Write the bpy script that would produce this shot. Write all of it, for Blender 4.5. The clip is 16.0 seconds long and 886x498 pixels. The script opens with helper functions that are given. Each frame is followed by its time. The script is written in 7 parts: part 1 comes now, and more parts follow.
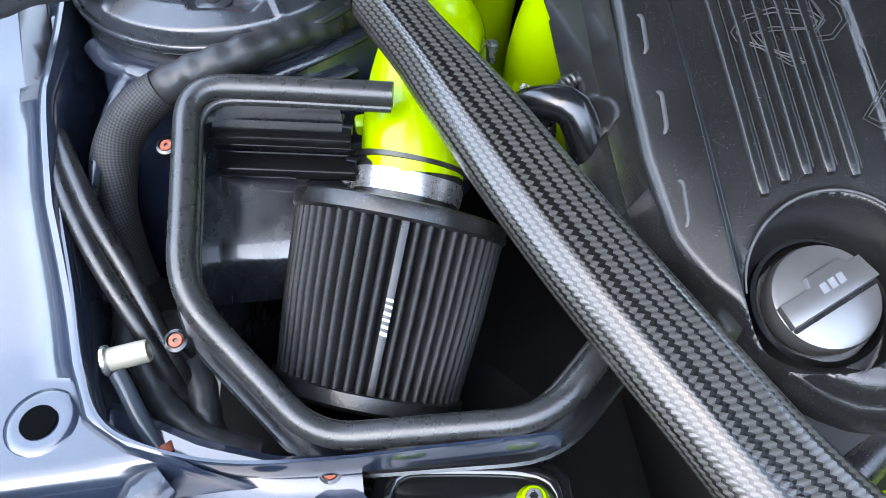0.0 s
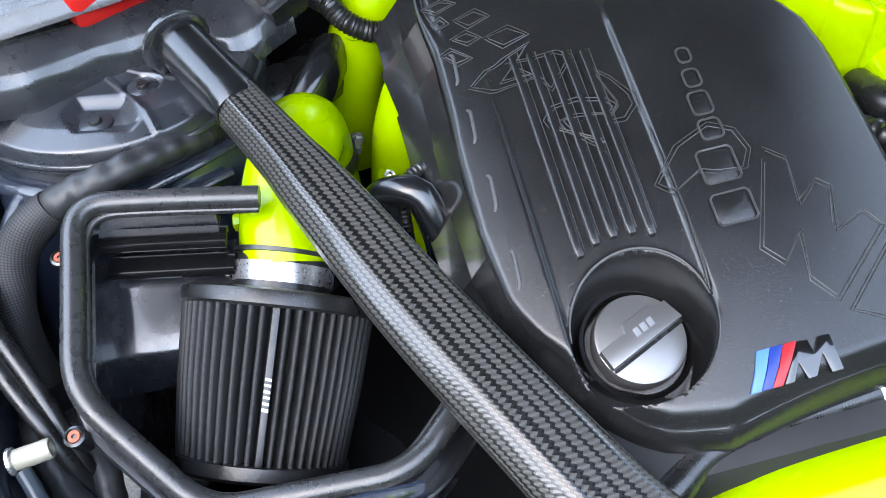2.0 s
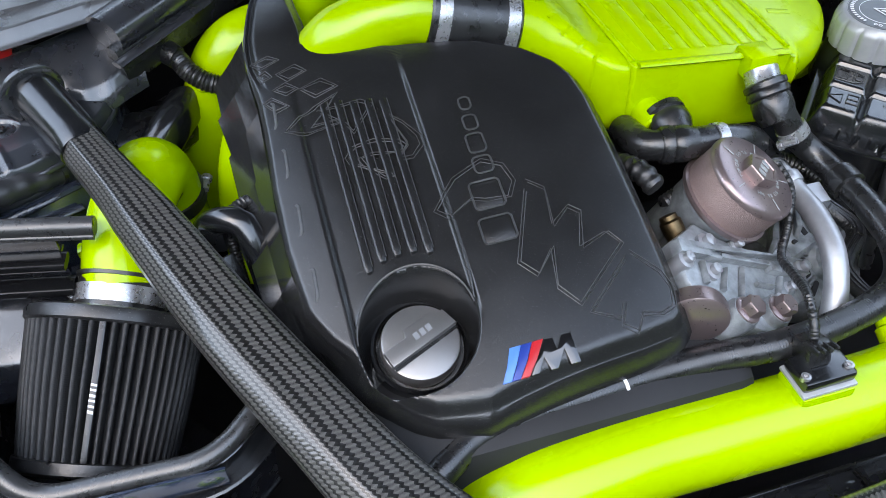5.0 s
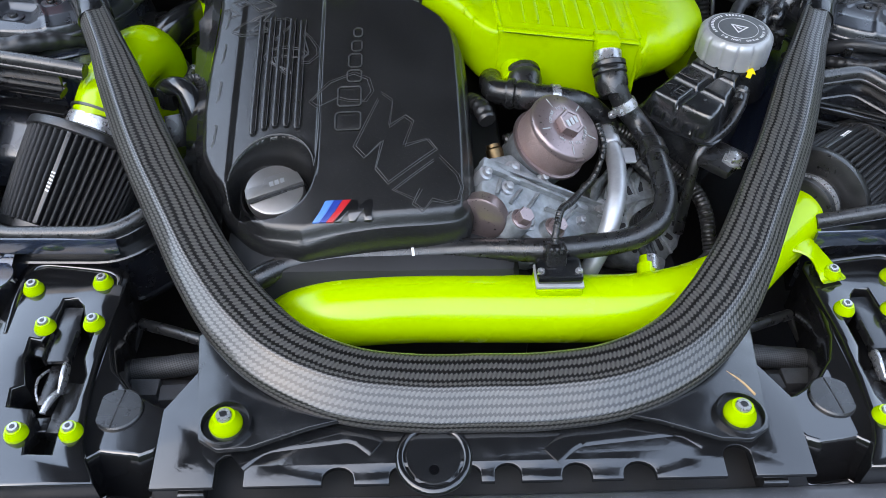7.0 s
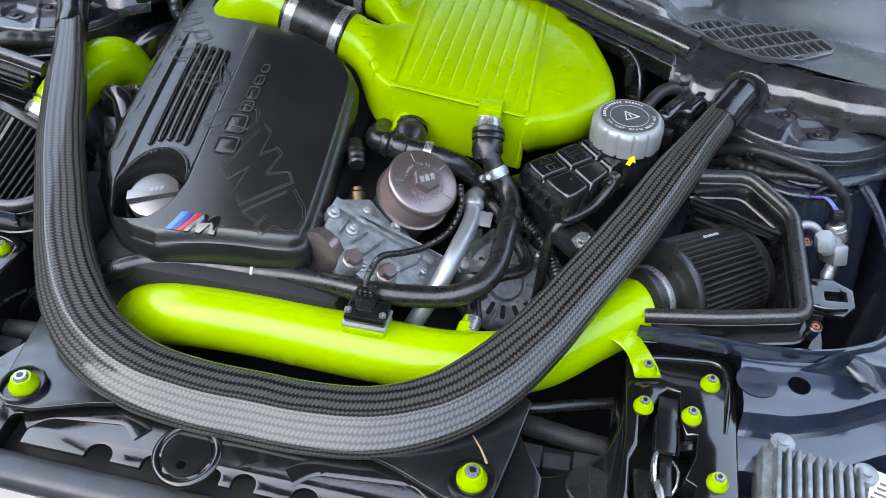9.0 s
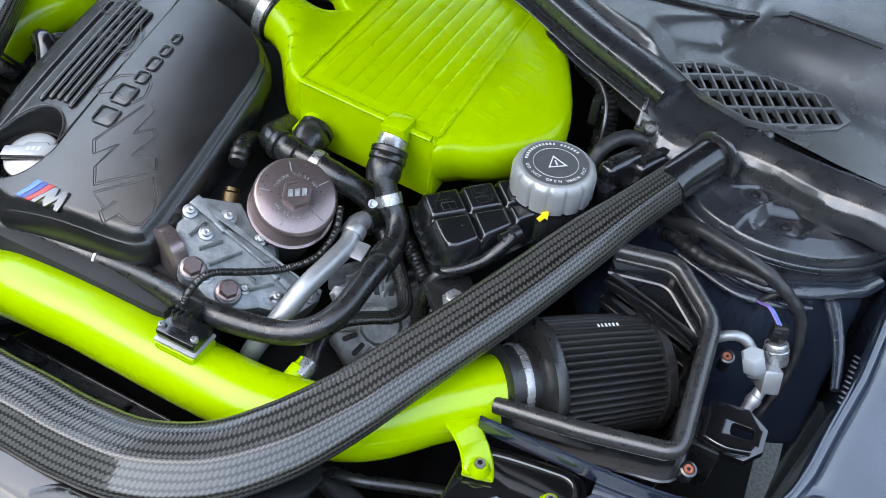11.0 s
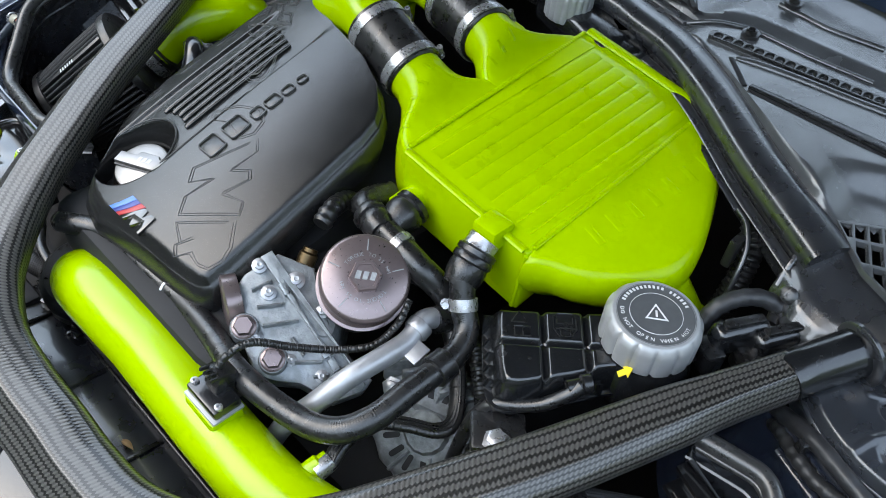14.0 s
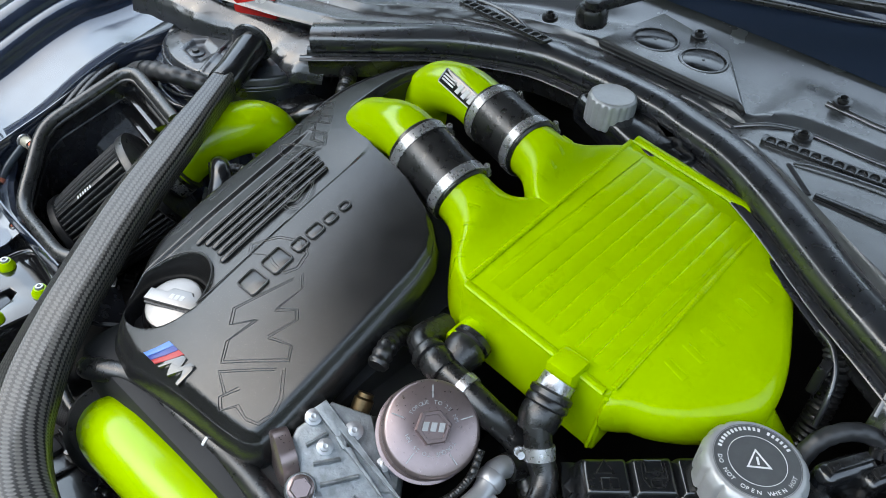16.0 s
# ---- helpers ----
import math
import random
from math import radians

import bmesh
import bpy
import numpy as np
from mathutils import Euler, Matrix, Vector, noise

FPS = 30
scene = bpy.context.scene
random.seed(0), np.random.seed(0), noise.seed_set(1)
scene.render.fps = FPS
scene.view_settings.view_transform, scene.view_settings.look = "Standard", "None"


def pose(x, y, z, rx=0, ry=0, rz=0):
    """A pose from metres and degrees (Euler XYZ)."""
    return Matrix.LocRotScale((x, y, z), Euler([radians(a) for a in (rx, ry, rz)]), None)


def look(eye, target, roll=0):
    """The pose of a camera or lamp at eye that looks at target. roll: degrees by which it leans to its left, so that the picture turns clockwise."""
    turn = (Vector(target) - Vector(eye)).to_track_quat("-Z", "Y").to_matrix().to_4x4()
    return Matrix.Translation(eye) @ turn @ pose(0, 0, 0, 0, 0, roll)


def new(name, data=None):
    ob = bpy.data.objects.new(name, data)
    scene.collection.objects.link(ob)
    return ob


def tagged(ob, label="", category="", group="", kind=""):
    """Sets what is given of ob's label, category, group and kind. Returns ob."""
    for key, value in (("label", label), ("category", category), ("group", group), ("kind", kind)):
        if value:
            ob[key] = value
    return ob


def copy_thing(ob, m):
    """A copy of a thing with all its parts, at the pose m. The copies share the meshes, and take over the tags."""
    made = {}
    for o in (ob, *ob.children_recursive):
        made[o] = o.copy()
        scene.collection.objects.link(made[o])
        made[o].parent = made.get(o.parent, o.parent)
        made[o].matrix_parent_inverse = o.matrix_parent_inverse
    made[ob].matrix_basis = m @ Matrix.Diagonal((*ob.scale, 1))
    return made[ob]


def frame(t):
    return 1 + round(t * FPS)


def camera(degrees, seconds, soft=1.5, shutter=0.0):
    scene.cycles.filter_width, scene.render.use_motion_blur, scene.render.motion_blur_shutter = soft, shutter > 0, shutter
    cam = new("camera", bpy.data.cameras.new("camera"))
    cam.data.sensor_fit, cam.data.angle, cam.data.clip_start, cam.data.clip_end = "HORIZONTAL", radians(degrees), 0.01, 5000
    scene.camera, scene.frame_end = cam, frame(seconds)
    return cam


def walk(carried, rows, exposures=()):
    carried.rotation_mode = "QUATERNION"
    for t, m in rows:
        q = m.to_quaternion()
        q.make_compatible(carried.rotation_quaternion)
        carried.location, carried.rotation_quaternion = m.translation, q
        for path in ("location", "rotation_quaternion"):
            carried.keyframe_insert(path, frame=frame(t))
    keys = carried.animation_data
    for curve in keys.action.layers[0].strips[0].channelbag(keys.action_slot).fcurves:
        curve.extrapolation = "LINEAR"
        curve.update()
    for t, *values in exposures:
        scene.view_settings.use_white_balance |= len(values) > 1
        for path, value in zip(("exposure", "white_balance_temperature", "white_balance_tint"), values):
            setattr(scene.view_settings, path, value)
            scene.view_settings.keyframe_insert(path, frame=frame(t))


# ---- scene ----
cam = camera(57.5, 16.0, soft=0.65)
PATH = [
    (0, (-0.447, 0.024, 1.302), (-0.385, 1.253, -0.274), -5.2),
    (0.5, (-0.429, 0.014, 1.321), (-0.326, 1.259, -0.242), -4.7),
    (1, (-0.421, 0.007, 1.339), (-0.275, 1.268, -0.207), -4.6),
    (1.5, (-0.407, -0.007, 1.352), (-0.231, 1.279, -0.17), -5.2),
    (2, (-0.394, -0.019, 1.364), (-0.17, 1.285, -0.136), -5.3),
    (2.5, (-0.385, -0.03, 1.373), (-0.104, 1.283, -0.109), -5.4),
    (3, (-0.373, -0.037, 1.38), (-0.037, 1.276, -0.091), -5.7),
    (3.2, (-0.37, -0.04, 1.385), (-0.006, 1.27, -0.081), -5.5),
    (5.3, (-0.266, -0.164, 1.408), (0.082, 1.217, 0.004), -1.0),
    (5.5, (-0.238, -0.189, 1.41), (0.08, 1.193, 0.0), -0.4),
    (6, (-0.184, -0.246, 1.426), (0.039, 1.148, 0.009), 0.4),
    (6.5, (-0.134, -0.317, 1.433), (0.009, 1.1, 0.029), 0.8),
    (7, (-0.065, -0.424, 1.468), (0.01, 1.021, 0.087), 1.4),
    (7.5, (0.006, -0.464, 1.497), (-0.003, 1.005, 0.14), 1.6),
    (8, (0.114, -0.459, 1.514), (0.007, 1.026, 0.178), 1.7),
    (8.5, (0.204, -0.449, 1.517), (0.011, 1.038, 0.194), 2.3),
    (9, (0.278, -0.434, 1.516), (0.001, 1.046, 0.199), 2.7),
    (9.5, (0.315, -0.41, 1.518), (-0.027, 1.053, 0.199), 3.2),
    (10, (0.36, -0.355, 1.507), (-0.052, 1.082, 0.178), 3.6),
    (10.2, (0.385, -0.32, 1.498), (-0.049, 1.103, 0.162), 4.1),
    (12.3, (0.62, -0.101, 1.499), (-0.172, 1.03, 0.051), 6.4),
    (12.5, (0.62, -0.093, 1.507), (-0.2, 1.017, 0.06), 6.5),
    (13, (0.587, -0.074, 1.519), (-0.288, 1.007, 0.081), 6.9),
    (13.5, (0.546, -0.05, 1.522), (-0.359, 1.018, 0.092), 7.1),
    (14, (0.505, -0.029, 1.523), (-0.413, 1.041, 0.104), 7.0),
    (14.5, (0.477, -0.017, 1.522), (-0.446, 1.066, 0.118), 7.0),
    (15, (0.447, -0.009, 1.525), (-0.482, 1.091, 0.137), 6.6),
    (15.5, (0.419, -0.006, 1.528), (-0.528, 1.119, 0.172), 5.9),
    (16, (0.384, -0.019, 1.533), (-0.578, 1.149, 0.224), 5.4),
]
walk(cam, [(t, look(eye, target, roll)) for t, eye, target, roll in PATH],
     exposures=[(0, 4.0, 7950, 10), (1.5, 4.04, 8050, 10), (3.0, 3.72, 8250, 10), (5.5, 3.38, 8350, 10), (7, 3.3, 8300, 10), (9.5, 3.3, 8400, 9), (12.5, 3.35, 8550, 7), (16, 3.15, 8900, 5)])

# ---- light: bright, partly clouded sky, soft sun ----
world = bpy.data.worlds.new("sky")
scene.world = world
world.use_nodes = True
wn = world.node_tree.nodes
sky = wn.new("ShaderNodeTexSky")
sky.sky_type = "NISHITA"
sky.sun_disc = False
sky.sun_elevation, sky.sun_rotation = radians(50), radians(225)
sky.air_density, sky.dust_density = 1.0, 0.3
wn["Background"].inputs["Strength"].default_value = 0.15
haze = wn.new("ShaderNodeHueSaturation")
haze.inputs["Saturation"].default_value = 0.88
world.node_tree.links.new(sky.outputs["Color"], haze.inputs["Color"])
world.node_tree.links.new(haze.outputs["Color"], wn["Background"].inputs["Color"])
sun = new("sun", bpy.data.lights.new("sun", "SUN"))
sun.data.energy, sun.data.angle, sun.data.color = 0.09, radians(80), (1.0, 0.95, 0.88)
sun.matrix_world = look((-2.15, -2.15, 3.62), (0, 0, 0))

# ---- materials ----
def mat(name, color, rough=0.5, metal=0.0, coat=0.0, spec=0.5, vary=0.0, vscale=30.0, rvary=0.0, bump=0.0, bscale=200.0, dust=0.0):
    """Principled surface: colour variation, roughness variation, fine relief and settled dust, all in object metres."""
    m = bpy.data.materials.new(name)
    m.use_nodes = True
    n, l = m.node_tree.nodes, m.node_tree.links
    p = n["Principled BSDF"]
    p.inputs["Roughness"].default_value = rough
    p.inputs["Metallic"].default_value = metal
    p.inputs["Coat Weight"].default_value = coat
    p.inputs["Coat Roughness"].default_value = 0.06
    p.inputs["Coat IOR"].default_value = 1.7
    p.inputs["Specular IOR Level"].default_value = spec
    rgb = n.new("ShaderNodeRGB")
    rgb.outputs[0].default_value = (*color, 1)
    out = rgb.outputs[0]
    tc = n.new("ShaderNodeTexCoord")

    def noisy(scale, detail=4.0):
        t = n.new("ShaderNodeTexNoise")
        t.inputs["Scale"].default_value, t.inputs["Detail"].default_value = scale, detail
        l.new(tc.outputs["Object"], t.inputs["Vector"])
        return t.outputs["Fac"]

    def remap(src, a, b, lo, hi):
        r = n.new("ShaderNodeMapRange")
        for k, v in (("From Min", a), ("From Max", b), ("To Min", lo), ("To Max", hi)):
            r.inputs[k].default_value = v
        l.new(src, r.inputs["Value"])
        return r.outputs["Result"]

    def mix(fac, a, b):
        x = n.new("ShaderNodeMix")
        x.data_type = "RGBA"
        l.new(fac, x.inputs["Factor"])
        l.new(a, x.inputs["A"])
        if isinstance(b, tuple):
            x.inputs["B"].default_value = (*b, 1)
        else:
            l.new(b, x.inputs["B"])
        return x.outputs["Result"]

    if vary:
        f = remap(noisy(vscale), 0.35, 0.7, 0.0, 1.0)
        out = mix(f, out, tuple(min(1, c * (1 + vary)) for c in color))
    if dust:
        f = remap(noisy(900.0, 2.0), 0.66, 0.72, 0.0, dust)
        out = mix(f, out, (0.35, 0.33, 0.3))
    l.new(out, p.inputs["Base Color"])
    if rvary:
        l.new(remap(noisy(vscale * 1.7), 0.3, 0.7, max(0.02, rough - rvary), min(1, rough + rvary)), p.inputs["Roughness"])
    if bump:
        b = n.new("ShaderNodeBump")
        b.inputs["Strength"].default_value, b.inputs["Distance"].default_value = bump, 0.001
        l.new(noisy(bscale, 3.0), b.inputs["Height"])
        l.new(b.outputs["Normal"], p.inputs["Normal"])
    return m


def carbon(name, du, dv, rough, coat):
    """Braided weave from the UV map (metres along, metres round): slanting tows with rows of dark gaps between them, under lacquer."""
    m = bpy.data.materials.new(name)
    m.use_nodes = True
    n, l = m.node_tree.nodes, m.node_tree.links
    p = n["Principled BSDF"]

    def calc(op, a, b=0.0):
        x = n.new("ShaderNodeMath")
        x.operation = op
        for k, v in enumerate((a, b)):
            if isinstance(v, (int, float)):
                x.inputs[k].default_value = v
            else:
                l.new(v, x.inputs[k])
        return x.outputs[0]

    uv = n.new("ShaderNodeUVMap")
    sep = n.new("ShaderNodeSeparateXYZ")
    l.new(uv.outputs[0], sep.inputs[0])
    wob = n.new("ShaderNodeTexNoise")
    wob.inputs["Scale"].default_value = 30
    l.new(n.new("ShaderNodeTexCoord").outputs["Object"], wob.inputs["Vector"])
    u, v = calc("DIVIDE", sep.outputs[0], du), calc("DIVIDE", sep.outputs[1], dv)
    v = calc("ADD", v, calc("MULTIPLY", wob.outputs[0], 0.35))
    fv = calc("SUBTRACT", calc("FRACT", v), 0.5)
    # each row is a rope of slanting tows with rounded ends; the next row starts half a tow further on
    mid = calc("ABSOLUTE", fv)
    turn = calc("FLOOR", calc("ADD", v, 0.5))
    tow = calc("FRACT", calc("ADD", calc("ADD", u, calc("MULTIPLY", v, 0.85)), calc("MULTIPLY", turn, 0.5)))
    swell = calc("SUBTRACT", 1.0, calc("ABSOLUTE", calc("SUBTRACT", calc("MULTIPLY", tow, 2.0), 1.0)))
    gap = calc("LESS_THAN", mid, calc("SUBTRACT", 0.31, calc("MULTIPLY", swell, 0.24)))
    fibre = n.new("ShaderNodeTexNoise")
    fibre.inputs["Scale"].default_value = 900
    l.new(uv.outputs[0], fibre.inputs["Vector"])
    light = calc("ADD", 0.012, calc("MULTIPLY", calc("ADD", calc("MULTIPLY", swell, 1.3), calc("MULTIPLY", fibre.outputs[0], 1.8)), 0.028))
    shade = calc("ADD", calc("MULTIPLY", calc("SUBTRACT", 1.0, gap), light), 0.003)
    rgb = n.new("ShaderNodeCombineColor")
    for k, q in enumerate((1.0, 0.96, 0.89)):
        l.new(calc("MULTIPLY", shade, q), rgb.inputs[k])
    l.new(rgb.outputs[0], p.inputs["Base Color"])
    arch = calc("SUBTRACT", swell, gap)
    bp = n.new("ShaderNodeBump")
    bp.inputs["Strength"].default_value, bp.inputs["Distance"].default_value = 0.35, 0.0007
    l.new(arch, bp.inputs["Height"])
    l.new(bp.outputs["Normal"], p.inputs["Normal"])
    bc = n.new("ShaderNodeBump")
    bc.inputs["Strength"].default_value, bc.inputs["Distance"].default_value = 0.04, 0.0007
    l.new(arch, bc.inputs["Height"])
    l.new(bc.outputs["Normal"], p.inputs["Coat Normal"])
    p.inputs["Roughness"].default_value = rough
    p.inputs["Metallic"].default_value = 0.0
    p.inputs["Specular IOR Level"].default_value = 0.3
    p.inputs["Coat Weight"].default_value, p.inputs["Coat Roughness"].default_value = coat, 0.06
    p.inputs["Coat IOR"].default_value = 1.7
    return m


CARBON = carbon("carbon_twill", 0.0046, 0.0043, 0.42, 0.52)
PLASTIC = mat("black_plastic", (0.0095, 0.0095, 0.010), 0.27, spec=0.7, vary=0.5, rvary=0.07, bump=0.16, bscale=1400, dust=0.10)
PLASTIC_SMOOTH = mat("smooth_black_plastic", (0.0065, 0.007, 0.008), 0.21, spec=0.9, vary=0.5, rvary=0.07, bump=0.05, bscale=300, dust=0.10)
PLASTIC_SHINY = mat("glossy_black_plastic", (0.006, 0.006, 0.0065), 0.13, spec=0.8, coat=0.5, vary=0.4, rvary=0.05, bump=0.05, bscale=120)
COWLING = mat("weathered_cowl_plastic", (0.048, 0.050, 0.053), 0.24, spec=1.0, vary=0.5, vscale=14, rvary=0.06, bump=0.14, bscale=900, dust=0.16)
PAINT = mat("black_sapphire_paint", (0.013, 0.019, 0.033), 0.19, spec=1.0, coat=0.4, vary=0.6, vscale=20, rvary=0.05, bump=0.35, bscale=42, dust=0.08)
PAINT_DULL = mat("dull_black_paint", (0.011, 0.012, 0.015), 0.24, coat=0.5, spec=0.8, vary=0.6, vscale=40, rvary=0.1, bump=0.06, bscale=120, dust=0.12)
GREEN = mat("lime_green_paint", (0.31, 0.485, 0.0003), 0.24, spec=0.35, coat=0.15, vary=0.06, vscale=8, rvary=0.05, bump=0.03, bscale=250)
GREEN_CAST = mat("lime_green_powder_coat", (0.315, 0.49, 0.0002), 0.30, spec=0.2, coat=0.08, vary=0.08, vscale=14, rvary=0.06, bump=0.05, bscale=110)
RUBBER = mat("black_rubber", (0.009, 0.009, 0.0095), 0.36, spec=0.7, vary=0.6, vscale=50, rvary=0.12, bump=0.15, bscale=500, dust=0.3)
HOSE = mat("smooth_rubber_hose", (0.0085, 0.0085, 0.009), 0.31, spec=0.75, vary=0.5, vscale=60, rvary=0.1, bump=0.06, bscale=300, dust=0.2)
TAPE = mat("crinkled_cloth_tape", (0.016, 0.0165, 0.018), 0.42, vary=0.7, vscale=40, rvary=0.1, bump=1.0, bscale=70)
SEALRIM = mat("satin_rubber_seal", (0.020, 0.020, 0.0205), 0.30, spec=0.8, vary=0.5, vscale=80, rvary=0.06, bump=0.12, bscale=700, dust=0.15)
SATIN = mat("satin_black_steel", (0.016, 0.017, 0.020), 0.30, coat=0.35, spec=0.8, vary=0.5, vscale=30, rvary=0.08, bump=0.05, bscale=100, dust=0.10)
CLOTH = mat("fabric_loom_tape", (0.022, 0.023, 0.026), 0.7, vary=0.6, vscale=60, bump=0.8, bscale=900)
# near-black in place of shade: bay depths, openings, slots and seams
VOID = mat("unlit_void_black", (0.008, 0.008, 0.009), 0.7, vary=0.6, vscale=15, bump=0.3, bscale=60)
STEEL = mat("zinc_steel", (0.40, 0.40, 0.41), 0.30, 0.75, vary=0.15, vscale=150, rvary=0.08)
ALU = mat("brushed_aluminium", (0.36, 0.365, 0.38), 0.42, 0.65, vary=0.12, vscale=120, rvary=0.08, bump=0.05, bscale=600)
CAST = mat("cast_aluminium", (0.19, 0.205, 0.215), 0.45, 0.45, vary=0.8, vscale=75, rvary=0.14, bump=0.6, bscale=260)
TITAN = mat("bronze_anodised_aluminium", (0.265, 0.205, 0.203), 0.30, 0.75, vary=0.06, vscale=200, rvary=0.03)
TITAN_KNURL = mat("knurled_bronze_aluminium", (0.30, 0.215, 0.20), 0.42, 0.6, vary=0.25, vscale=900, bump=0.9, bscale=1600)
SILVER = mat("silver_machined_cap", (0.36, 0.365, 0.37), 0.38, 0.35, vary=0.1, vscale=90, rvary=0.06)
RED = mat("red_plastic", (0.55, 0.012, 0.01), 0.35, vary=0.1)
COPPER = mat("rusty_copper_screw", (0.30, 0.085, 0.05), 0.5, 0.6, vary=0.5, vscale=400, bump=0.4, bscale=500)
WHITE = mat("white_print", (0.72, 0.72, 0.72), 0.5)
GREYPRINT = mat("grey_print", (0.12, 0.12, 0.12), 0.4)
BADGE_LB = mat("light_blue_enamel", (0.06, 0.19, 0.52), 0.3)
BADGE_B = mat("dark_blue_enamel", (0.010, 0.035, 0.22), 0.3)
BADGE_R = mat("red_enamel", (0.42, 0.015, 0.02), 0.3)
YELLOW = mat("yellow_plastic", (0.75, 0.55, 0.01), 0.4)
SEALANT = mat("painted_seam_sealer", (0.014, 0.018, 0.028), 0.26, coat=0.4, vary=0.5, bump=1.0, bscale=160)
ASPHALT = mat("asphalt", (0.10, 0.098, 0.092), 0.9, vary=0.9, vscale=160, bump=1.0, bscale=260)
WIRE_BLUE = mat("violet_wire", (0.25, 0.16, 0.5), 0.4)
BRASS = mat("brass", (0.11, 0.075, 0.04), 0.4, 1.0, vary=0.3, vscale=200)
STRAW = mat("dry_pine_needle", (0.42, 0.26, 0.12), 0.8)
GLASS = mat("dark_windscreen_glass", (0.02, 0.03, 0.05), 0.04, spec=0.8)

COVER = mat("engine_cover_plastic", (0.0105, 0.0105, 0.0108), 0.17, spec=0.65, vary=0.5, vscale=20, rvary=0.06, bump=0.22, bscale=1300, dust=0.10)
FLAP = mat("glossy_flap_plastic", (0.0125, 0.0125, 0.0128), 0.12, spec=0.9, coat=0.4, vary=0.4, vscale=20, rvary=0.05, bump=0.06, bscale=900, dust=0.10)
CAPMETAL = mat("machined_cap_metal", (0.27, 0.26, 0.255), 0.36, 0.8, vary=0.04, vscale=200, rvary=0.02)


def woven(name, dark, light, pitch, solid=False):
    """Woven surface from the UV map (or, if solid, from the place): over-and-under cells with rounded relief."""
    m = bpy.data.materials.new(name)
    m.use_nodes = True
    n, l = m.node_tree.nodes, m.node_tree.links
    p = n["Principled BSDF"]
    uv = n.new("ShaderNodeUVMap")
    mp = n.new("ShaderNodeMapping")
    mp.inputs["Rotation"].default_value = (0, 0, radians(32))
    mp.inputs["Scale"].default_value = (1 / pitch, 1 / pitch, 1 / pitch if solid else 1)
    l.new(n.new("ShaderNodeTexCoord").outputs["Object"] if solid else uv.outputs[0], mp.inputs["Vector"])
    ck = n.new("ShaderNodeTexChecker")
    ck.inputs["Scale"].default_value = 1.0
    ck.inputs["Color1"].default_value, ck.inputs["Color2"].default_value = (*dark, 1), (*light, 1)
    l.new(mp.outputs[0], ck.inputs["Vector"])
    l.new(ck.outputs["Color"], p.inputs["Base Color"])
    bp = n.new("ShaderNodeBump")
    bp.inputs["Strength"].default_value, bp.inputs["Distance"].default_value = 0.8, 0.0006
    l.new(ck.outputs["Fac"], bp.inputs["Height"])
    l.new(bp.outputs["Normal"], p.inputs["Normal"])
    p.inputs["Roughness"].default_value = 0.6
    return m


WOVEN = woven("woven_loom_sleeve", (0.006, 0.006, 0.0065), (0.035, 0.036, 0.039), 0.0017)
GAUZE = woven("filter_gauze_mesh", (0.0035, 0.0035, 0.004), (0.021, 0.021, 0.0225), 0.0011, True)
PANEL = mat("wet_black_panel", (0.0065, 0.0068, 0.0075), 0.13, coat=0.25, spec=0.7, vary=0.5, vscale=40, rvary=0.08, bump=0.12, bscale=260, dust=0.06)
STRIP = mat("dusty_grey_strip", (0.035, 0.037, 0.042), 0.38, spec=0.6, vary=0.5, vscale=25, rvary=0.1, bump=0.15, bscale=600, dust=0.3)
# lighter grey paints the light that engraved lines and raised edges catch
EDGE_GLINT = mat("edge_glint_grey", (0.038, 0.038, 0.039), 0.35, vary=0.6, vscale=200)
# near-black discs laid on the metal, in place of the shade inside holes
HOLE = mat("unlit_hole", (0.0015, 0.0015, 0.002), 0.9, spec=0.05)
TOWER = mat("glossy_black_steel", (0.014, 0.016, 0.020), 0.30, coat=0.25, spec=0.8, vary=0.5, vscale=30, rvary=0.06, bump=0.04, bscale=90, dust=0.08)
INLAY = mat("grey_anodised_inlay", (0.10, 0.105, 0.11), 0.40, 0.3, vary=0.15, vscale=90, rvary=0.06)
CAST_OLD = mat("oily_cast_aluminium", (0.15, 0.16, 0.165), 0.5, 0.3, vary=1.2, vscale=70, rvary=0.15, bump=0.8, bscale=260)

# ---- building helpers ----
from mathutils.bvhtree import BVHTree


def thing(name, at, label, category, group="", kind=""):
    e = new(name)
    e.empty_display_size = 0.02
    e.location = at
    return tagged(e, label, category, group, kind)


def part(name, bm, material, parent=None, label="", smooth=40, at=(0, 0, 0)):
    """Links bm, given in world metres, as one mesh under parent (or alone, about the place at)."""
    root = parent
    while root is not None and root.parent is not None:
        root = root.parent
    base = Vector(at) if root is None else root.location.copy()
    bmesh.ops.translate(bm, verts=bm.verts, vec=-base)
    me = bpy.data.meshes.new(name)
    bm.normal_update()
    if smooth:
        for f in bm.faces:
            f.smooth = True
        for e in bm.edges:
            if len(e.link_faces) == 2 and e.calc_face_angle(0) > radians(smooth):
                e.smooth = False
    bm.to_mesh(me)
    bm.free()
    me.materials.append(material)
    ob = new(name, me)
    if parent is None:
        ob.location = base
    else:
        ob.parent = parent
    if label:
        ob["label"] = label
    return ob


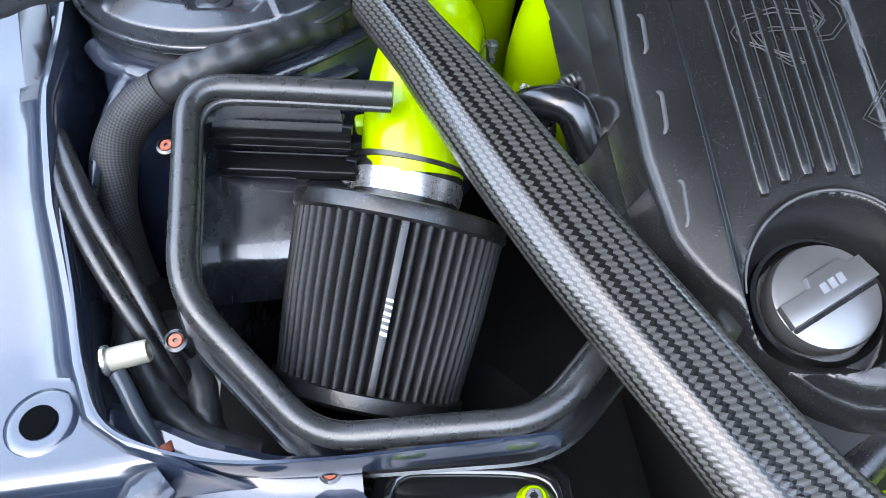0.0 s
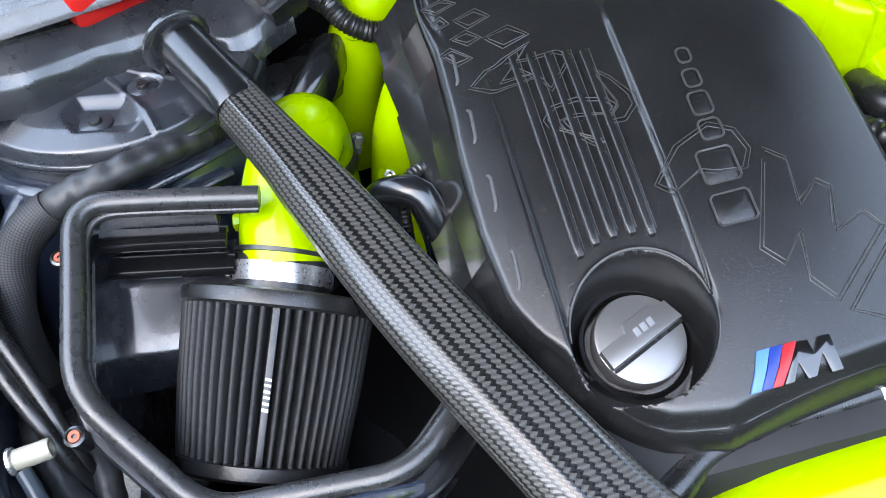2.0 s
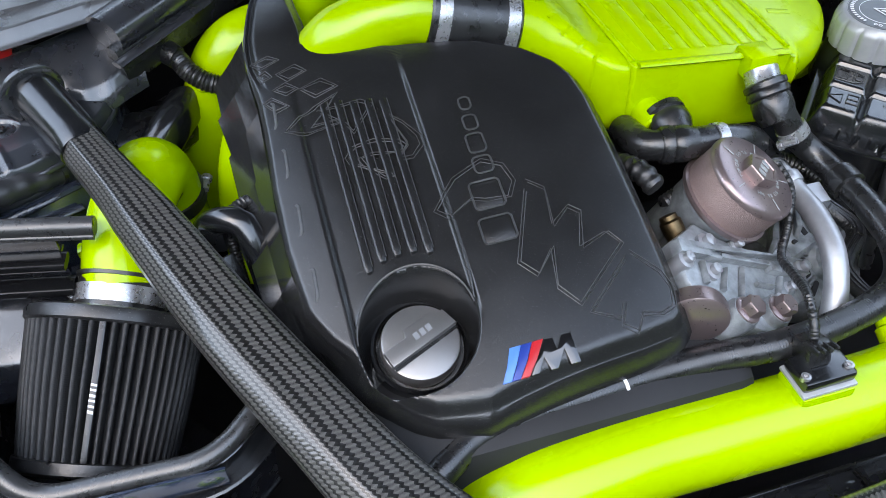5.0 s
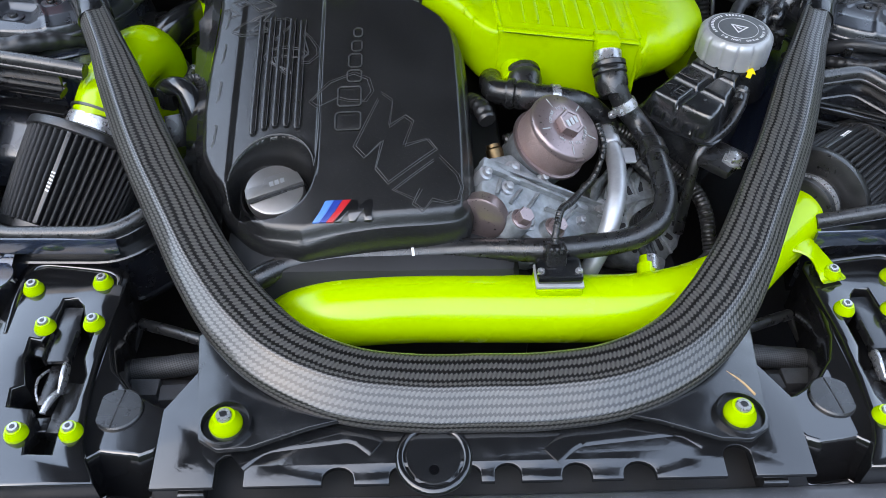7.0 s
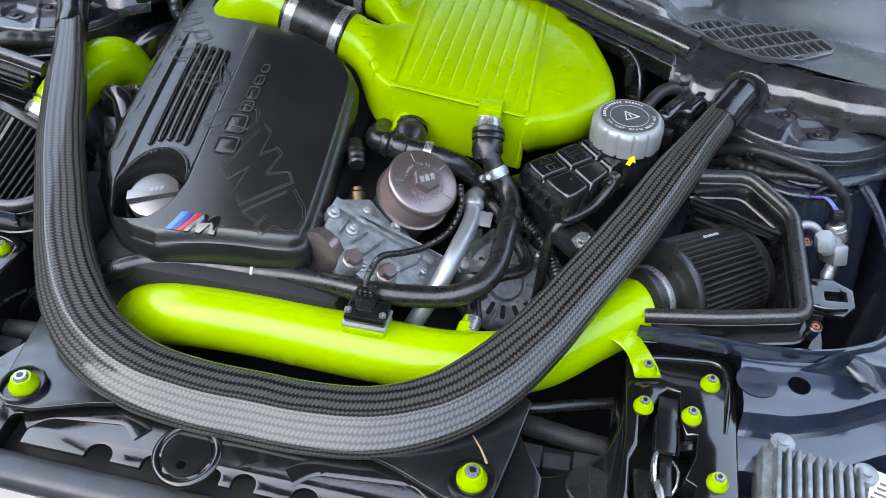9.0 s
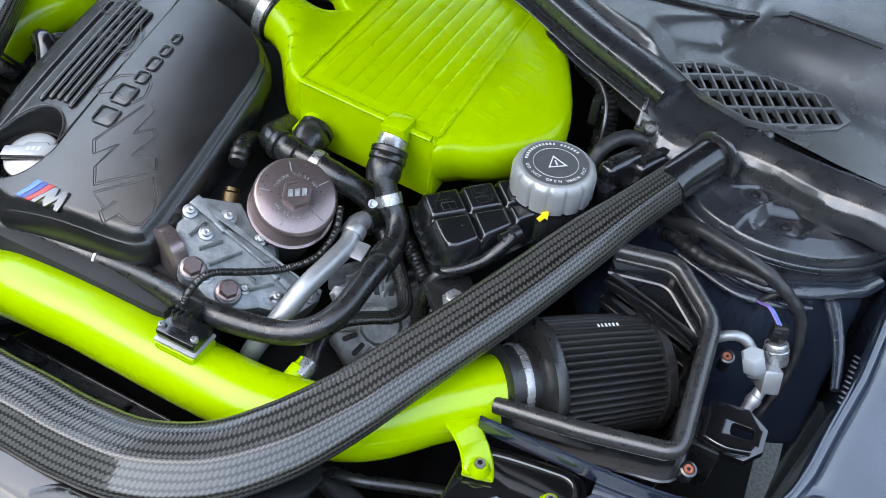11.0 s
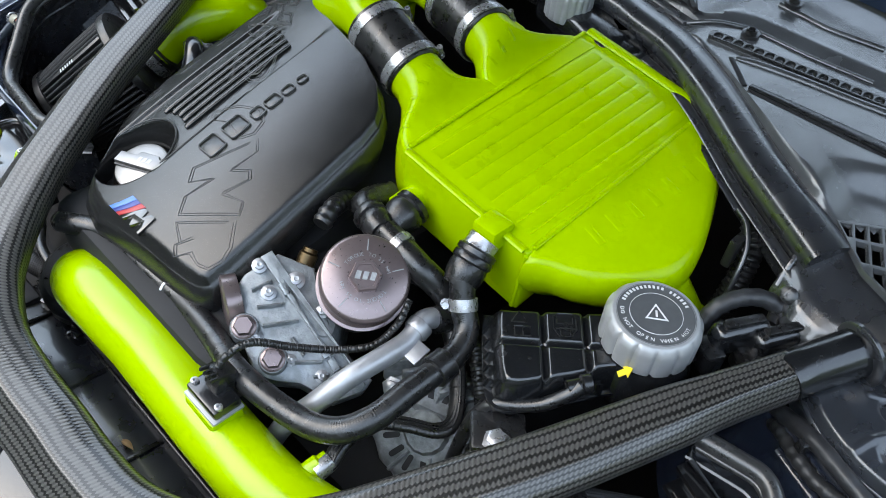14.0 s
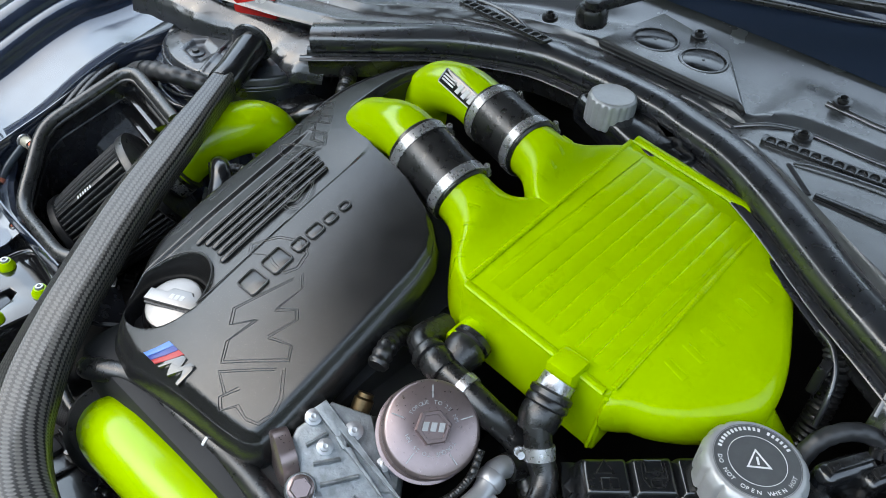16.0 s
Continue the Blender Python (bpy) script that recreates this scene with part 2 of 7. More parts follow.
def spline(pts, step=0.006, closed=False):
    """Catmull-Rom line through pts; extra columns (radii) ride along."""
    p = [np.array(q, float) for q in pts]
    n = len(p)
    out = []
    for i in range(n if closed else n - 1):
        a, b = p[i], p[(i + 1) % n]
        z = p[i - 1] if (i or closed) else 2 * a - b
        c = p[(i + 2) % n] if (closed or i + 2 < n) else 2 * b - a
        k = max(2, int(np.linalg.norm((b - a)[:3]) / step))
        for j in range(k):
            t = j / k
            out.append(0.5 * (2 * a + (b - z) * t + (2 * z - 5 * a + 4 * b - c) * t * t + (3 * a - z - 3 * b + c) * t ** 3))
    if not closed:
        out.append(p[-1])
    return np.array(out)


def rounded(pts, r, n=6):
    """A polyline in space whose corners are rounded by about r."""
    p = [Vector(q) for q in pts]
    out = [p[0]]
    for a, b, c in zip(p[:-2], p[1:-1], p[2:]):
        d1, d2 = (a - b), (c - b)
        k = min(r, d1.length * 0.49, d2.length * 0.49)
        s, e = b + d1.normalized() * k, b + d2.normalized() * k
        for j in range(n + 1):
            t = j / n
            out.append(s.lerp(b, t).lerp(b.lerp(e, t), t))
    return out + [p[-1]]


def sweep(pts, radius, n=14, up=(0, 0, 1), power=2.0, caps=True, closed=False, smooth=True, step=0.006, ridge=None, profile=None, profile2=None, blend=None):
    """A tube along pts. profile2: another section, taken in by the weights of blend, one a point. radius: one number, or (across, upward), or a list of such for the points. power: roundness of the section.
    ridge: (pitch, depth) of corrugations. UV: metres along, metres round."""
    m = len(pts)
    if isinstance(radius, list):
        rr = [(q, q) if isinstance(q, (int, float)) else q for q in radius]
    else:
        rr = [((radius, radius) if isinstance(radius, (int, float)) else radius)] * m
    rows = np.array([[*p, *r, w] for p, r, w in zip(pts, rr, blend or [0.0] * m)], float)
    if smooth:
        rows = spline(rows, step, closed)
    P = [Vector(r[:3]) for r in rows]
    bm = bmesh.new()
    uvl = bm.loops.layers.uv.new("UVMap")
    rings, dist, along = [], 0.0, []
    if profile:
        prof = spline([(x, y, 0) for x, y in profile], 0.12, True)
        n = len(prof)
        prof2 = spline([(x, y, 0) for x, y in profile2], 0.12, True) if profile2 else prof
        prof2 = np.array([prof2[int(q * len(prof2) / n)] for q in range(n)])
    upv = Vector(up)
    k = len(P)
    prev_u = None
    for i, c in enumerate(P):
        if closed:
            t = (P[(i + 1) % k] - P[i - 1]).normalized()
        else:
            t = (P[min(i + 1, k - 1)] - P[max(i - 1, 0)]).normalized()
        if prev_u is None:
            side = t.cross(upv)
            if side.length < 1e-3:
                side = t.cross(Vector((1, 0, 0)))
        else:
            side = t.cross(upv) if (power > 2.01 or profile) else prev_u - t * prev_u.dot(t)
        side.normalize()
        prev_u = side
        nor = side.cross(t).normalized()
        if i:
            dist += (c - P[i - 1]).length
        along.append(dist)
        a, b = rows[i][3], rows[i][4]
        if ridge:
            s = ridge[1] * (0.5 + 0.5 * math.cos(2 * math.pi * dist / ridge[0]))
            a, b = a - s, b - s
        ring = []
        for j in range(n):
            w = 2 * math.pi * j / n
            if profile:
                q = prof[j] + (prof2[j] - prof[j]) * rows[i][5]
                ring.append(bm.verts.new(c + side * (q[0] * a) + nor * (q[1] * b)))
                continue
            cx, sy = math.cos(w), math.sin(w)
            x = math.copysign(abs(cx) ** (2 / power), cx) * a
            y = math.copysign(abs(sy) ** (2 / power), sy) * b
            ring.append(bm.verts.new(c + side * x + nor * y))
        rings.append(ring)
    girth = math.pi * (rows[0][3] + rows[0][4])
    for i in range(k if closed else k - 1):
        r0, r1 = rings[i], rings[(i + 1) % k]
        u0, u1 = along[i], along[i + 1] if i + 1 < k else along[i] + (P[0] - P[-1]).length
        for j in range(n):
            f = bm.faces.new((r0[j], r0[(j + 1) % n], r1[(j + 1) % n], r1[j]))
            v0, v1 = girth * j / n, girth * (j + 1) / n
            for lp, q in zip(f.loops, ((u0, v0), (u0, v1), (u1, v1), (u1, v0))):
                lp[uvl].uv = q
    if caps and not closed:
        bm.faces.new(list(reversed(rings[0])))
        bm.faces.new(rings[-1])
    bmesh.ops.recalc_face_normals(bm, faces=bm.faces)
    return bm


def turned(profile, at=(0, 0, 0), axis=(0, 0, 1), n=32, wave=None):
    """A solid of revolution: profile of (radius, height) along axis from at. wave(angle, height): factor on the radius."""
    q = Vector(axis).normalized().to_track_quat("Z", "Y").to_matrix()
    bm = bmesh.new()
    rings = []
    for r, h in profile:
        if r < 1e-6:
            rings.append([bm.verts.new(Vector(at) + q @ Vector((0, 0, h)))])
        else:
            rings.append([bm.verts.new(Vector(at) + q @ Vector((r * math.cos(w) * (wave(w, h) if wave else 1), r * math.sin(w) * (wave(w, h) if wave else 1), h)))
                          for w in (2 * math.pi * j / n for j in range(n))])
    for a, b in zip(rings[:-1], rings[1:]):
        for j in range(n):
            k = (j + 1) % n
            if len(a) == 1 and len(b) > 1:
                bm.faces.new((a[0], b[k], b[j]))
            elif len(b) == 1 and len(a) > 1:
                bm.faces.new((a[j], a[k], b[0]))
            elif len(a) > 1:
                bm.faces.new((a[j], a[k], b[k], b[j]))
    for ring in (rings[0], rings[-1]):
        if len(ring) > 1:
            bm.faces.new(ring)
    bmesh.ops.recalc_face_normals(bm, faces=bm.faces)
    return bm


def block(c, s, bevel=0.002, rz=0.0, rx=0.0, ry=0.0, seg=2, taper=1.0):
    """A bevelled box: centre, size, turn in degrees; taper scales its top."""
    bm = bmesh.new()
    bmesh.ops.create_cube(bm, size=1)
    for v in bm.verts:
        k = taper if v.co.z > 0 else 1
        v.co = Vector((v.co.x * s[0] * k, v.co.y * s[1] * k, v.co.z * s[2]))
    if bevel:
        bmesh.ops.bevel(bm, geom=list(bm.edges), offset=bevel, segments=seg, affect="EDGES", profile=0.5)
    bmesh.ops.transform(bm, matrix=pose(*c, rx, ry, rz), verts=bm.verts)
    return bm


def plate(outline, thick, m=None, holes=(), bevel=0.0):
    """A flat plate from an outline (x, y), with holes through it, its top at z = 0 of the pose m, thick downward."""
    bm = bmesh.new()
    edges = []
    for loop in (outline, *holes):
        vs = [bm.verts.new((x, y, 0)) for x, y in loop]
        edges += [bm.edges.new((vs[i], vs[(i + 1) % len(vs)])) for i in range(len(vs))]
    if holes:
        bmesh.ops.triangle_fill(bm, edges=edges, use_beauty=True, use_dissolve=False)
    else:
        bm.faces.new(list(bm.verts))
    bmesh.ops.recalc_face_normals(bm, faces=bm.faces)
    if sum(f.normal.z for f in bm.faces) < 0:
        bmesh.ops.reverse_faces(bm, faces=bm.faces)
    top = list(bm.faces)
    res = bmesh.ops.extrude_face_region(bm, geom=top)
    vs = [g for g in res["geom"] if isinstance(g, bmesh.types.BMVert)]
    # the new region becomes the top, the old one the underside
    bmesh.ops.translate(bm, verts=[v for v in bm.verts if v not in set(vs)], vec=(0, 0, -thick))
    bmesh.ops.recalc_face_normals(bm, faces=bm.faces)
    if bevel:
        es = [e for e in bm.edges if len(e.link_faces) == 2 and e.calc_face_angle(0) > 0.8 and min(v.co.z for v in e.verts) > -thick * 0.5]
        bmesh.ops.bevel(bm, geom=es, offset=bevel, segments=2, affect="EDGES", profile=0.5)
    if m is not None:
        bmesh.ops.transform(bm, matrix=m, verts=bm.verts)
    return bm


def loft(loops, caps=True):
    """Skin over closed loops of the same number of points."""
    bm = bmesh.new()
    rings = [[bm.verts.new(p) for p in lp] for lp in loops]
    n = len(rings[0])
    for a, b in zip(rings[:-1], rings[1:]):
        for j in range(n):
            bm.faces.new((a[j], a[(j + 1) % n], b[(j + 1) % n], b[j]))
    if caps:
        bm.faces.new(rings[0])
        bm.faces.new(rings[-1])
    bmesh.ops.recalc_face_normals(bm, faces=bm.faces)
    return bm


def sheet(fn, nu, nv):
    """A surface fn(u, v) over 0..1 x 0..1."""
    bm = bmesh.new()
    g = [[bm.verts.new(fn(i / nu, j / nv)) for j in range(nv + 1)] for i in range(nu + 1)]
    for i in range(nu):
        for j in range(nv):
            bm.faces.new((g[i][j], g[i + 1][j], g[i + 1][j + 1], g[i][j + 1]))
    bmesh.ops.recalc_face_normals(bm, faces=bm.faces)
    return bm


def joined(*bms):
    out = bms[0]
    for b in bms[1:]:
        me = bpy.data.meshes.new("join")
        b.to_mesh(me)
        out.from_mesh(me)
        b.free()
        bpy.data.meshes.remove(me)
    return out


def rrect(x0, y0, x1, y1, r, n=4):
    out = []
    for cx, cy, a in ((x1 - r, y1 - r, 0), (x0 + r, y1 - r, 90), (x0 + r, y0 + r, 180), (x1 - r, y0 + r, 270)):
        out += [(cx + r * math.cos(radians(a + 90 * j / n)), cy + r * math.sin(radians(a + 90 * j / n))) for j in range(n + 1)]
    return out


def smoothstep(a, b, x):
    t = min(1, max(0, (x - a) / (b - a)))
    return t * t * (3 - 2 * t)


def frame_of(at, x, y):
    """Pose with its x and y axes along the given ways."""
    x = Vector(x).normalized()
    z = x.cross(Vector(y)).normalized()
    y = z.cross(x)
    m = Matrix((x, y, z)).transposed().to_4x4()
    m.translation = at
    return m


def lettering(text, size, depth, m, bold=0.0):
    """Words as a solid of the built-in font at the pose m, as a bmesh."""
    cu = bpy.data.curves.new("text", "FONT")
    cu.body, cu.size, cu.extrude, cu.offset = text, size, depth, bold
    cu.resolution_u = 3
    ob = bpy.data.objects.new("text", cu)
    me = ob.to_mesh()
    bm = bmesh.new()
    bm.from_mesh(me)
    ob.to_mesh_clear()
    bpy.data.objects.remove(ob)
    bpy.data.curves.remove(cu)
    bmesh.ops.transform(bm, matrix=m, verts=bm.verts)
    return bm


def inside(x, y, poly):
    hit = False
    for (a, b), (c, d) in zip(poly, poly[1:] + poly[:1]):
        if (b > y) != (d > y) and x < a + (y - b) / (d - b) * (c - a):
            hit = not hit
    return hit


def edge_gap(x, y, poly):
    """Distance to a closed outline (positive inside) and the nearest place on it."""
    best, at = 9.0, (x, y)
    for (a, b), (c, d) in zip(poly, poly[1:] + poly[:1]):
        k = max(0.0, min(1.0, ((x - a) * (c - a) + (y - b) * (d - b)) / ((c - a) ** 2 + (d - b) ** 2)))
        px, py = a + (c - a) * k, b + (d - b) * k
        g = math.hypot(x - px, y - py)
        if g < best:
            best, at = g, (px, py)
    return (best if inside(x, y, poly) else -best), at


def mirrored(pts):
    return [(-p[0], *p[1:]) for p in pts]

# ---- the setting: ground, bay shell, front deck, towers, cowl ----
bm = sheet(lambda u, v: (-30 + 60 * u, -30 + 60 * v, 0), 24, 24)
tagged(part("ground", bm, ASPHALT), "grey weathered asphalt beside the parked car", "ground", kind="structure")

# unseen ring round the parking place for hedge and houses; added to dim reflections
def ring(u, v):
    w = 2 * math.pi * u
    r = 8.0 + 0.5 * math.sin(3 * w)
    top = 4.8 + 0.5 * math.sin(5 * w + 1) + 0.35 * math.sin(11 * w) + 0.2 * math.sin(23 * w)
    return (r * math.cos(w), 0.5 + r * math.sin(w), top * v)


SURROUND = mat("dark_surround", (0.035, 0.045, 0.025), 0.9, vary=1.0, vscale=3.0)
tagged(part("backdrop", sheet(ring, 160, 6), SURROUND), "unseen dark ring round the parked car, standing in for hedges and house fronts", "backdrop", kind="structure")
# near-black sheets stand in for the shade below and around the engine
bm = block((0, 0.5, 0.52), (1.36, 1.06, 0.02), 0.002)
tagged(part("floor", bm, VOID), "near-black sheet for the unlit depth below the engine", "undershield", kind="structure")
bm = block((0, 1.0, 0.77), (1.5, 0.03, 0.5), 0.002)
tagged(part("wall_rear", bm, VOID), "bulkhead behind the engine, shade put into its near-black colour", "bulkhead", kind="structure")
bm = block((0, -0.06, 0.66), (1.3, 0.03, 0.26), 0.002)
tagged(part("wall_front", bm, VOID), "near-black slab for the shaded space behind the front panel", "bulkhead", kind="structure")


def apron(side):
    """Inner wing: wall of the bay, rim with its weld flange, flat rail, and the step up to the wing's edge."""
    ys = [0.213, 0.222, 0.241, 0.262, 0.30, 0.355, 0.41, 0.50, 0.58, 0.70, 0.95, 1.05]
    rim = [0.50, 0.575, 0.617, 0.643, 0.657, 0.668, 0.680, 0.690, 0.690, 0.69, 0.70, 0.70]

    def zr(y):
        return 0.847 + 0.031 * smoothstep(0.195, 0.236, y) + 0.054 * smoothstep(0.28, 0.52, y) + 0.06 * smoothstep(0.52, 0.9, y)

    def fn(u, v):
        y = 0.213 + (1.05 - 0.213) * u
        x = float(np.interp(y, ys, rim))
        z = zr(y)
        prof = [(0.0, -0.30), (0.0, -0.04), (0.0, -0.003), (0.004, 0.004), (0.010, 0.003), (0.014, -0.004), (0.06, -0.004), (0.128, -0.002), (0.134, 0.004), (0.138, 0.02), (0.142, 0.028),
                (0.156, 0.034), (0.164, 0.03), (0.170, 0.045), (0.185, 0.055), (0.21, 0.05), (0.25, 0.02), (0.30, -0.12)]
        k = v * (len(prof) - 1)
        i = min(int(k), len(prof) - 2)
        a, b = prof[i], prof[i + 1]
        dx, dz = a[0] + (b[0] - a[0]) * (k - i), a[1] + (b[1] - a[1]) * (k - i)
        top = max(0.70, x)
        xx = x + dx if dx <= 0.014 else x + 0.014 + (dx - 0.014) / 0.286 * (top + 0.26 - x)
        return (side * xx, y, z + dz - 0.05 * smoothstep(0.226, 0.213, y))

    return sheet(fn, 150, 34)


for side, nm in ((-1, "wall_left"), (1, "wall_right")):
    tagged(part(nm, apron(side), PAINT, smooth=60), "glossy blue-black painted inner wing with a folded weld flange", "inner wing", kind="structure")

# strut towers: a pressed cap with a pocket, ribs and studs on a wide turret
def near_line(x, y, pts):
    best = 9.0
    for (a, b), (c, d) in zip(pts[:-1], pts[1:]):
        k = max(0.0, min(1.0, ((x - a) * (c - a) + (y - b) * (d - b)) / ((c - a) ** 2 + (d - b) ** 2)))
        best = min(best, math.hypot(x - a - (c - a) * k, y - b - (d - b) * k))
    return best


POCKET = [(-0.037, -0.080), (-0.025, -0.061), (0.018, -0.071), (0.027, -0.106), (0.018, -0.115), (-0.025, -0.107)]
CAP_RIBS = ([(-0.009, -0.020), (-0.004, -0.036), (0.012, -0.062), (0.033, -0.100), (0.042, -0.124)], [(-0.048, -0.016), (-0.052, -0.039), (-0.084, -0.056), (-0.090, -0.084)], [(-0.001, -0.023), (0.036, -0.049), (0.056, -0.060)])


def tower(side, cx, cy, z0):
    """Plan of the cap: x towards the engine, y to the rear, from the turret's middle."""
    t = thing("strut_tower", (side * cx, cy, 0.80), "glossy black suspension strut tower with a pressed steel cap", "strut tower", kind="structure")
    R = 0.132

    def cap(u, v):
        w, r = radians(150 + 240 * u), R * (0.10 + 0.90 * v)
        x, y = r * math.cos(w), r * math.sin(w)
        z = -0.015 * smoothstep(R - 0.009, R, r) ** 2 - 0.26 * max(0.0, r - 0.106) - 0.5 * max(0.0, r - 0.06) ** 2
        g, _ = edge_gap(x, y, POCKET)
        z -= 0.0060 * smoothstep(-0.002, 0.012, g)
        for line in CAP_RIBS:
            d = near_line(x, y, line)
            z += 0.0017 * smoothstep(0.0042, 0.0014, d)
        z += 0.0045 * smoothstep(0.015, 0.008, math.hypot((x + 0.039) * 0.9, y + 0.049))
        z -= 0.0030 * smoothstep(0.017, 0.011, math.hypot(x - 0.029, (y + 0.062) * 1.15))
        return (side * (cx - x), cy + y, z0 + z)

    part("cap", sheet(cap, 190, 110), TOWER, t, "glossy black pressed cap", smooth=60)
    prof = [(R + 0.010, -0.24), (R + 0.006, -0.12), (R + 0.002, -0.070), (R - 0.003, -0.045), (R - 0.004, -0.022), (R - 0.004, -0.016)]
    part("turret", turned(prof, (side * cx, cy, z0), (0, 0, 1), 80), TOWER, t)
    part("cap_lip", sweep([(side * (cx - (R - 0.001) * math.cos(radians(a))), cy + (R - 0.001) * math.sin(radians(a)), z0 - 0.0205) for a in range(150, 391, 6)], (0.0025, 0.0035), 10, smooth=False), TOWER, t)
    for px, py, dz in ((-0.009, -0.094, -0.006), (0.029, -0.062, -0.003)):
        c = Vector((side * (cx - px), cy + py, z0 + dz))
        part("washer", turned([(0.0135, -0.001), (0.0135, 0.0010), (0.012, 0.0018), (0.0, 0.0018)], c, (0, 0, 1), 28), TOWER, t)
        part("stud", turned([(0.0055, 0.0), (0.0055, 0.0035), (0.0046, 0.0050), (0.0, 0.0052)], c, (0, 0, 1), 14), PLASTIC, t)

    # panel that flares from the turret down into the wing, with its thick seam sealer
    def ang(a, r, z, lim=0.66):
        w = radians(a)
        return (side * min(lim, cx + r * math.cos(w)), cy + r * math.sin(w), z)

    def skirt(u, v):
        a = 190 + 150 * u
        return ang(a, R - 0.002 + 0.010 * smoothstep(0, 0.1, v) + 0.06 * v ** 1.3 + 0.004 * math.sin(u * 11) * v, z0 - 0.046 - 0.010 * smoothstep(0, 0.1, v) - 0.16 * v, 0.675)

    part("wing_panel", sheet(skirt, 50, 20), PAINT, t, "glossy navy panel flaring below the turret")
    p = [ang(a, R + 0.002, z0 - 0.047 + 0.003 * math.sin(a * 0.11), 0.70) for a in (205, 222, 240, 255, 268, 280, 292, 304, 316, 330)]
    part("sealer_bead", sweep(p, [(0.004, 0.003), (0.006, 0.004), (0.007, 0.004), (0.007, 0.005), (0.010, 0.006), (0.012, 0.008), (0.013, 0.008), (0.012, 0.008), (0.012, 0.008), (0.009, 0.006)], 12, step=0.003), SEALANT, t, "thick painted seam sealer")
    p = [ang(a, R + 0.014 + 0.004 * math.sin(a), z0 - 0.060, 0.70) for a in (235, 250, 265, 280, 295)]
    part("sealer_bead", sweep(p, [(0.004, 0.003), (0.008, 0.004), (0.007, 0.005), (0.009, 0.005), (0.004, 0.003)], 12, step=0.003), SEALANT, t, "second run of seam sealer")
    p = [(side * x, y + cy - 0.607, z) for x, y, z in ((0.636, 0.500, 0.925), (0.650, 0.475, 0.916), (0.662, 0.44, 0.905), (0.668, 0.40, 0.893))]
    part("sealer_bead", sweep(p, [(0.010, 0.006), (0.008, 0.006), (0.006, 0.005), (0.004, 0.004)], 12, step=0.003), SEALANT, t, "thick painted seam sealer")


for side, cx, cy, z0 in ((-1, 0.560, 0.635, 0.968), (1, 0.566, 0.606, 0.975)):
    tower(side, cx, cy, z0)

# front deck: pressed panel across the radiator
outline = [(-0.30, -0.046)]
for cx, w, top in ((-0.231, 0.026, -0.016), (-0.134, 0.028, -0.030), (-0.077, 0.022, -0.030), (-0.016, 0.020, -0.030), (0.0185, 0.024, -0.029), (0.081, 0.027, -0.030), (0.138, 0.030, -0.030), (0.231, 0.026, -0.016)):
    outline += [(cx - w / 2, -0.046)] + [(cx + w / 2 * math.sin(radians(a)) if abs(a) < 90 else cx + math.copysign(w / 2, a), top - (w / 2) * 0.8 * (1 - math.cos(radians(a)))) for a in (-90, -65, -45, -25, 0, 25, 45, 65, 90)] + [(cx + w / 2, -0.046)]
outline += [(0.30, -0.046), (0.30, 0.03), (0.27, 0.075), (0.2, 0.065), (0.1, 0.045), (-0.1, 0.045), (-0.2, 0.065), (-0.27, 0.075), (-0.30, 0.03)]
deck = tagged(part("front_panel", plate(outline, 0.006, pose(0, 0, 0.815), (), 0.0015), PANEL, at=(0, 0, 0.80)), "glossy black pressed radiator support panel with slots", "body panel", kind="structure")
# near-black block for the shade seen through the panel slots
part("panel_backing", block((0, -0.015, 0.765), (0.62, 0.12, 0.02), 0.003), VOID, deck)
for x0, x1 in ((-0.225, -0.10), (0.06, 0.205)):
    p = rounded([(x0, -0.024, 0.816), (x0 + 0.02, -0.006, 0.816), (x1 - 0.02, 0.004, 0.816), (x1, -0.012, 0.816)], 0.015)
    part("pressing", sweep(p, (0.010, 0.0009), 12), PANEL, deck)
part("badge_boss", turned([(0.036, -0.002), (0.0345, 0.0006), (0.032, 0.0018), (0.0295, 0.0018), (0.028, 0.0008), (0.0275, -0.001)], (-0.048, -0.022, 0.8155), (0, 0, 1), 40), PANEL, deck)
part("badge_face", turned([(0.025, -0.001), (0.0245, 0.0015), (0.0, 0.0018)], (-0.048, -0.022, 0.8155), (0, 0, 1), 36), PANEL, deck)
part("drain_hole", turned([(0.0048, -0.001), (0.0045, 0.0004), (0.0, 0.0004)], (-0.048, -0.035, 0.8173), (0, 0, 1), 18), HOLE, deck, "small dark hole")
for ob in (deck, *deck.children):
    ob.data.transform(Matrix.Translation((0, 0, 0.013)) @ Matrix.Rotation(radians(9), 4, "X"))
lip = [(x, -0.066 + 0.016 * (x / 0.8) ** 2, 0.792) for x in (-0.9, -0.6, -0.3, 0, 0.3, 0.6, 0.9)]
tagged(part("front_lip", sweep(lip, (0.018, 0.014), 14, power=3.0), STRIP, at=(0, -0.07, 0.79)), "dark grey plastic strip along the front edge", "trim", kind="structure")
bm = sheet(lambda u, v: (-0.95 + 1.9 * u, -0.078 - 0.30 * v + 0.02 * (2 * u - 1) ** 2, 0.786 - 0.10 * v - 0.25 * v * v), 30, 14)
tagged(part("bumper", bm, PAINT), "glossy blue-black front bumper skin", "bumper", kind="structure")


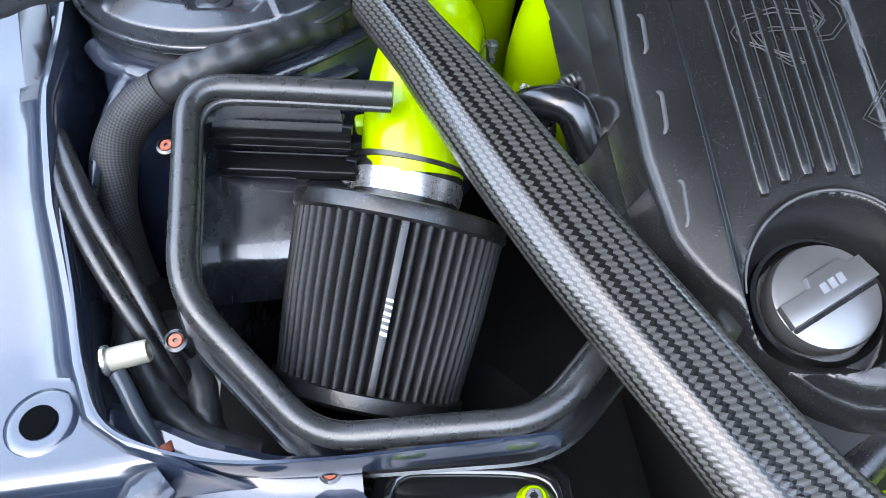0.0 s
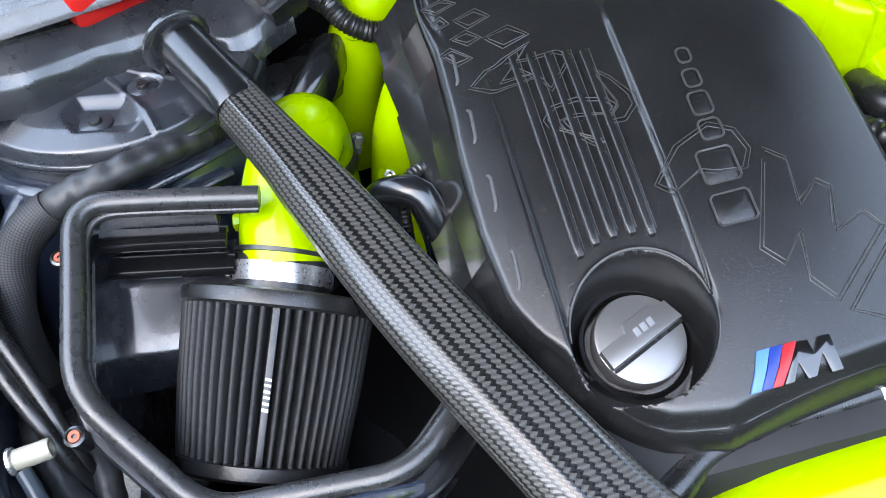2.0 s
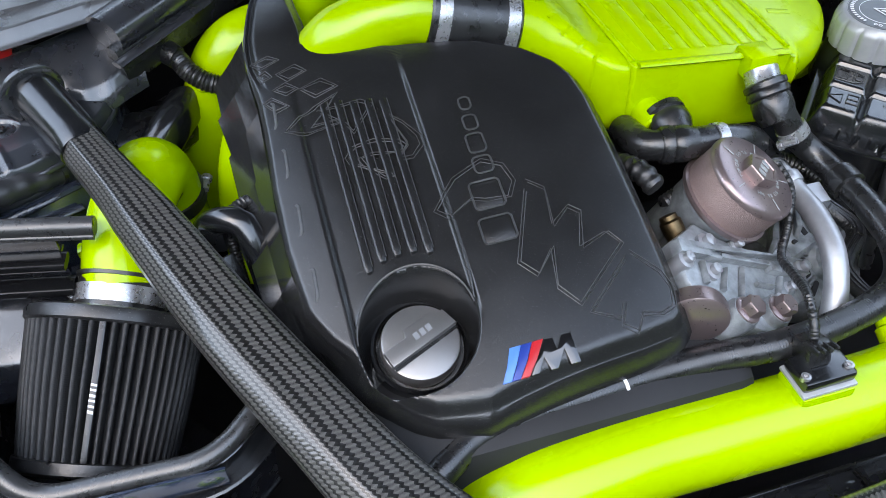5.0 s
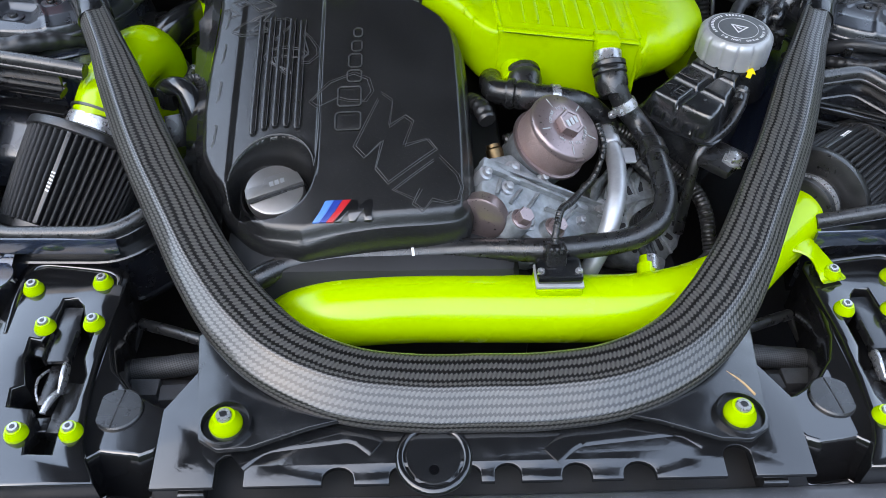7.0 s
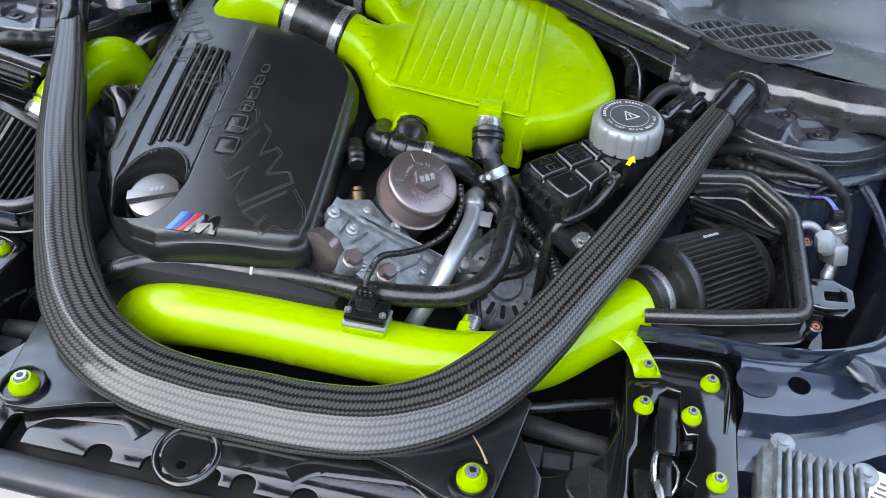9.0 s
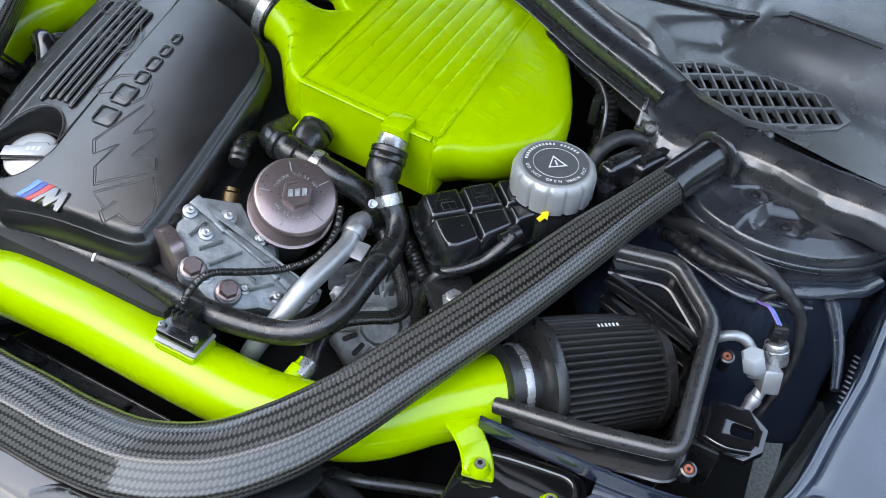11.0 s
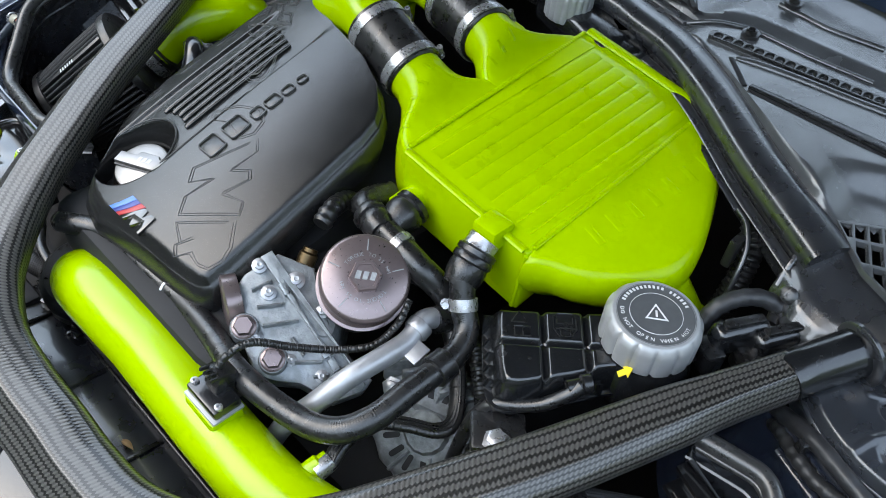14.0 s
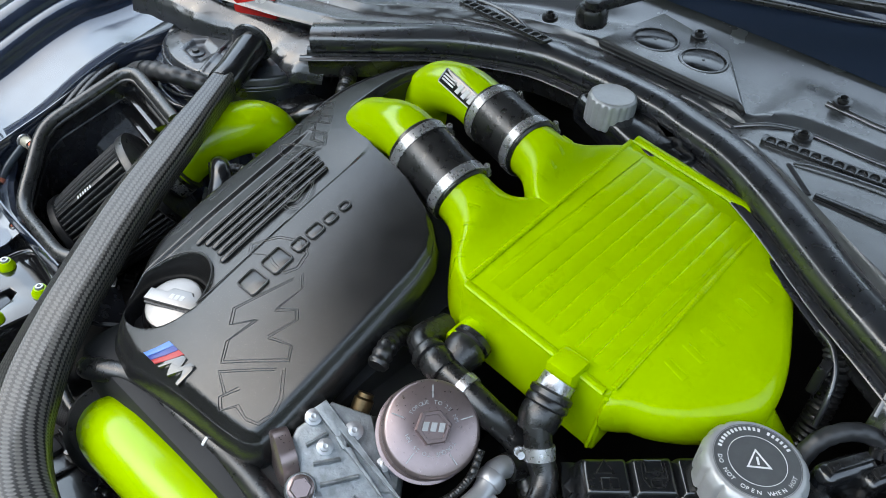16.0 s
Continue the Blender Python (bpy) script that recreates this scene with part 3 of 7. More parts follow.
# outer skin that closes the car below the bay
bm = sheet(lambda u, v: (-0.93 + 1.86 * u, -0.375 - 0.10 * math.sin(math.pi * v) + 0.06 * (2 * u - 1) ** 2, 0.44 - 0.26 * v), 30, 8)
tagged(part("bumper_lower", bm, PAINT), "glossy blue-black lower bumper skin", "bumper", kind="structure")
for s in (-1, 1):
    bm = sheet(lambda u, v, k=s: (k * (0.945 + 0.03 * math.sin(math.pi * v)), -0.36 + 1.75 * u, 0.80 - 0.60 * v), 20, 8)
    tagged(part("wall_outer_left" if s < 0 else "wall_outer_right", bm, PAINT), "glossy blue-black outer wing panel", "wing panel", kind="structure")


# moulded deck at each side: flat latch plate, lower box with a plug, both from one shell
SHELL = [(0.385, -0.048), (0.258, -0.044), (0.255, 0.034), (0.27, 0.038), (0.308, 0.048), (0.336, 0.064), (0.356, 0.088), (0.366, 0.115), (0.371, 0.16), (0.376, 0.210), (0.385, 0.212)]
CARRIER = [(0.3735, 0.205), (0.380, 0.215), (0.402, 0.222), (0.455, 0.231), (0.478, 0.232), (0.489, 0.227), (0.494, 0.215), (0.494, 0.185), (0.492, 0.12), (0.490, 0.05), (0.488, -0.048), (0.345, -0.048), (0.350, -0.038), (0.360, -0.022), (0.3685, 0.0), (0.3755, 0.057), (0.378, 0.10), (0.3755, 0.16)]
LATCH_HOLE = [(0.401, 0.131), (0.412, 0.161), (0.421, 0.172), (0.434, 0.171), (0.435, 0.130), (0.440, 0.114), (0.452, 0.118), (0.449, 0.09), (0.438, 0.060), (0.449, 0.055), (0.446, 0.036), (0.423, 0.032), (0.414, -0.016), (0.390, -0.017), (0.392, 0.004), (0.384, 0.03), (0.384, 0.07), (0.392, 0.09), (0.391, 0.129)]
BOX_X, BOX_Y = [0.25, 0.280, 0.284, 0.297, 0.305, 0.317, 0.354, 0.368, 0.39], [-0.038, -0.038, -0.012, 0.002, -0.010, -0.015, -0.010, -0.026, -0.05]


def box_shell():
    """Rounded box beside the latch plate: rises to the plate, drops at its front and towards the opening."""
    cut = []

    def fn(u, v):
        x, y = 0.252 + 0.136 * u, -0.052 + 0.268 * v
        o, at = edge_gap(x, y, SHELL)
        if abs(o) < 0.0010:
            (x, y), o = at, 0.0
        if x > 0.379:
            o = 1.0
        z = 0.8185 + 0.0080 * smoothstep(0.355, 0.376, x - 0.3 * max(0.0, -0.01 - y))
        yb = float(np.interp(x, BOX_X, BOX_Y))
        z -= 0.045 * smoothstep(yb + 0.005, yb - 0.018, y)
        return (x, y, z - 0.020 * (1 - smoothstep(-0.001, 0.010, o)) ** 1.6)

    bm = sheet(fn, 100, 190)
    for f in bm.faces:
        c = f.calc_center_median()
        if not inside(c.x, c.y, SHELL):
            cut.append(f)
    bmesh.ops.delete(bm, geom=cut, context="FACES")
    r = bmesh.ops.extrude_edge_only(bm, edges=[e for e in bm.edges if len(e.link_faces) == 1])
    for v in (g for g in r["geom"] if isinstance(g, bmesh.types.BMVert)):
        v.co.z -= 0.045
    return bm


def latch_carrier(side):
    t = thing("latch_carrier", (side * 0.42, 0.09, 0.78), "glossy black moulded deck with a bonnet latch and metal catch", "latch carrier", "latch carriers")
    bm = box_shell()
    for v in bm.verts:
        v.co.x *= side
    bmesh.ops.recalc_face_normals(bm, faces=bm.faces)
    part("box_shell", bm, PLASTIC_SHINY, t, smooth=35)
    fix = (lambda q: [(x * side, y) for x, y in q][:: side])
    part("carrier_plate", plate(fix(CARRIER), 0.045, pose(0, 0, 0.832), [fix(LATCH_HOLE)], 0.0025), PLASTIC_SHINY, t, smooth=50)
    rim = [(side * x, y, 0.832) for x, y in ((0.383, 0.19), (0.385, 0.203), (0.402, 0.2135), (0.455, 0.2225), (0.474, 0.223), (0.4835, 0.213), (0.4855, 0.18), (0.4795, 0.125))]
    part("raised_rim", sweep(rim, [(0.002, 0.001)] + [(0.0045, 0.0032)] * 6 + [(0.002, 0.001)], 12), PLASTIC_SHINY, t)
    part("latch_plate", plate(fix([(0.408, 0.092), (0.430, 0.092), (0.4335, 0.112), (0.4335, 0.164), (0.413, 0.164), (0.411, 0.140), (0.4085, 0.135)]), 0.004, pose(0, 0, 0.8265), (), 0.0012), PLASTIC_SMOOTH, t, "black latch plate")
    for x in (0.409, 0.4335):
        part("plate_fold", sweep([(side * x, 0.094, 0.824), (side * x, 0.128, 0.824)], (0.0012, 0.007), 8, power=3.0), PLASTIC, t)
    part("latch_tab", plate(fix([(0.436, 0.10), (0.450, 0.104), (0.449, 0.116), (0.437, 0.112)]), 0.003, pose(0, 0, 0.823), (), 0.0008), PLASTIC_SMOOTH, t)
    part("catch_hook", sweep([(side * 0.4145, 0.098, 0.812), (side * 0.4105, 0.086, 0.821), (side * 0.4095, 0.074, 0.820), (side * 0.412, 0.062, 0.812)], [(0.0022, 0.005), (0.0028, 0.007), (0.0028, 0.007), (0.0018, 0.005)], 12, power=3.0), STEEL, t, "bright metal catch hook")
    part("catch_lever", sweep([(side * 0.413, 0.064, 0.814), (side * 0.416, 0.050, 0.819), (side * 0.419, 0.036, 0.818)], [(0.0035, 0.002), (0.0042, 0.0025), (0.003, 0.002)], 12, power=3.0), STEEL, t, "bright steel lever")
    part("spring_rod", sweep([(side * 0.430, 0.09, 0.815), (side * 0.434, 0.075, 0.821), (side * 0.433, 0.060, 0.817), (side * 0.428, 0.050, 0.81)], 0.0014, 8), STEEL, t, "bright steel spring rod")
    part("pivot_block", block((side * 0.423, 0.072, 0.806), (0.014, 0.050, 0.020), 0.003), PLASTIC, t)
    part("pivot_block", block((side * 0.404, 0.050, 0.800), (0.022, 0.060, 0.016), 0.003, rz=side * 5), PLASTIC, t)
    part("lower_arm", block((side * 0.426, 0.030, 0.803), (0.026, 0.018, 0.012), 0.003), PLASTIC_SMOOTH, t)
    # near-black sheet for the shade under the latch opening
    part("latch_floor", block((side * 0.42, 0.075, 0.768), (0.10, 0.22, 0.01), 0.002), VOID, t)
    part("plug", turned([(0.0235, -0.006), (0.0235, 0.0005), (0.022, 0.002), (0.0, 0.0025)], (side * 0.3475, 0.0375, 0.820), (0, 0, 1), 40), PLASTIC, t, "round rubber buffer plug")
    part("plug_slot", block((side * 0.3475, 0.0375, 0.8225), (0.0010, 0.042, 0.0008), 0.0002, rz=side * 6), VOID, t)
    return t


for side in (-1, 1):
    latch_carrier(side)
    t = thing("side_deck", (side * 0.31, 0.03, 0.74), "tab and near-black shade filler beside the radiator opening", "deck panel", kind="structure")
    part("tab_plate", plate([(x * side, y) for x, y in ((0.253, -0.050), (0.277, -0.050), (0.2805, 0.034), (0.266, 0.036))][::side], 0.012, pose(0, 0, 0.8135, 4), (), 0.002), PLASTIC_SHINY, t)
    part("embossed_mark", turned([(0.0045, -0.001), (0.0042, 0.0008), (0.003, 0.0008), (0.0028, -0.0004)], (side * 0.268, 0.020, 0.8155), (0, 0, 1), 6), PLASTIC_SMOOTH, t)
    # near-black filler in place of the shade under the deck opening
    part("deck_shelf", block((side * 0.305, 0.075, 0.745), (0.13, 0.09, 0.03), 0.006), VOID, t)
    # cross rail that carries the wing's front end
    t = thing("front_rail", (side * 0.56, 0.15, 0.80), "glossy blue-black painted front cross rail", "body rail", kind="structure")

    def rail(u, v, s=side):
        x = 0.4965 + 0.2335 * u
        pr = [(0.232, 0.80), (0.232, 0.846), (0.225, 0.852), (0.216, 0.850), (0.206, 0.846), (0.160, 0.846), (0.150, 0.842), (0.144, 0.822), (0.138, 0.816), (0.110, 0.814), (0.100, 0.808), (0.096, 0.77)]
        k = v * (len(pr) - 1)
        i = min(int(k), len(pr) - 2)
        y = pr[i][0] + (pr[i + 1][0] - pr[i][0]) * (k - i)
        z = pr[i][1] + (pr[i + 1][1] - pr[i][1]) * (k - i)
        return (s * x, y + float(np.interp(x, (0.49, 0.545, 0.593, 0.644, 0.73), (0.0, 0.006, 0.024, 0.054, 0.100))), z)

    part("rail_shell", sheet(rail, 26, 33), PAINT, t)
    part("drain_hole", turned([(0.0115, -0.001), (0.0115, 0.0006), (0.0105, 0.0007), (0.0, 0.0007)], (side * 0.557, 0.198, 0.8465), (0, 0, 1), 26), HOLE, t, "round drain hole")
    part("dimple", turned([(0.022, -0.001), (0.0215, 0.0007), (0.0, -0.0004)], (side * 0.512, 0.192, 0.8468), (0, 0, 1), 26), PAINT, t)

# scuttle: grey-black plastic cowl from the cross brace to the windscreen
COWL_X = [-0.75, -0.60, -0.50, -0.41, -0.28, -0.19, -0.13, 0.0, 0.06, 0.126, 0.20, 0.30, 0.36, 0.41, 0.45, 0.49, 0.54, 0.60, 0.75]
COWL_Y = [0.56, 0.60, 0.63, 0.665, 0.785, 0.83, 0.842, 0.842, 0.828, 0.812, 0.775, 0.71, 0.676, 0.660, 0.640, 0.618, 0.598, 0.578, 0.54]
GRILLE = [(0.396, 0.674), (0.431, 0.702), (0.503, 0.711), (0.572, 0.706), (0.602, 0.665), (0.591, 0.640), (0.548, 0.608), (0.501, 0.602), (0.445, 0.627)]


def cowl(u, v):
    x = -0.75 + 1.5 * u
    y0 = float(np.interp(x, COWL_X, COWL_Y))
    y = y0 + (1.30 - y0) * v ** 1.25
    d = y - y0
    mid = smoothstep(0.42, 0.30, x)
    z = 1.018 + mid * (0.014 * smoothstep(0.0, 0.012, d) + 0.010 * smoothstep(0.05, 0.056, d))
    z += 0.012 * smoothstep(0.10, 0.30, d) + 0.035 * smoothstep(0.95, 1.25, y)
    # valley along the middle, hump over the wing-side duct
    z -= 0.010 * math.exp(-((d - 0.13) / 0.03) ** 2) * smoothstep(0.10, 0.2, abs(x))
    z += 0.036 * smoothstep(0.715, 0.775, y) * smoothstep(0.43, 0.475, x) * smoothstep(0.72, 0.66, x)
    # flat tray with the drain holes, and the step up behind it
    tray = smoothstep(0.10, 0.135, x) * smoothstep(0.40 + 0.07 * smoothstep(0.72, 0.78, y), 0.35 + 0.07 * smoothstep(0.72, 0.78, y), x) * smoothstep(1.02, 0.97, y)
    edge = float(np.interp(x, (0.10, 0.13, 0.15, 0.17, 0.20, 0.25, 0.45), (0.858, 0.872, 0.888, 0.897, 0.899, 0.900, 0.915)))
    z += (1.018 + 0.024 * smoothstep(0.0, 0.012, d) + 0.011 * smoothstep(edge - 0.011, edge + 0.011, y) - z) * tray
    return (x, y, z)


bm = sheet(cowl, 150, 110)
cowl_top = BVHTree.FromBMesh(bm)
bmesh.ops.delete(bm, geom=[f for f in bm.faces if inside(f.calc_center_median().x, f.calc_center_median().y, [(0.5 + (a - 0.5) * 0.94, 0.652 + (b - 0.652) * 0.9) for a, b in GRILLE])], context="FACES")
cw = tagged(part("cowl", bm, COWLING, at=(0, 0.9, 1.0)), "grey-black plastic scuttle panel under the windscreen", "cowl", kind="structure")


def on_cowl(x, y, lift=0.0):
    hit = cowl_top.ray_cast(Vector((x, y, 2)), Vector((0, 0, -1)))[0]
    return (x, y, (hit.z if hit else 1.05) + lift)


# rows of oval drain holes, seams, ridges and the plate that carries the discs
for a, b, n_ in (((0.146, 0.834), (0.424, 0.880), 22), ((-0.325, 0.838), (-0.162, 0.816), 12)):
    A, B = Vector(on_cowl(*a)), Vector(on_cowl(*b))
    L = (B - A).length
    m = frame_of((A + B) / 2 + Vector((0, 0, 0.0055)), B - A, Vector((-(B - A).y, (B - A).x, 0)))
    w = L / n_
    arches = []
    for k in range(n_):
        x0, x1 = -L / 2 + w * k + 0.0014, -L / 2 + w * (k + 1) - 0.0014
        r = (x1 - x0) / 2
        arches.append([(x0, -0.0062), (x1, -0.0062)] + [(x0 + r + r * math.cos(math.pi * q / 6), 0.0012 + 0.0056 * math.sin(math.pi * q / 6)) for q in range(7)])
    part("drain_strip", plate(rrect(-L / 2 - 0.004, -0.0085, L / 2 + 0.004, 0.0090, 0.004), 0.004, m, arches, 0.0006), PLASTIC, cw, "row of arched drain holes in a black strip")
    part("drain_back", plate(rrect(-L / 2, -0.008, L / 2, 0.0085, 0.003), 0.002, m @ pose(0, 0, -0.0036)), COWLING, cw)
DISC = [(-0.118, 0.880), (0.085, 0.872), (0.102, 0.862), (0.015, 0.988), (-0.105, 1.02)]
part("disc_plate", plate(DISC, 0.014, pose(0, 0, 1.0550), (), 0.003), COWLING, cw)
part("seam", sweep([(x, y, 1.0475) for x, y in DISC + DISC[:1]], (0.003, 0.004), 6, smooth=False), VOID, cw, "dark seam")
for pts, r in (([(-0.127, 0.852), (-0.04, 0.866), (0.04, 0.866), (0.10, 0.848)], (0.0035, 0.003)), ([(0.10, 0.853), (0.13, 0.866), (0.15, 0.881), (0.17, 0.889), (0.20, 0.891), (0.25, 0.892), (0.32, 0.899)], (0.003, 0.0025)),
               ([(-0.16, 0.862), (-0.20, 0.85), (-0.26, 0.86), (-0.33, 0.875)], (0.004, 0.003)), ([(-0.30, 0.81), (-0.24, 0.832), (-0.165, 0.838)], (0.003, 0.003)), ([(0.165, 0.957), (0.203, 0.955), (0.237, 0.953), (0.30, 0.965)], (0.005, 0.004))):
    part("ridge", sweep([on_cowl(x, y, 0.001) for x, y in pts], r, 10), COWLING, cw)
part("ledge", sweep([on_cowl(x, y, 0.0012) for x, y in ((0.232, 0.774), (0.29, 0.779), (0.36, 0.785), (0.42, 0.792), (0.462, 0.794), (0.50, 0.795))], [(0.0045, 0.0022), (0.0062, 0.0032), (0.0080, 0.0036), (0.0090, 0.0036), (0.0080, 0.0036), (0.005, 0.002)], 12, power=5.0), PLASTIC, cw, "black ledge across the panel")
part("slot", sweep([on_cowl(x, y, 0.0006) for x, y in ((0.234, 0.7675), (0.293, 0.771), (0.363, 0.775), (0.425, 0.781), (0.466, 0.784))], (0.0022, 0.0010), 8), VOID, cw, "dark slot")
part("ridge", sweep([on_cowl(x, y, 0.0005) for x, y in ((0.190, 0.815), (0.21, 0.824), (0.255, 0.836), (0.325, 0.849), (0.391, 0.862), (0.435, 0.860))], [(0.003, 0.002)] + [(0.0058, 0.0042)] * 4 + [(0.003, 0.002)], 12), COWLING, cw)
part("seam", sweep([on_cowl(x, y, 0.0006) for x, y in ((0.186, 0.811), (0.206, 0.792), (0.227, 0.772))], (0.003, 0.001), 6), VOID, cw, "dark seam")
part("slot", sweep([on_cowl(x, y, 0.002) for x, y in ((0.50, 0.80), (0.55, 0.79), (0.61, 0.775))], (0.006, 0.003), 8), COWLING, cw)
for x, y in ((-0.10, 0.862), (-0.075, 0.866), (0.01, 0.866), (0.075, 0.858)):
    part("clip", block(on_cowl(x, y, 0.002), (0.02, 0.010, 0.006), 0.0015, rz=-10), COWLING, cw)
# near-black sheet added so that the grille holes read as shaded
part("duct_floor", plate([(a, b) for a, b in GRILLE][::-1], 0.004, pose(0, 0, 0.925)), VOID, cw, "near-black sheet for the shade below the grille")
bm = sheet(lambda u, v: (-0.8 + 1.6 * u, 1.042 + 0.85 * v - 0.10 * (2 * u - 1) ** 2, 1.064 + 0.47 * v), 20, 10)
tagged(part("windscreen", bm, GLASS), "dark tinted windscreen glass", "windscreen", kind="structure")

# ---- carbon strut brace ----
half = [(0.4547, 0.5107, 0.9771), (0.4268, 0.4542, 0.9668), (0.4013, 0.3999, 0.9566), (0.3548, 0.3011, 0.9341), (0.3001, 0.2016, 0.9064), (0.2702, 0.1512, 0.8903), (0.2335, 0.1025, 0.8755), (0.1897, 0.0644, 0.8628), (0.1293, 0.0391, 0.8526), (0.0634, 0.0330, 0.8455)]
line = mirrored(half) + [(0, 0.0335, 0.8435)] + half[::-1]
wide = [(0.0191, 0.0175), (0.0215, 0.0165), (0.0260, 0.0158), (0.0289, 0.0158), (0.0306, 0.0162), (0.0326, 0.0172), (0.0355, 0.0186), (0.0361, 0.0195), (0.0365, 0.0208), (0.0368, 0.0215)]
SECTION = [(0.18, 1.0), (0.31, 0.95), (0.45, 0.74), (0.62, 0.48), (0.80, 0.22), (0.95, 0.0), (1.0, -0.2), (0.99, -0.55), (0.86, -0.86), (0.5, -1.0), (-0.5, -1.0), (-0.87, -0.82), (-1.0, -0.35), (-1.0, 0.25), (-0.92, 0.70), (-0.72, 0.95), (-0.4, 1.03)]
ARM = [(0.34, 1.0), (0.50, 0.97), (0.62, 0.82), (0.75, 0.62), (0.88, 0.40), (0.98, 0.15), (1.0, -0.2), (0.99, -0.55), (0.86, -0.86), (0.5, -1.0), (-0.5, -1.0), (-0.87, -0.82), (-1.0, -0.35), (-1.0, 0.25), (-0.92, 0.70), (-0.72, 0.95), (-0.4, 1.03)]
ARMS = [1.0, 1.0, 1.0, 1.0, 0.9, 0.7, 0.4, 0.15, 0.0, 0.0]
brace = thing("strut_brace", (0, 0.02, 0.84), "U-shaped carbon fibre strut brace with a glossy twill weave", "strut brace")
part("carbon_tube", sweep(line, wide + [(0.0370, 0.0218)] + wide[::-1], 48, step=0.005, profile=SECTION, profile2=ARM, blend=ARMS + [0.0] + ARMS[::-1]), CARBON, brace, "glossy carbon fibre twill tube")
for s in (-1, 1):
    end = Vector((-0.495, 0.592, 0.992)) if s < 0 else Vector((0.4855, 0.5735, 0.9885))
    part("end_sleeve", sweep([(s * 0.4515, 0.504, 0.9757), (s * 0.4530, 0.508, 0.9765), (s * 0.460, 0.524, 0.979), end], [(0.0212, 0.0195), (0.0222, 0.0205), (0.0222, 0.0210), 0.0225], 28, smooth=False), PLASTIC_SMOOTH, brace, "black anodised end sleeve")
    part("end_cup", turned([(0.0235, 0), (0.0300, 0.001), (0.0300, 0.004), (0.0285, 0.0055), (0.0235, 0.006)], end + Vector((s * 0.001, -0.003, -0.0005)), (-s * 0.44, -0.88, -0.16), 36), SATIN, brace, "flat round collar")
    o = [(0.265, 0.120), (0.279, 0.105), (0.268, 0.04), (0.258, -0.014), (0.24, -0.026), (0.212, -0.024), (0.16, -0.004), (0.10, 0.012), (0.10, 0.05), (0.2, 0.09)]
    part("mounting_plate", plate([(x * s, y) for x, y in o][::-s], 0.005, pose(0, 0, 0.846), (), 0.0015), PLASTIC_SMOOTH, brace, "black steel mounting plate")
    part("plate_recess", turned([(0.0235, -0.002), (0.0235, 0.005), (0.0215, 0.0055), (0.0205, 0.0002), (0.0, 0.0002)], (s * 0.235, -0.001, 0.847), (0, 0, 1), 30), PLASTIC_SMOOTH, brace)


def washer_bolt(at, r=0.0125, h=0.009, tilt=(0, 0, 1)):
    """Lime green cup washer with a bright socket-head bolt."""
    t = thing("bolt_with_washer", at, "lime green cup washer with a silver hexagon socket bolt", "bolt", "green dress-up bolts")
    k = r / 0.0125
    part("washer", turned([(r, -0.001), (r, 0.002 * k), (r * 0.93, 0.004 * k), (r * 0.66, h), (r * 0.50, h), (r * 0.48, h - 0.001)], at, tilt, 28), GREEN, t, "lime green cup washer")
    c = Vector(at) + Vector(tilt).normalized() * h
    part("bolt_head", turned([(0.0058 * k, -0.002), (0.0058 * k, 0.0022 * k), (0.0052 * k, 0.003 * k), (0.0033 * k, 0.003 * k), (0.0, 0.003 * k)], c, tilt, 22), STEEL, t, "bright steel socket head")
    # flat dark hexagon on the head, in place of the shade in its socket
    part("hex_socket", turned([(0.0030 * k, 0.0), (0.0030 * k, 0.0003), (0.0, 0.0003)], c + Vector(tilt).normalized() * 0.003 * k, tilt, 6), PLASTIC, t, "dark hexagon socket")
    return t


first = washer_bolt((-0.470, 0.185, 0.833), 0.0108)
for p in ((-0.399, 0.193, 0.833), (-0.441, 0.131, 0.833), (-0.393, 0.135, 0.833), (-0.427, 0.004, 0.833), (-0.378, 0.004, 0.833), (0.466, 0.188, 0.833), (0.395, 0.140, 0.833), (0.445, 0.138, 0.833), (0.379, 0.005, 0.833), (0.423, 0.004, 0.833), (0.469, 0.062, 0.833), (0.396, 0.186, 0.840)):
    copy_thing(first, pose(*p))
big = washer_bolt((-0.235, 0.0, 0.848), 0.0150, 0.012)
copy_thing(big, pose(0.235, 0.0, 0.848))

# ---- engine cover ----
def cover_z(x, y):
    """Crowned top: rises to the rear, falls away towards the left edge."""
    u, v = x + 0.12, y - 0.30
    z = 0.9532 + 0.391 * v + 0.0497 * u - 0.2076 * v * v - 0.8396 * u * u
    return z - 1.5 * max(0.0, v - 0.25) ** 2


CY = [0.190, 0.192, 0.1965, 0.1995, 0.2035, 0.208, 0.2135, 0.22, 0.2446, 0.277, 0.308, 0.36, 0.42, 0.445, 0.46, 0.4775, 0.4935, 0.509, 0.52, 0.533, 0.541, 0.549, 0.567, 0.585, 0.612, 0.640, 0.665, 0.686, 0.698, 0.704]
CL = [-0.182, -0.190, -0.210, -0.2195, -0.226, -0.233, -0.239, -0.2455, -0.265, -0.285, -0.297, -0.302, -0.301, -0.299, -0.298, -0.2975, -0.297, -0.297, -0.298, -0.299, -0.2997, -0.300, -0.2995, -0.2974, -0.2911, -0.284, -0.276, -0.270, -0.266, -0.262]
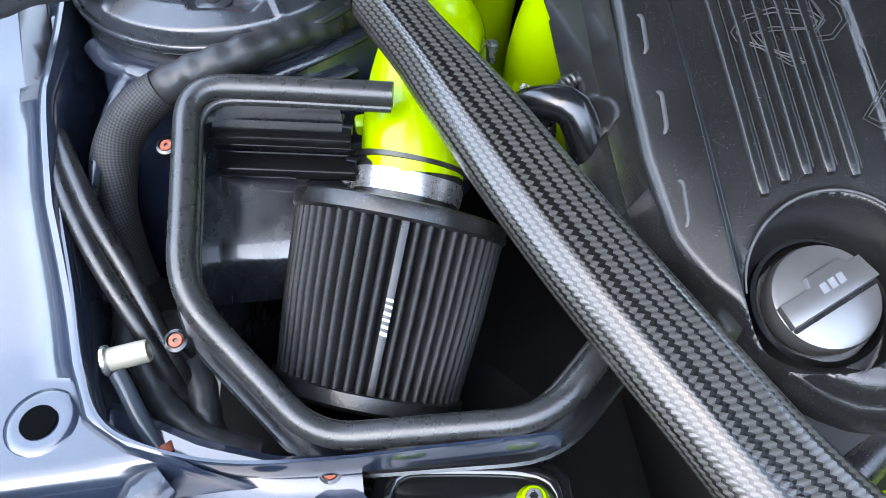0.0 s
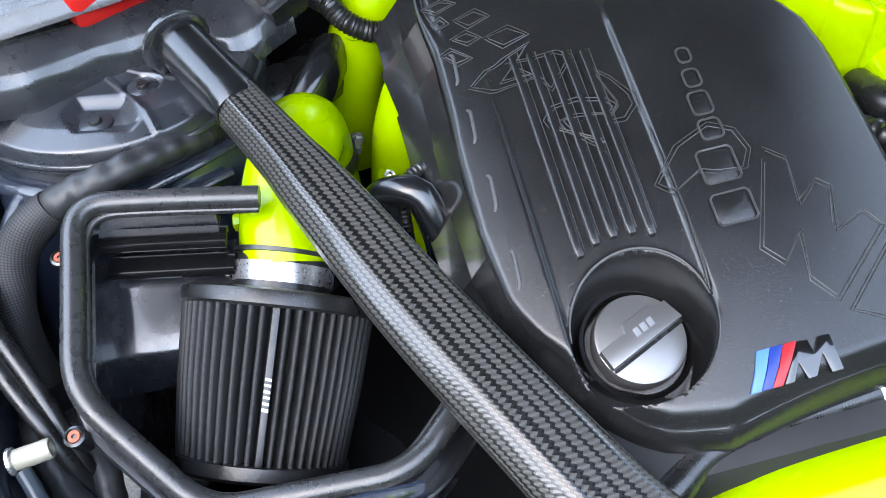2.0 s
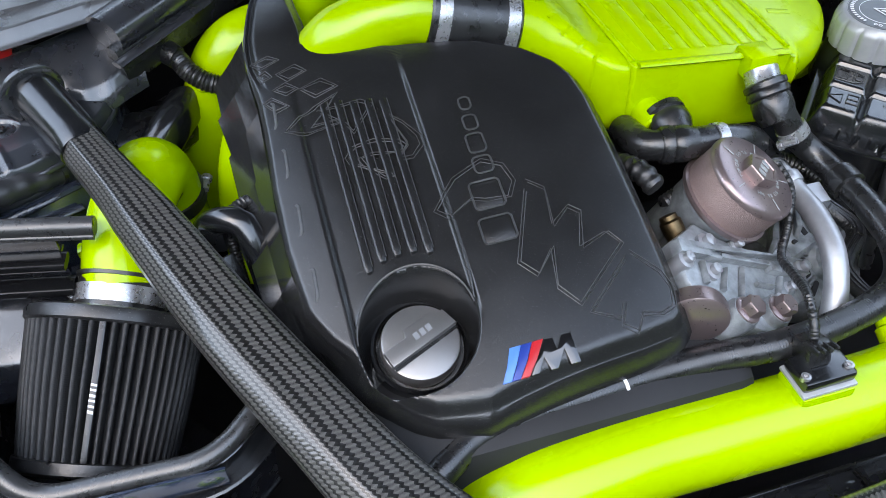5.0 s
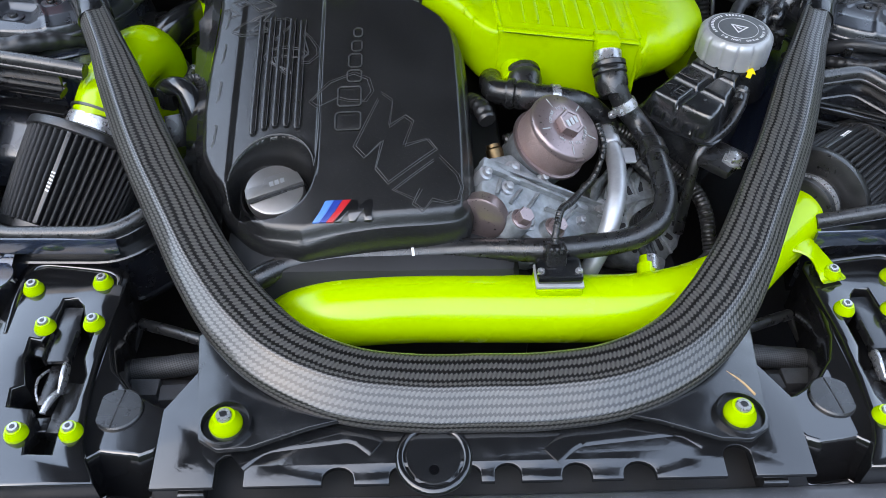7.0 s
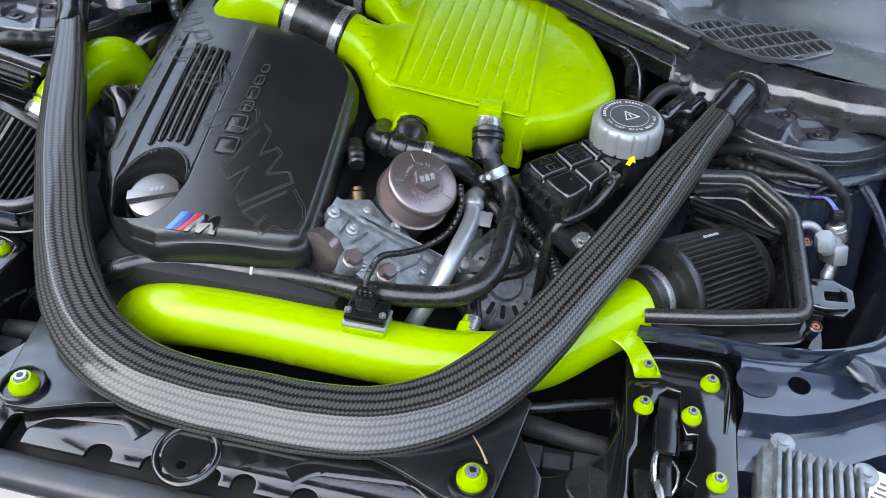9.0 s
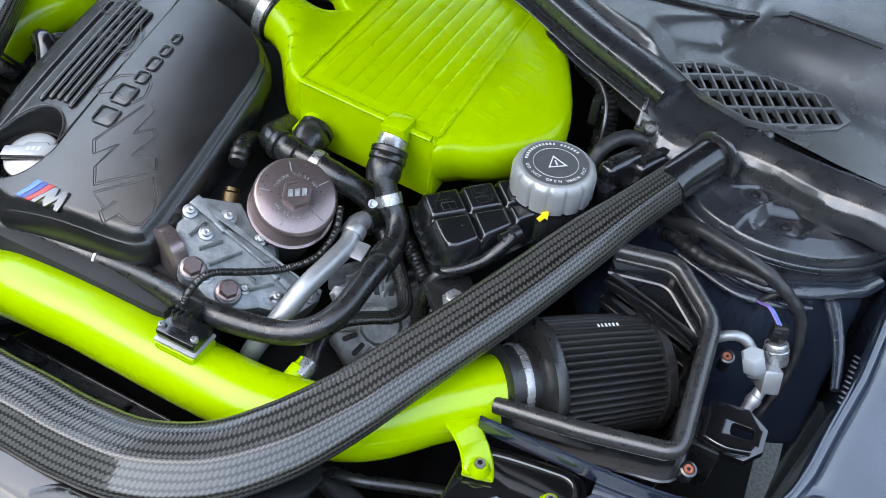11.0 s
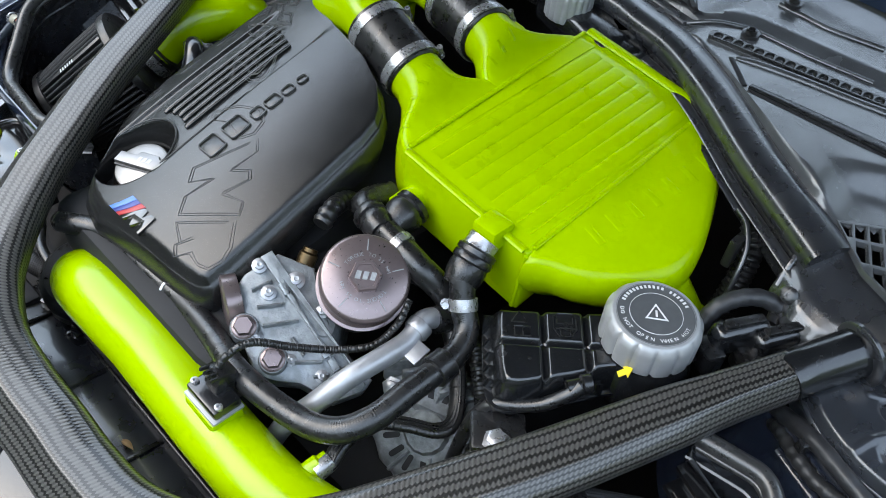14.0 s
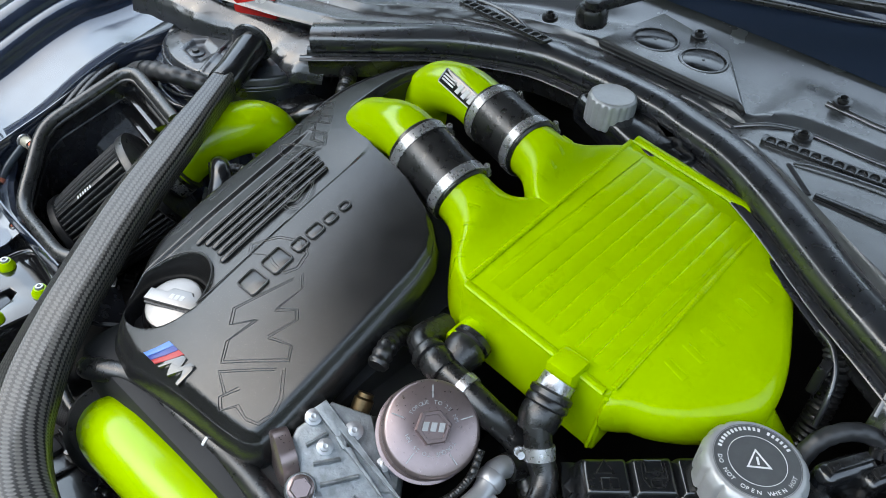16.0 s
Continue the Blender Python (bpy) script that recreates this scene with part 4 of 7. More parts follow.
CR = [-0.176, -0.165, -0.130, -0.100, -0.048, -0.020, -0.010, -0.0042, -0.002, -0.0018, -0.0022, -0.0036, -0.0065, -0.012, -0.0225, -0.046, -0.086, -0.155, -0.185, -0.213, -0.228, -0.2388, -0.2385, -0.2388, -0.241, -0.2415, -0.241, -0.240, -0.241, -0.246]
FRONT_X = [-0.302, -0.297, -0.285, -0.265, -0.2455, -0.233, -0.2195, -0.210, -0.19, -0.179, -0.165, -0.13, -0.10, -0.048, -0.020, -0.010, -0.0042, 0.0]
FRONT_Y = [0.36, 0.308, 0.277, 0.2446, 0.22, 0.208, 0.1995, 0.1965, 0.192, 0.190, 0.192, 0.1965, 0.1995, 0.2035, 0.208, 0.2135, 0.22, 0.28]


def cover_top(u, v):
    y = CY[0] + (CY[-1] - CY[0]) * v
    a, b = float(np.interp(y, CY, CL)), float(np.interp(y, CY, CR))
    x = a + (b - a) * u
    z = cover_z(x, y)
    # oil filler well and the shallow channel that runs up from it
    d = math.hypot(x + 0.217, y - 0.262)
    z -= 0.046 * smoothstep(0.049, 0.040, d)
    ch = smoothstep(-0.268, -0.262, x) * smoothstep(-0.1645, -0.1695, x) * smoothstep(0.25, 0.27, y) * smoothstep(0.52, 0.46, y)
    z -= 0.0045 * ch * smoothstep(0.044, 0.051, d)
    # edges roll over
    e = min(min(u, 1 - u) * (b - a), y - float(np.interp(x, FRONT_X, FRONT_Y)) + 0.0005)
    left = smoothstep(0.10, 0.02, u) * smoothstep(0.25, 0.30, y)
    z -= (0.010 - 0.0075 * left) * (1 - smoothstep(0.0, 0.014 - 0.008 * left, e)) ** 2
    return (x, y, z)


cover = thing("engine_cover", (-0.15, 0.36, 0.85), "satin black plastic engine cover with ribs and a coloured badge", "engine cover")
top = sheet(cover_top, 210, 330)
top.edges.ensure_lookup_table()
edge = [e for e in top.edges if len(e.link_faces) == 1]
r = bmesh.ops.extrude_edge_only(top, edges=edge)
vs = [g for g in r["geom"] if isinstance(g, bmesh.types.BMVert)]
for v in vs:
    w = Vector((v.co.x + 0.14, v.co.y - 0.34, 0)).normalized()
    v.co += w * 0.006 + Vector((0, 0, -0.014))
e2 = [g for g in r["geom"] if isinstance(g, bmesh.types.BMEdge) and len(g.link_faces) == 1]
r = bmesh.ops.extrude_edge_only(top, edges=e2)
for v in (g for g in r["geom"] if isinstance(g, bmesh.types.BMVert)):
    w = Vector((v.co.x + 0.14, v.co.y - 0.34, 0)).normalized()
    v.co += w * -0.004 + Vector((0, 0, -0.026))
bmesh.ops.recalc_face_normals(top, faces=top.faces)
part("cover_shell", top, COVER, cover, smooth=50)


def on_cover(x, y, lift=0.0):
    return Vector((x, y, cover_z(x, y) + lift))


CN = Vector((0.0, -0.38, 1)).normalized()
for k in range(5):
    x = -0.2412 + 0.0126 * k
    y0, y1 = (0.317, 0.321, 0.3215, 0.3195, 0.3145)[k], 0.479 - 0.0045 * k
    p = [on_cover(x, y0 + (y1 - y0) * q, -0.0038) for q in (0.0, 0.03, 0.3, 0.65, 0.97, 1.0)]
    part("rib", sweep(p, [(0.0018, 0.0012), (0.0034, 0.0030), (0.0034, 0.0030), (0.0034, 0.0030), (0.0034, 0.0030), (0.0018, 0.0012)], 12, up=CN, power=5.0), COVER, cover)
    # thin lighter lines paint the glint along each rib
    for e in (-0.0033, 0.0033):
        part("rib_edge", sweep([on_cover(x + e, y0 + 0.002 + (y1 - y0 - 0.004) * q, -0.0012) for q in (0, 0.25, 0.5, 0.75, 1)], 0.00045, 6, up=CN), EDGE_GLINT, cover, "rib edge with its glint painted lighter")
part("channel_edge", sweep([on_cover(x, y, -0.0006) for x, y in ((-0.167, 0.385), (-0.166, 0.341), (-0.166, 0.311), (-0.167, 0.285), (-0.169, 0.268))], [0.0004, 0.0011, 0.0014, 0.0014, 0.0006], 8, up=CN), COVER, cover)
# lighter line paints the glint round the well
rim = [on_cover(-0.217 + 0.0475 * math.cos(radians(a)), 0.262 + 0.0475 * math.sin(radians(a)), -0.0012) for a in range(5, 176, 10)]
part("well_edge", sweep(rim, [(0.0006 + 0.0006 * math.sin(math.pi * k / 17)) for k in range(18)], 8, up=CN), EDGE_GLINT, cover, "rim of the filler well with its glint painted lighter")
# fine engraved outlines that run over the top: zigzag shapes and lozenges
ETCH = ([(-0.098, 0.349), (-0.085, 0.339), (-0.09, 0.307), (-0.071, 0.32), (-0.062, 0.313), (-0.072, 0.282), (-0.046, 0.292), (-0.037, 0.28), (-0.09, 0.239), (-0.104, 0.256), (-0.098, 0.288), (-0.116, 0.269), (-0.128, 0.283)],
        [(-0.035, 0.274), (-0.015, 0.254), (-0.01, 0.24), (-0.014, 0.225), (-0.027, 0.22), (-0.044, 0.222), (-0.054, 0.2095), (-0.065, 0.2175), (-0.057, 0.235), (-0.063, 0.222), (-0.086, 0.233)],
        [(-0.169, 0.334), (-0.179, 0.344), (-0.157, 0.366), (-0.128, 0.376), (-0.111, 0.367), (-0.106, 0.35), (-0.114, 0.337), (-0.134, 0.338), (-0.148, 0.343)])
ETCH_UPPER = ([(-0.297, 0.549), (-0.279, 0.55), (-0.269, 0.54), (-0.288, 0.538)], [(-0.276, 0.526), (-0.257, 0.528), (-0.248, 0.516), (-0.267, 0.513)],
              [(-0.293, 0.532), (-0.284, 0.535), (-0.279, 0.525), (-0.29, 0.524)], [(-0.282, 0.511), (-0.269, 0.513), (-0.259, 0.501), (-0.271, 0.499)],
              [(-0.259, 0.5), (-0.238, 0.502), (-0.225, 0.487), (-0.247, 0.484)], [(-0.293, 0.502), (-0.284, 0.504), (-0.27, 0.487), (-0.283, 0.486)],
              [(-0.28, 0.464), (-0.266, 0.453), (-0.228, 0.451), (-0.231, 0.455), (-0.257, 0.458), (-0.227, 0.481), (-0.265, 0.473)],
              [(-0.234, 0.41), (-0.236, 0.417), (-0.228, 0.425), (-0.209, 0.425), (-0.188, 0.416), (-0.183, 0.409), (-0.188, 0.404), (-0.213, 0.413), (-0.226, 0.412), (-0.222, 0.401), (-0.208, 0.385), (-0.2, 0.385)],
              [(-0.192, 0.445), (-0.181, 0.433), (-0.17, 0.415), (-0.17, 0.404), (-0.181, 0.395), (-0.195, 0.397), (-0.182, 0.408)], [(-0.249, 0.472), (-0.229, 0.469), (-0.21, 0.467), (-0.2, 0.458), (-0.223, 0.436), (-0.227, 0.445)])
for loop in (*ETCH, *ETCH_UPPER):
    for inset in (0.0, 0.0032):
        c = Vector((sum(q[0] for q in loop) / len(loop), sum(q[1] for q in loop) / len(loop), 0))
        pts = []
        for q in loop + loop[:1]:
            w = c - Vector((q[0], q[1], 0))
            pts.append(Vector((q[0], q[1], 0)) + w.normalized() * inset)
        # fine steps; the line dips where it runs over the ribs
        run = []
        for a, b in zip(pts[:-1], pts[1:]):
            for k in range(8):
                w = a.lerp(b, k / 8)
                over_ribs = -0.262 < w.x < -0.169 and 0.25 < w.y < 0.475
                run.append(on_cover(w.x, w.y, -0.0012 if over_ribs else 0.0002))
        # engraved line, lighter grey for the light its edges catch
        part("etched_line", sweep(run, 0.0004, 6, up=CN, smooth=False), EDGE_GLINT, cover)
# side flap: folded facets with a jagged lower edge
FOLDS = [0.250, 0.300, 0.342, 0.395, 0.447, 0.500, 0.545, 0.588]
bm = bmesh.new()
for k, (ya, yb) in enumerate(zip(FOLDS[:-1], FOLDS[1:])):
    out = []
    for y, w, dz in ((ya, 0.0275, -0.046), (yb, 0.0305, -0.040)):
        x0 = float(np.interp(y, CY, CL)) - 0.0015
        z0 = cover_z(x0, y) - 0.0035
        w *= smoothstep(0.20, 0.36, y) * (1.15 if y > 0.44 else 1.0)
        out.append([bm.verts.new((x0, y, z0)), bm.verts.new((x0 - w * 0.42, y - 0.002, z0 + dz * 0.45)), bm.verts.new((x0 - w, y - 0.005, z0 + dz)), bm.verts.new((x0 - w + 0.003, y - 0.004, z0 + dz - 0.006))])
    for q in range(3):
        bm.faces.new((out[0][q], out[0][q + 1], out[1][q + 1], out[1][q]))
    if k:
        for q in range(3):
            bm.faces.new((last[q], last[q + 1], out[0][q + 1], out[0][q]))
    last = out[1]
bmesh.ops.recalc_face_normals(bm, faces=bm.faces)
part("side_flap", bm, FLAP, cover, "folded satin side flap with a jagged lower edge", smooth=5)
for y in (0.325, 0.382, 0.436, 0.486):
    x = -0.2905
    p = rounded([on_cover(x - 0.002, y - 0.017, -0.004), on_cover(x + 0.005, y - 0.013, -0.0002), on_cover(x + 0.007, y + 0.012, -0.0002), on_cover(x + 0.001, y + 0.015, -0.003)], 0.005)
    # ridge in lighter grey, its sheen put into the colour
    part("clip_ridge", sweep(p, (0.0016, 0.0013), 8, smooth=False), EDGE_GLINT, cover, "raised clip edge with its sheen painted lighter")
# raised blank bars beside the ribs
for x0, w, h in ((0.0, 0.024, 0.029), (0.029, 0.027, 0.027), (0.060, 0.017, 0.017), (0.079, 0.020, 0.016), (0.101, 0.016, 0.013), (0.121, 0.014, 0.011)):
    yb = 0.302 + x0
    mw = frame_of(on_cover(-0.1195, yb), on_cover(-0.1195, yb + w) - on_cover(-0.1195, yb), on_cover(-0.1495, yb) - on_cover(-0.1195, yb))
    part("raised_bar", plate(rrect(0, 0, w, h, 0.004), 0.003, mw @ pose(0, 0, 0.0005), (), 0.0008), COVER, cover)
    # lighter outline paints the glint on the bar's edge
    rim = [mw @ Vector((x, y, 0.0018)) for x, y in rrect(0.0006, 0.0006, w - 0.0006, h - 0.0006, 0.004)]
    part("bar_edge", sweep(rim + rim[:1], 0.0009, 6, up=CN), EDGE_GLINT, cover, "edge of a raised bar with its glint painted lighter")
# badge: three stripes and a dark slanted block
mb = frame_of(on_cover(-0.1685, 0.2015), on_cover(-0.106, 0.2005) - on_cover(-0.1685, 0.2015), on_cover(-0.1685, 0.225) - on_cover(-0.1685, 0.2015))
bd = thing("badge", on_cover(-0.1685, 0.2015), "small enamel badge with light blue, dark blue and red stripes", "badge")
for k, m_ in enumerate((BADGE_LB, BADGE_B, BADGE_R)):
    x0, x1 = 0.0072 * k, 0.0135 + 0.0090 * k
    part("stripe", plate([(x0, 0), (x0 + 0.0072, 0), (x1 * 0.55 + x0 * 0.45 + 0.0078, 0.012), (x1 + 0.0090, 0.025), (x1, 0.025), (x1 * 0.55 + x0 * 0.45, 0.012)], 0.004, mb @ pose(0, 0, 0.002), (), 0.0004), m_, bd)
part("dark_letter_block", plate([(0.0225, 0), (0.0295, 0), (0.0365, 0.011), (0.0385, 0), (0.0445, 0), (0.0535, 0.013), (0.0545, 0), (0.0625, 0), (0.0625, 0.024), (0.0545, 0.024), (0.0485, 0.015), (0.0475, 0.024), (0.0405, 0.024)], 0.004, mb @ pose(0, 0, 0.002), (), 0.0004), PLASTIC_SHINY, bd)

# oil filler cap
oc = Vector((-0.2150, 0.2640, 0.9030))
ocn = Vector((0.0, -0.32, 1)).normalized()
cap = thing("oil_filler_cap", oc - ocn * 0.02, "machined silver oil filler cap with a raised grip bar", "oil cap")
part("cap_disc", turned([(0.031, -0.02), (0.0325, -0.012), (0.0325, -0.003), (0.0315, 0.0), (0.029, 0.001), (0.0, 0.0015)], oc, ocn, 48), CAPMETAL, cap)
mg = frame_of(oc + ocn * 0.0012, (1, 0.42, 0.1), (-0.42, 1, 0.25))
# grip: a raised band that steps up at its middle
part("grip_bar", plate([(-0.0318, -0.006), (0.0318, -0.006), (0.0300, 0.010), (0.0215, 0.010), (0.0185, 0.0145), (-0.006, 0.0145), (-0.009, 0.0085), (-0.0305, 0.0085)], 0.006, mg @ pose(0, 0, 0.0050), (), 0.0009), CAPMETAL, cap)
part("grip_groove", plate(rrect(-0.0312, -0.0090, 0.0312, -0.0064, 0.0008, 2), 0.0012, mg @ pose(0, 0, 0.0008)), PLASTIC, cap, "dark line along the grip")
for k in range(3):
    part("etched_bar", plate([(0.0 + 0.0062 * k, 0.001), (0.0044 + 0.0062 * k, 0.001), (0.0052 + 0.0062 * k, 0.007), (0.0008 + 0.0062 * k, 0.007)], 0.0003, mg @ pose(-0.004, 0, 0.0052)), ALU, cap)
part("neck_ring", turned([(0.040, -0.03), (0.040, -0.012), (0.0375, -0.010), (0.036, -0.013), (0.036, -0.03)], oc, ocn, 40), PLASTIC_SHINY, cap, "black neck ring")

# ---- engine mass below the cover, near-black in place of shade ----
eng = thing("engine_block", (-0.1, 0.45, 0.55), "engine block mass under the covers, shade put into its near-black colour", "engine")
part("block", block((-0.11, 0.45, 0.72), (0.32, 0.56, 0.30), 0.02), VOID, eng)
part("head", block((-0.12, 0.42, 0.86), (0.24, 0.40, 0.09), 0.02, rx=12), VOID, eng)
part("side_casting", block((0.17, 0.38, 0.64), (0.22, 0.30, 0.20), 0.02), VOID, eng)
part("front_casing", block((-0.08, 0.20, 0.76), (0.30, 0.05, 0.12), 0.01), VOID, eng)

# ---- top-mounted charge cooler ----
ic = thing("charge_cooler", (0.12, 0.59, 0.92), "lime green welded aluminium charge cooler with end tanks", "charge cooler")
FL, FR, RR, RL = (0.0385, 0.434, 1.002), (0.2125, 0.436, 0.982), (0.2045, 0.753, 1.002), (0.0245, 0.750, 1.023)


bm = loft([[(x, y, z - 0.082) for x, y, z in (FL, FR, RR, RL)], [FL, FR, RR, RL]])
bmesh.ops.bevel(bm, geom=list(bm.edges), offset=0.004, segments=3, affect="EDGES", profile=0.5)
core = part("core", bm, GREEN_CAST, ic)
mc_ = frame_of(((FL[0] + FR[0]) / 2, 0.435, 0.992), (0.174, 0.002, -0.020), (-0.011, 0.317, 0.0205))
for k in range(8):
    x = -0.0615 + 0.0178 * k
    part("pressed_rib", sweep([mc_ @ Vector((x, y, z)) for y, z in ((0.020, -0.0045), (0.024, -0.0028), (0.032, -0.0022), (0.15, -0.0020), (0.278, -0.0022), (0.285, -0.0028), (0.290, -0.0045))], [(0.0085, 0.0028), (0.0096, 0.0032), (0.0098, 0.0034), (0.0098, 0.0034), (0.0098, 0.0034), (0.0096, 0.0032), (0.0085, 0.0028)], 24, up=(0.1, 0, 1), power=3.0), GREEN_CAST, core)


def bead(pts, parent):
    return part("weld_bead", sweep(pts, (0.0034, 0.0018), 8, step=0.0012, ridge=(0.0040, 0.0006)), GREEN_CAST, parent)


def on_core(u, v, lift=0.0):
    """A place on the core's top: u across, v to the rear."""
    a, b = Vector(FL).lerp(Vector(FR), u), Vector(RL).lerp(Vector(RR), u)
    return tuple(a.lerp(b, v) + Vector((0, 0, lift)))


bead([on_core(0.012, v, 0.0008) for v in (0.02, 0.3, 0.65, 0.98)], ic)
bead([on_core(0.992, v, 0.0008) for v in (0.03, 0.3, 0.65, 0.97)], ic)
part("edge_fold", sweep([on_core(u, 0.004, 0.0005) for u in (0.03, 0.5, 0.97)], (0.005, 0.0025), 8), GREEN_CAST, ic)
part("edge_fold", sweep([on_core(u, 0.994, 0.002) for u in (0.03, 0.5, 0.985)], (0.0075, 0.0045), 10), GREEN_CAST, ic)
part("seam_ridge", sweep([(0.2115, 0.4350, 0.979), (0.2095, 0.4350, 0.95), (0.2070, 0.4350, 0.905)], 0.0025, 8), GREEN_CAST, ic)


# outlet tank: a flat-topped casting with chamfered corners, its sides drawn in towards the base
PLAN = [(0.206, 0.438), (0.232, 0.445), (0.256, 0.457), (0.283, 0.481), (0.305, 0.509), (0.319, 0.538), (0.3195, 0.570), (0.312, 0.601), (0.297, 0.637), (0.275, 0.682), (0.252, 0.722), (0.236, 0.741), (0.206, 0.747), (0.200, 0.60)]


def tank_loops():
    ring = spline([(x, y, 0) for x, y in PLAN], 0.008, True)
    loops = []
    for k, dz in ((0.66, -0.078), (0.80, -0.072), (0.93, -0.050), (1.0, -0.030), (1.005, -0.020), (0.995, -0.012), (0.965, -0.0055), (0.92, -0.002), (0.80, 0.0), (0.40, 0.0004)):
        lp = []
        for x, y, _ in ring:
            qx, qy = 0.232 + (x - 0.232) * k, 0.595 + (y - 0.595) * k
            top = 0.9825 + 0.066 * (qy - 0.436) - 0.10 * (qx - 0.212) - 0.45 * max(0.0, qx - 0.25) ** 1.5
            lp.append((qx if x > 0.21 else x, qy, top + dz))
        loops.append(lp)
    return loops


tank = loft(tank_loops())
tank_above = BVHTree.FromBMesh(tank)
part("outlet_tank", tank, GREEN_CAST, ic, smooth=60)
part("outlet_neck", turned([(0.034, -0.01), (0.034, 0.05), (0.036, 0.052), (0.036, 0.058), (0.034, 0.06)], (0.290, 0.560, 0.925), (0.65, 0.1, -0.75), 28), GREEN_CAST, ic)
# inlet tank: two horns that narrow from the core to the necks
N1, D1 = Vector((-0.052, 0.530, 1.009)), Vector((-0.955, 0.10, 0.26)).normalized()
N2, D2 = Vector((-0.044, 0.640, 1.022)), Vector((-0.97, 0.20, 0.08)).normalized()


def horn(ya, yb, zt, N, D):
    a, b = Vector((0.052, (ya + yb) / 2, zt - 0.041)), N - D * 0.012
    k1, k2 = a + Vector((-0.055, 0, 0)), b - D * 0.045
    loops = []
    for i in range(15):
        t = i / 14
        c = a * (1 - t) ** 3 + k1 * 3 * t * (1 - t) ** 2 + k2 * 3 * t * t * (1 - t) + b * t ** 3
        s = smoothstep(0.0, 1.0, t)
        way = Vector((-1, 0, 0)).lerp(D, s).normalized()
        side = way.cross(Vector((0, 0, 1))).normalized()
        up = side.cross(way)
        lean = 0.0664 * (1 - s)
        hw, hh, pw = (yb - ya) / 2 * (1 - s) + 0.0332 * s, 0.041 * (1 - s) + 0.0332 * s, 8.0 * (1 - s) ** 2 + 2.0
        lp = []
        for j in range(44):
            w = 2 * math.pi * j / 44
            x, y = math.cos(w), math.sin(w)
            lp.append(c + side * (math.copysign(abs(x) ** (2 / pw), x) * hw) + up * (math.copysign(abs(y) ** (2 / pw), y) * hh))
        loops.append([p + Vector((0, 0, (p.y - c.y) * lean - 0.0012 * (1 - s))) for p in lp])
    e = N + D * 0.02
    loops.append([p + D * 0.032 for p in loops[-1]])
    return loft(loops)


horns = joined(horn(0.436, 0.612, 1.0075, N1, D1), horn(0.572, 0.750, 1.0165, N2, D2))
from_above = BVHTree.FromBMesh(horns)
part("inlet_tank", horns, GREEN_CAST, ic, smooth=60)
# maker's marks: low raised bars that follow the skin
def emboss(tree, x, y, ax, ay, w, h):
    ay = Vector(ay).normalized()
    pts = [tree.ray_cast(Vector((x + ay.x * b, y + ay.y * b, 2)), Vector((0, 0, -1)))[0] for b in (-h / 2, -h / 4, 0, h / 4, h / 2)]
    if None not in pts:
        part("embossed_bar", sweep(pts, (w * 0.36, 0.0006), 10, power=3.0), GREEN_CAST, ic)


for k in range(6):
    emboss(from_above, 0.012 - 0.0085 * k, 0.458 + 0.0165 * k, (-0.45, 0.9, 0), (-0.9, -0.45, 0), 0.009, 0.013)
    emboss(from_above, 0.004 - 0.004 * k, 0.600 + 0.0185 * k, (-0.2, 1, 0), (-1, -0.2, 0), 0.010, 0.013)
for k in range(7):
    emboss(tank_above, 0.252 - 0.0022 * k, 0.680 - 0.029 * k, (0.2, 1, 0), (-1, 0.2, 0), 0.013, 0.024)
# coolant ports on the front face
part("coolant_port", turned([(0.017, 0), (0.017, 0.03), (0.015, 0.032)], (0.060, 0.442, 0.948), (0, -1, -0.15), 24), GREEN_CAST, ic)
part("port_block", block((0.168, 0.434, 0.982), (0.03, 0.03, 0.026), 0.004), GREEN_CAST, ic)
part("port_spout", turned([(0.0165, 0), (0.0165, 0.012), (0.0172, 0.013), (0.0172, 0.016)], (0.169, 0.424, 0.978), (0, -0.75, -0.65), 24), STEEL, ic, "bright metal port")


def clamp(at, way, r, parent=None, w=0.012):
    """Stainless worm-drive clamp with its screw housing."""
    t = parent
    way = Vector(way).normalized()
    part("clamp_band", turned([(r, -w / 2), (r + 0.0012, -w / 2), (r + 0.0015, 0), (r + 0.0012, w / 2), (r, w / 2)], at, way, 40), STEEL, t, "bright stainless clamp band")
    side = way.cross(Vector((0.3, -0.4, 0.86))).normalized()
    c = Vector(at) + side * (r + 0.004)
    part("clamp_screw", turned([(0.0035, -0.008), (0.0035, 0.006), (0.005, 0.006), (0.005, 0.010), (0.003, 0.011), (0, 0.011)], c, way.cross(side), 10), STEEL, t)


for N, D in ((N1, D1), (N2, D2)):
    t = thing("silicone_coupler", tuple(N + D * 0.03), "black silicone coupler hose with two steel clamps", "hose coupler", "charge pipe couplers")
    part("sleeve", turned([(0.0345, -0.002), (0.0365, 0.0), (0.0372, 0.012), (0.0368, 0.04), (0.0372, 0.070), (0.0365, 0.084), (0.0345, 0.086)], N - D * 0.004, D, 40), HOSE, t, "black silicone sleeve")
    clamp(tuple(N + D * 0.004), D, 0.037, t)
    clamp(tuple(N + D * 0.070), D, 0.037, t)
e1, e2 = N1 + D1 * 0.065, N2 + D2 * 0.065
p1 = thing("charge_pipe", tuple(e1), "lime green painted charge pipe bending under the engine cover", "charge pipe", "charge pipes")
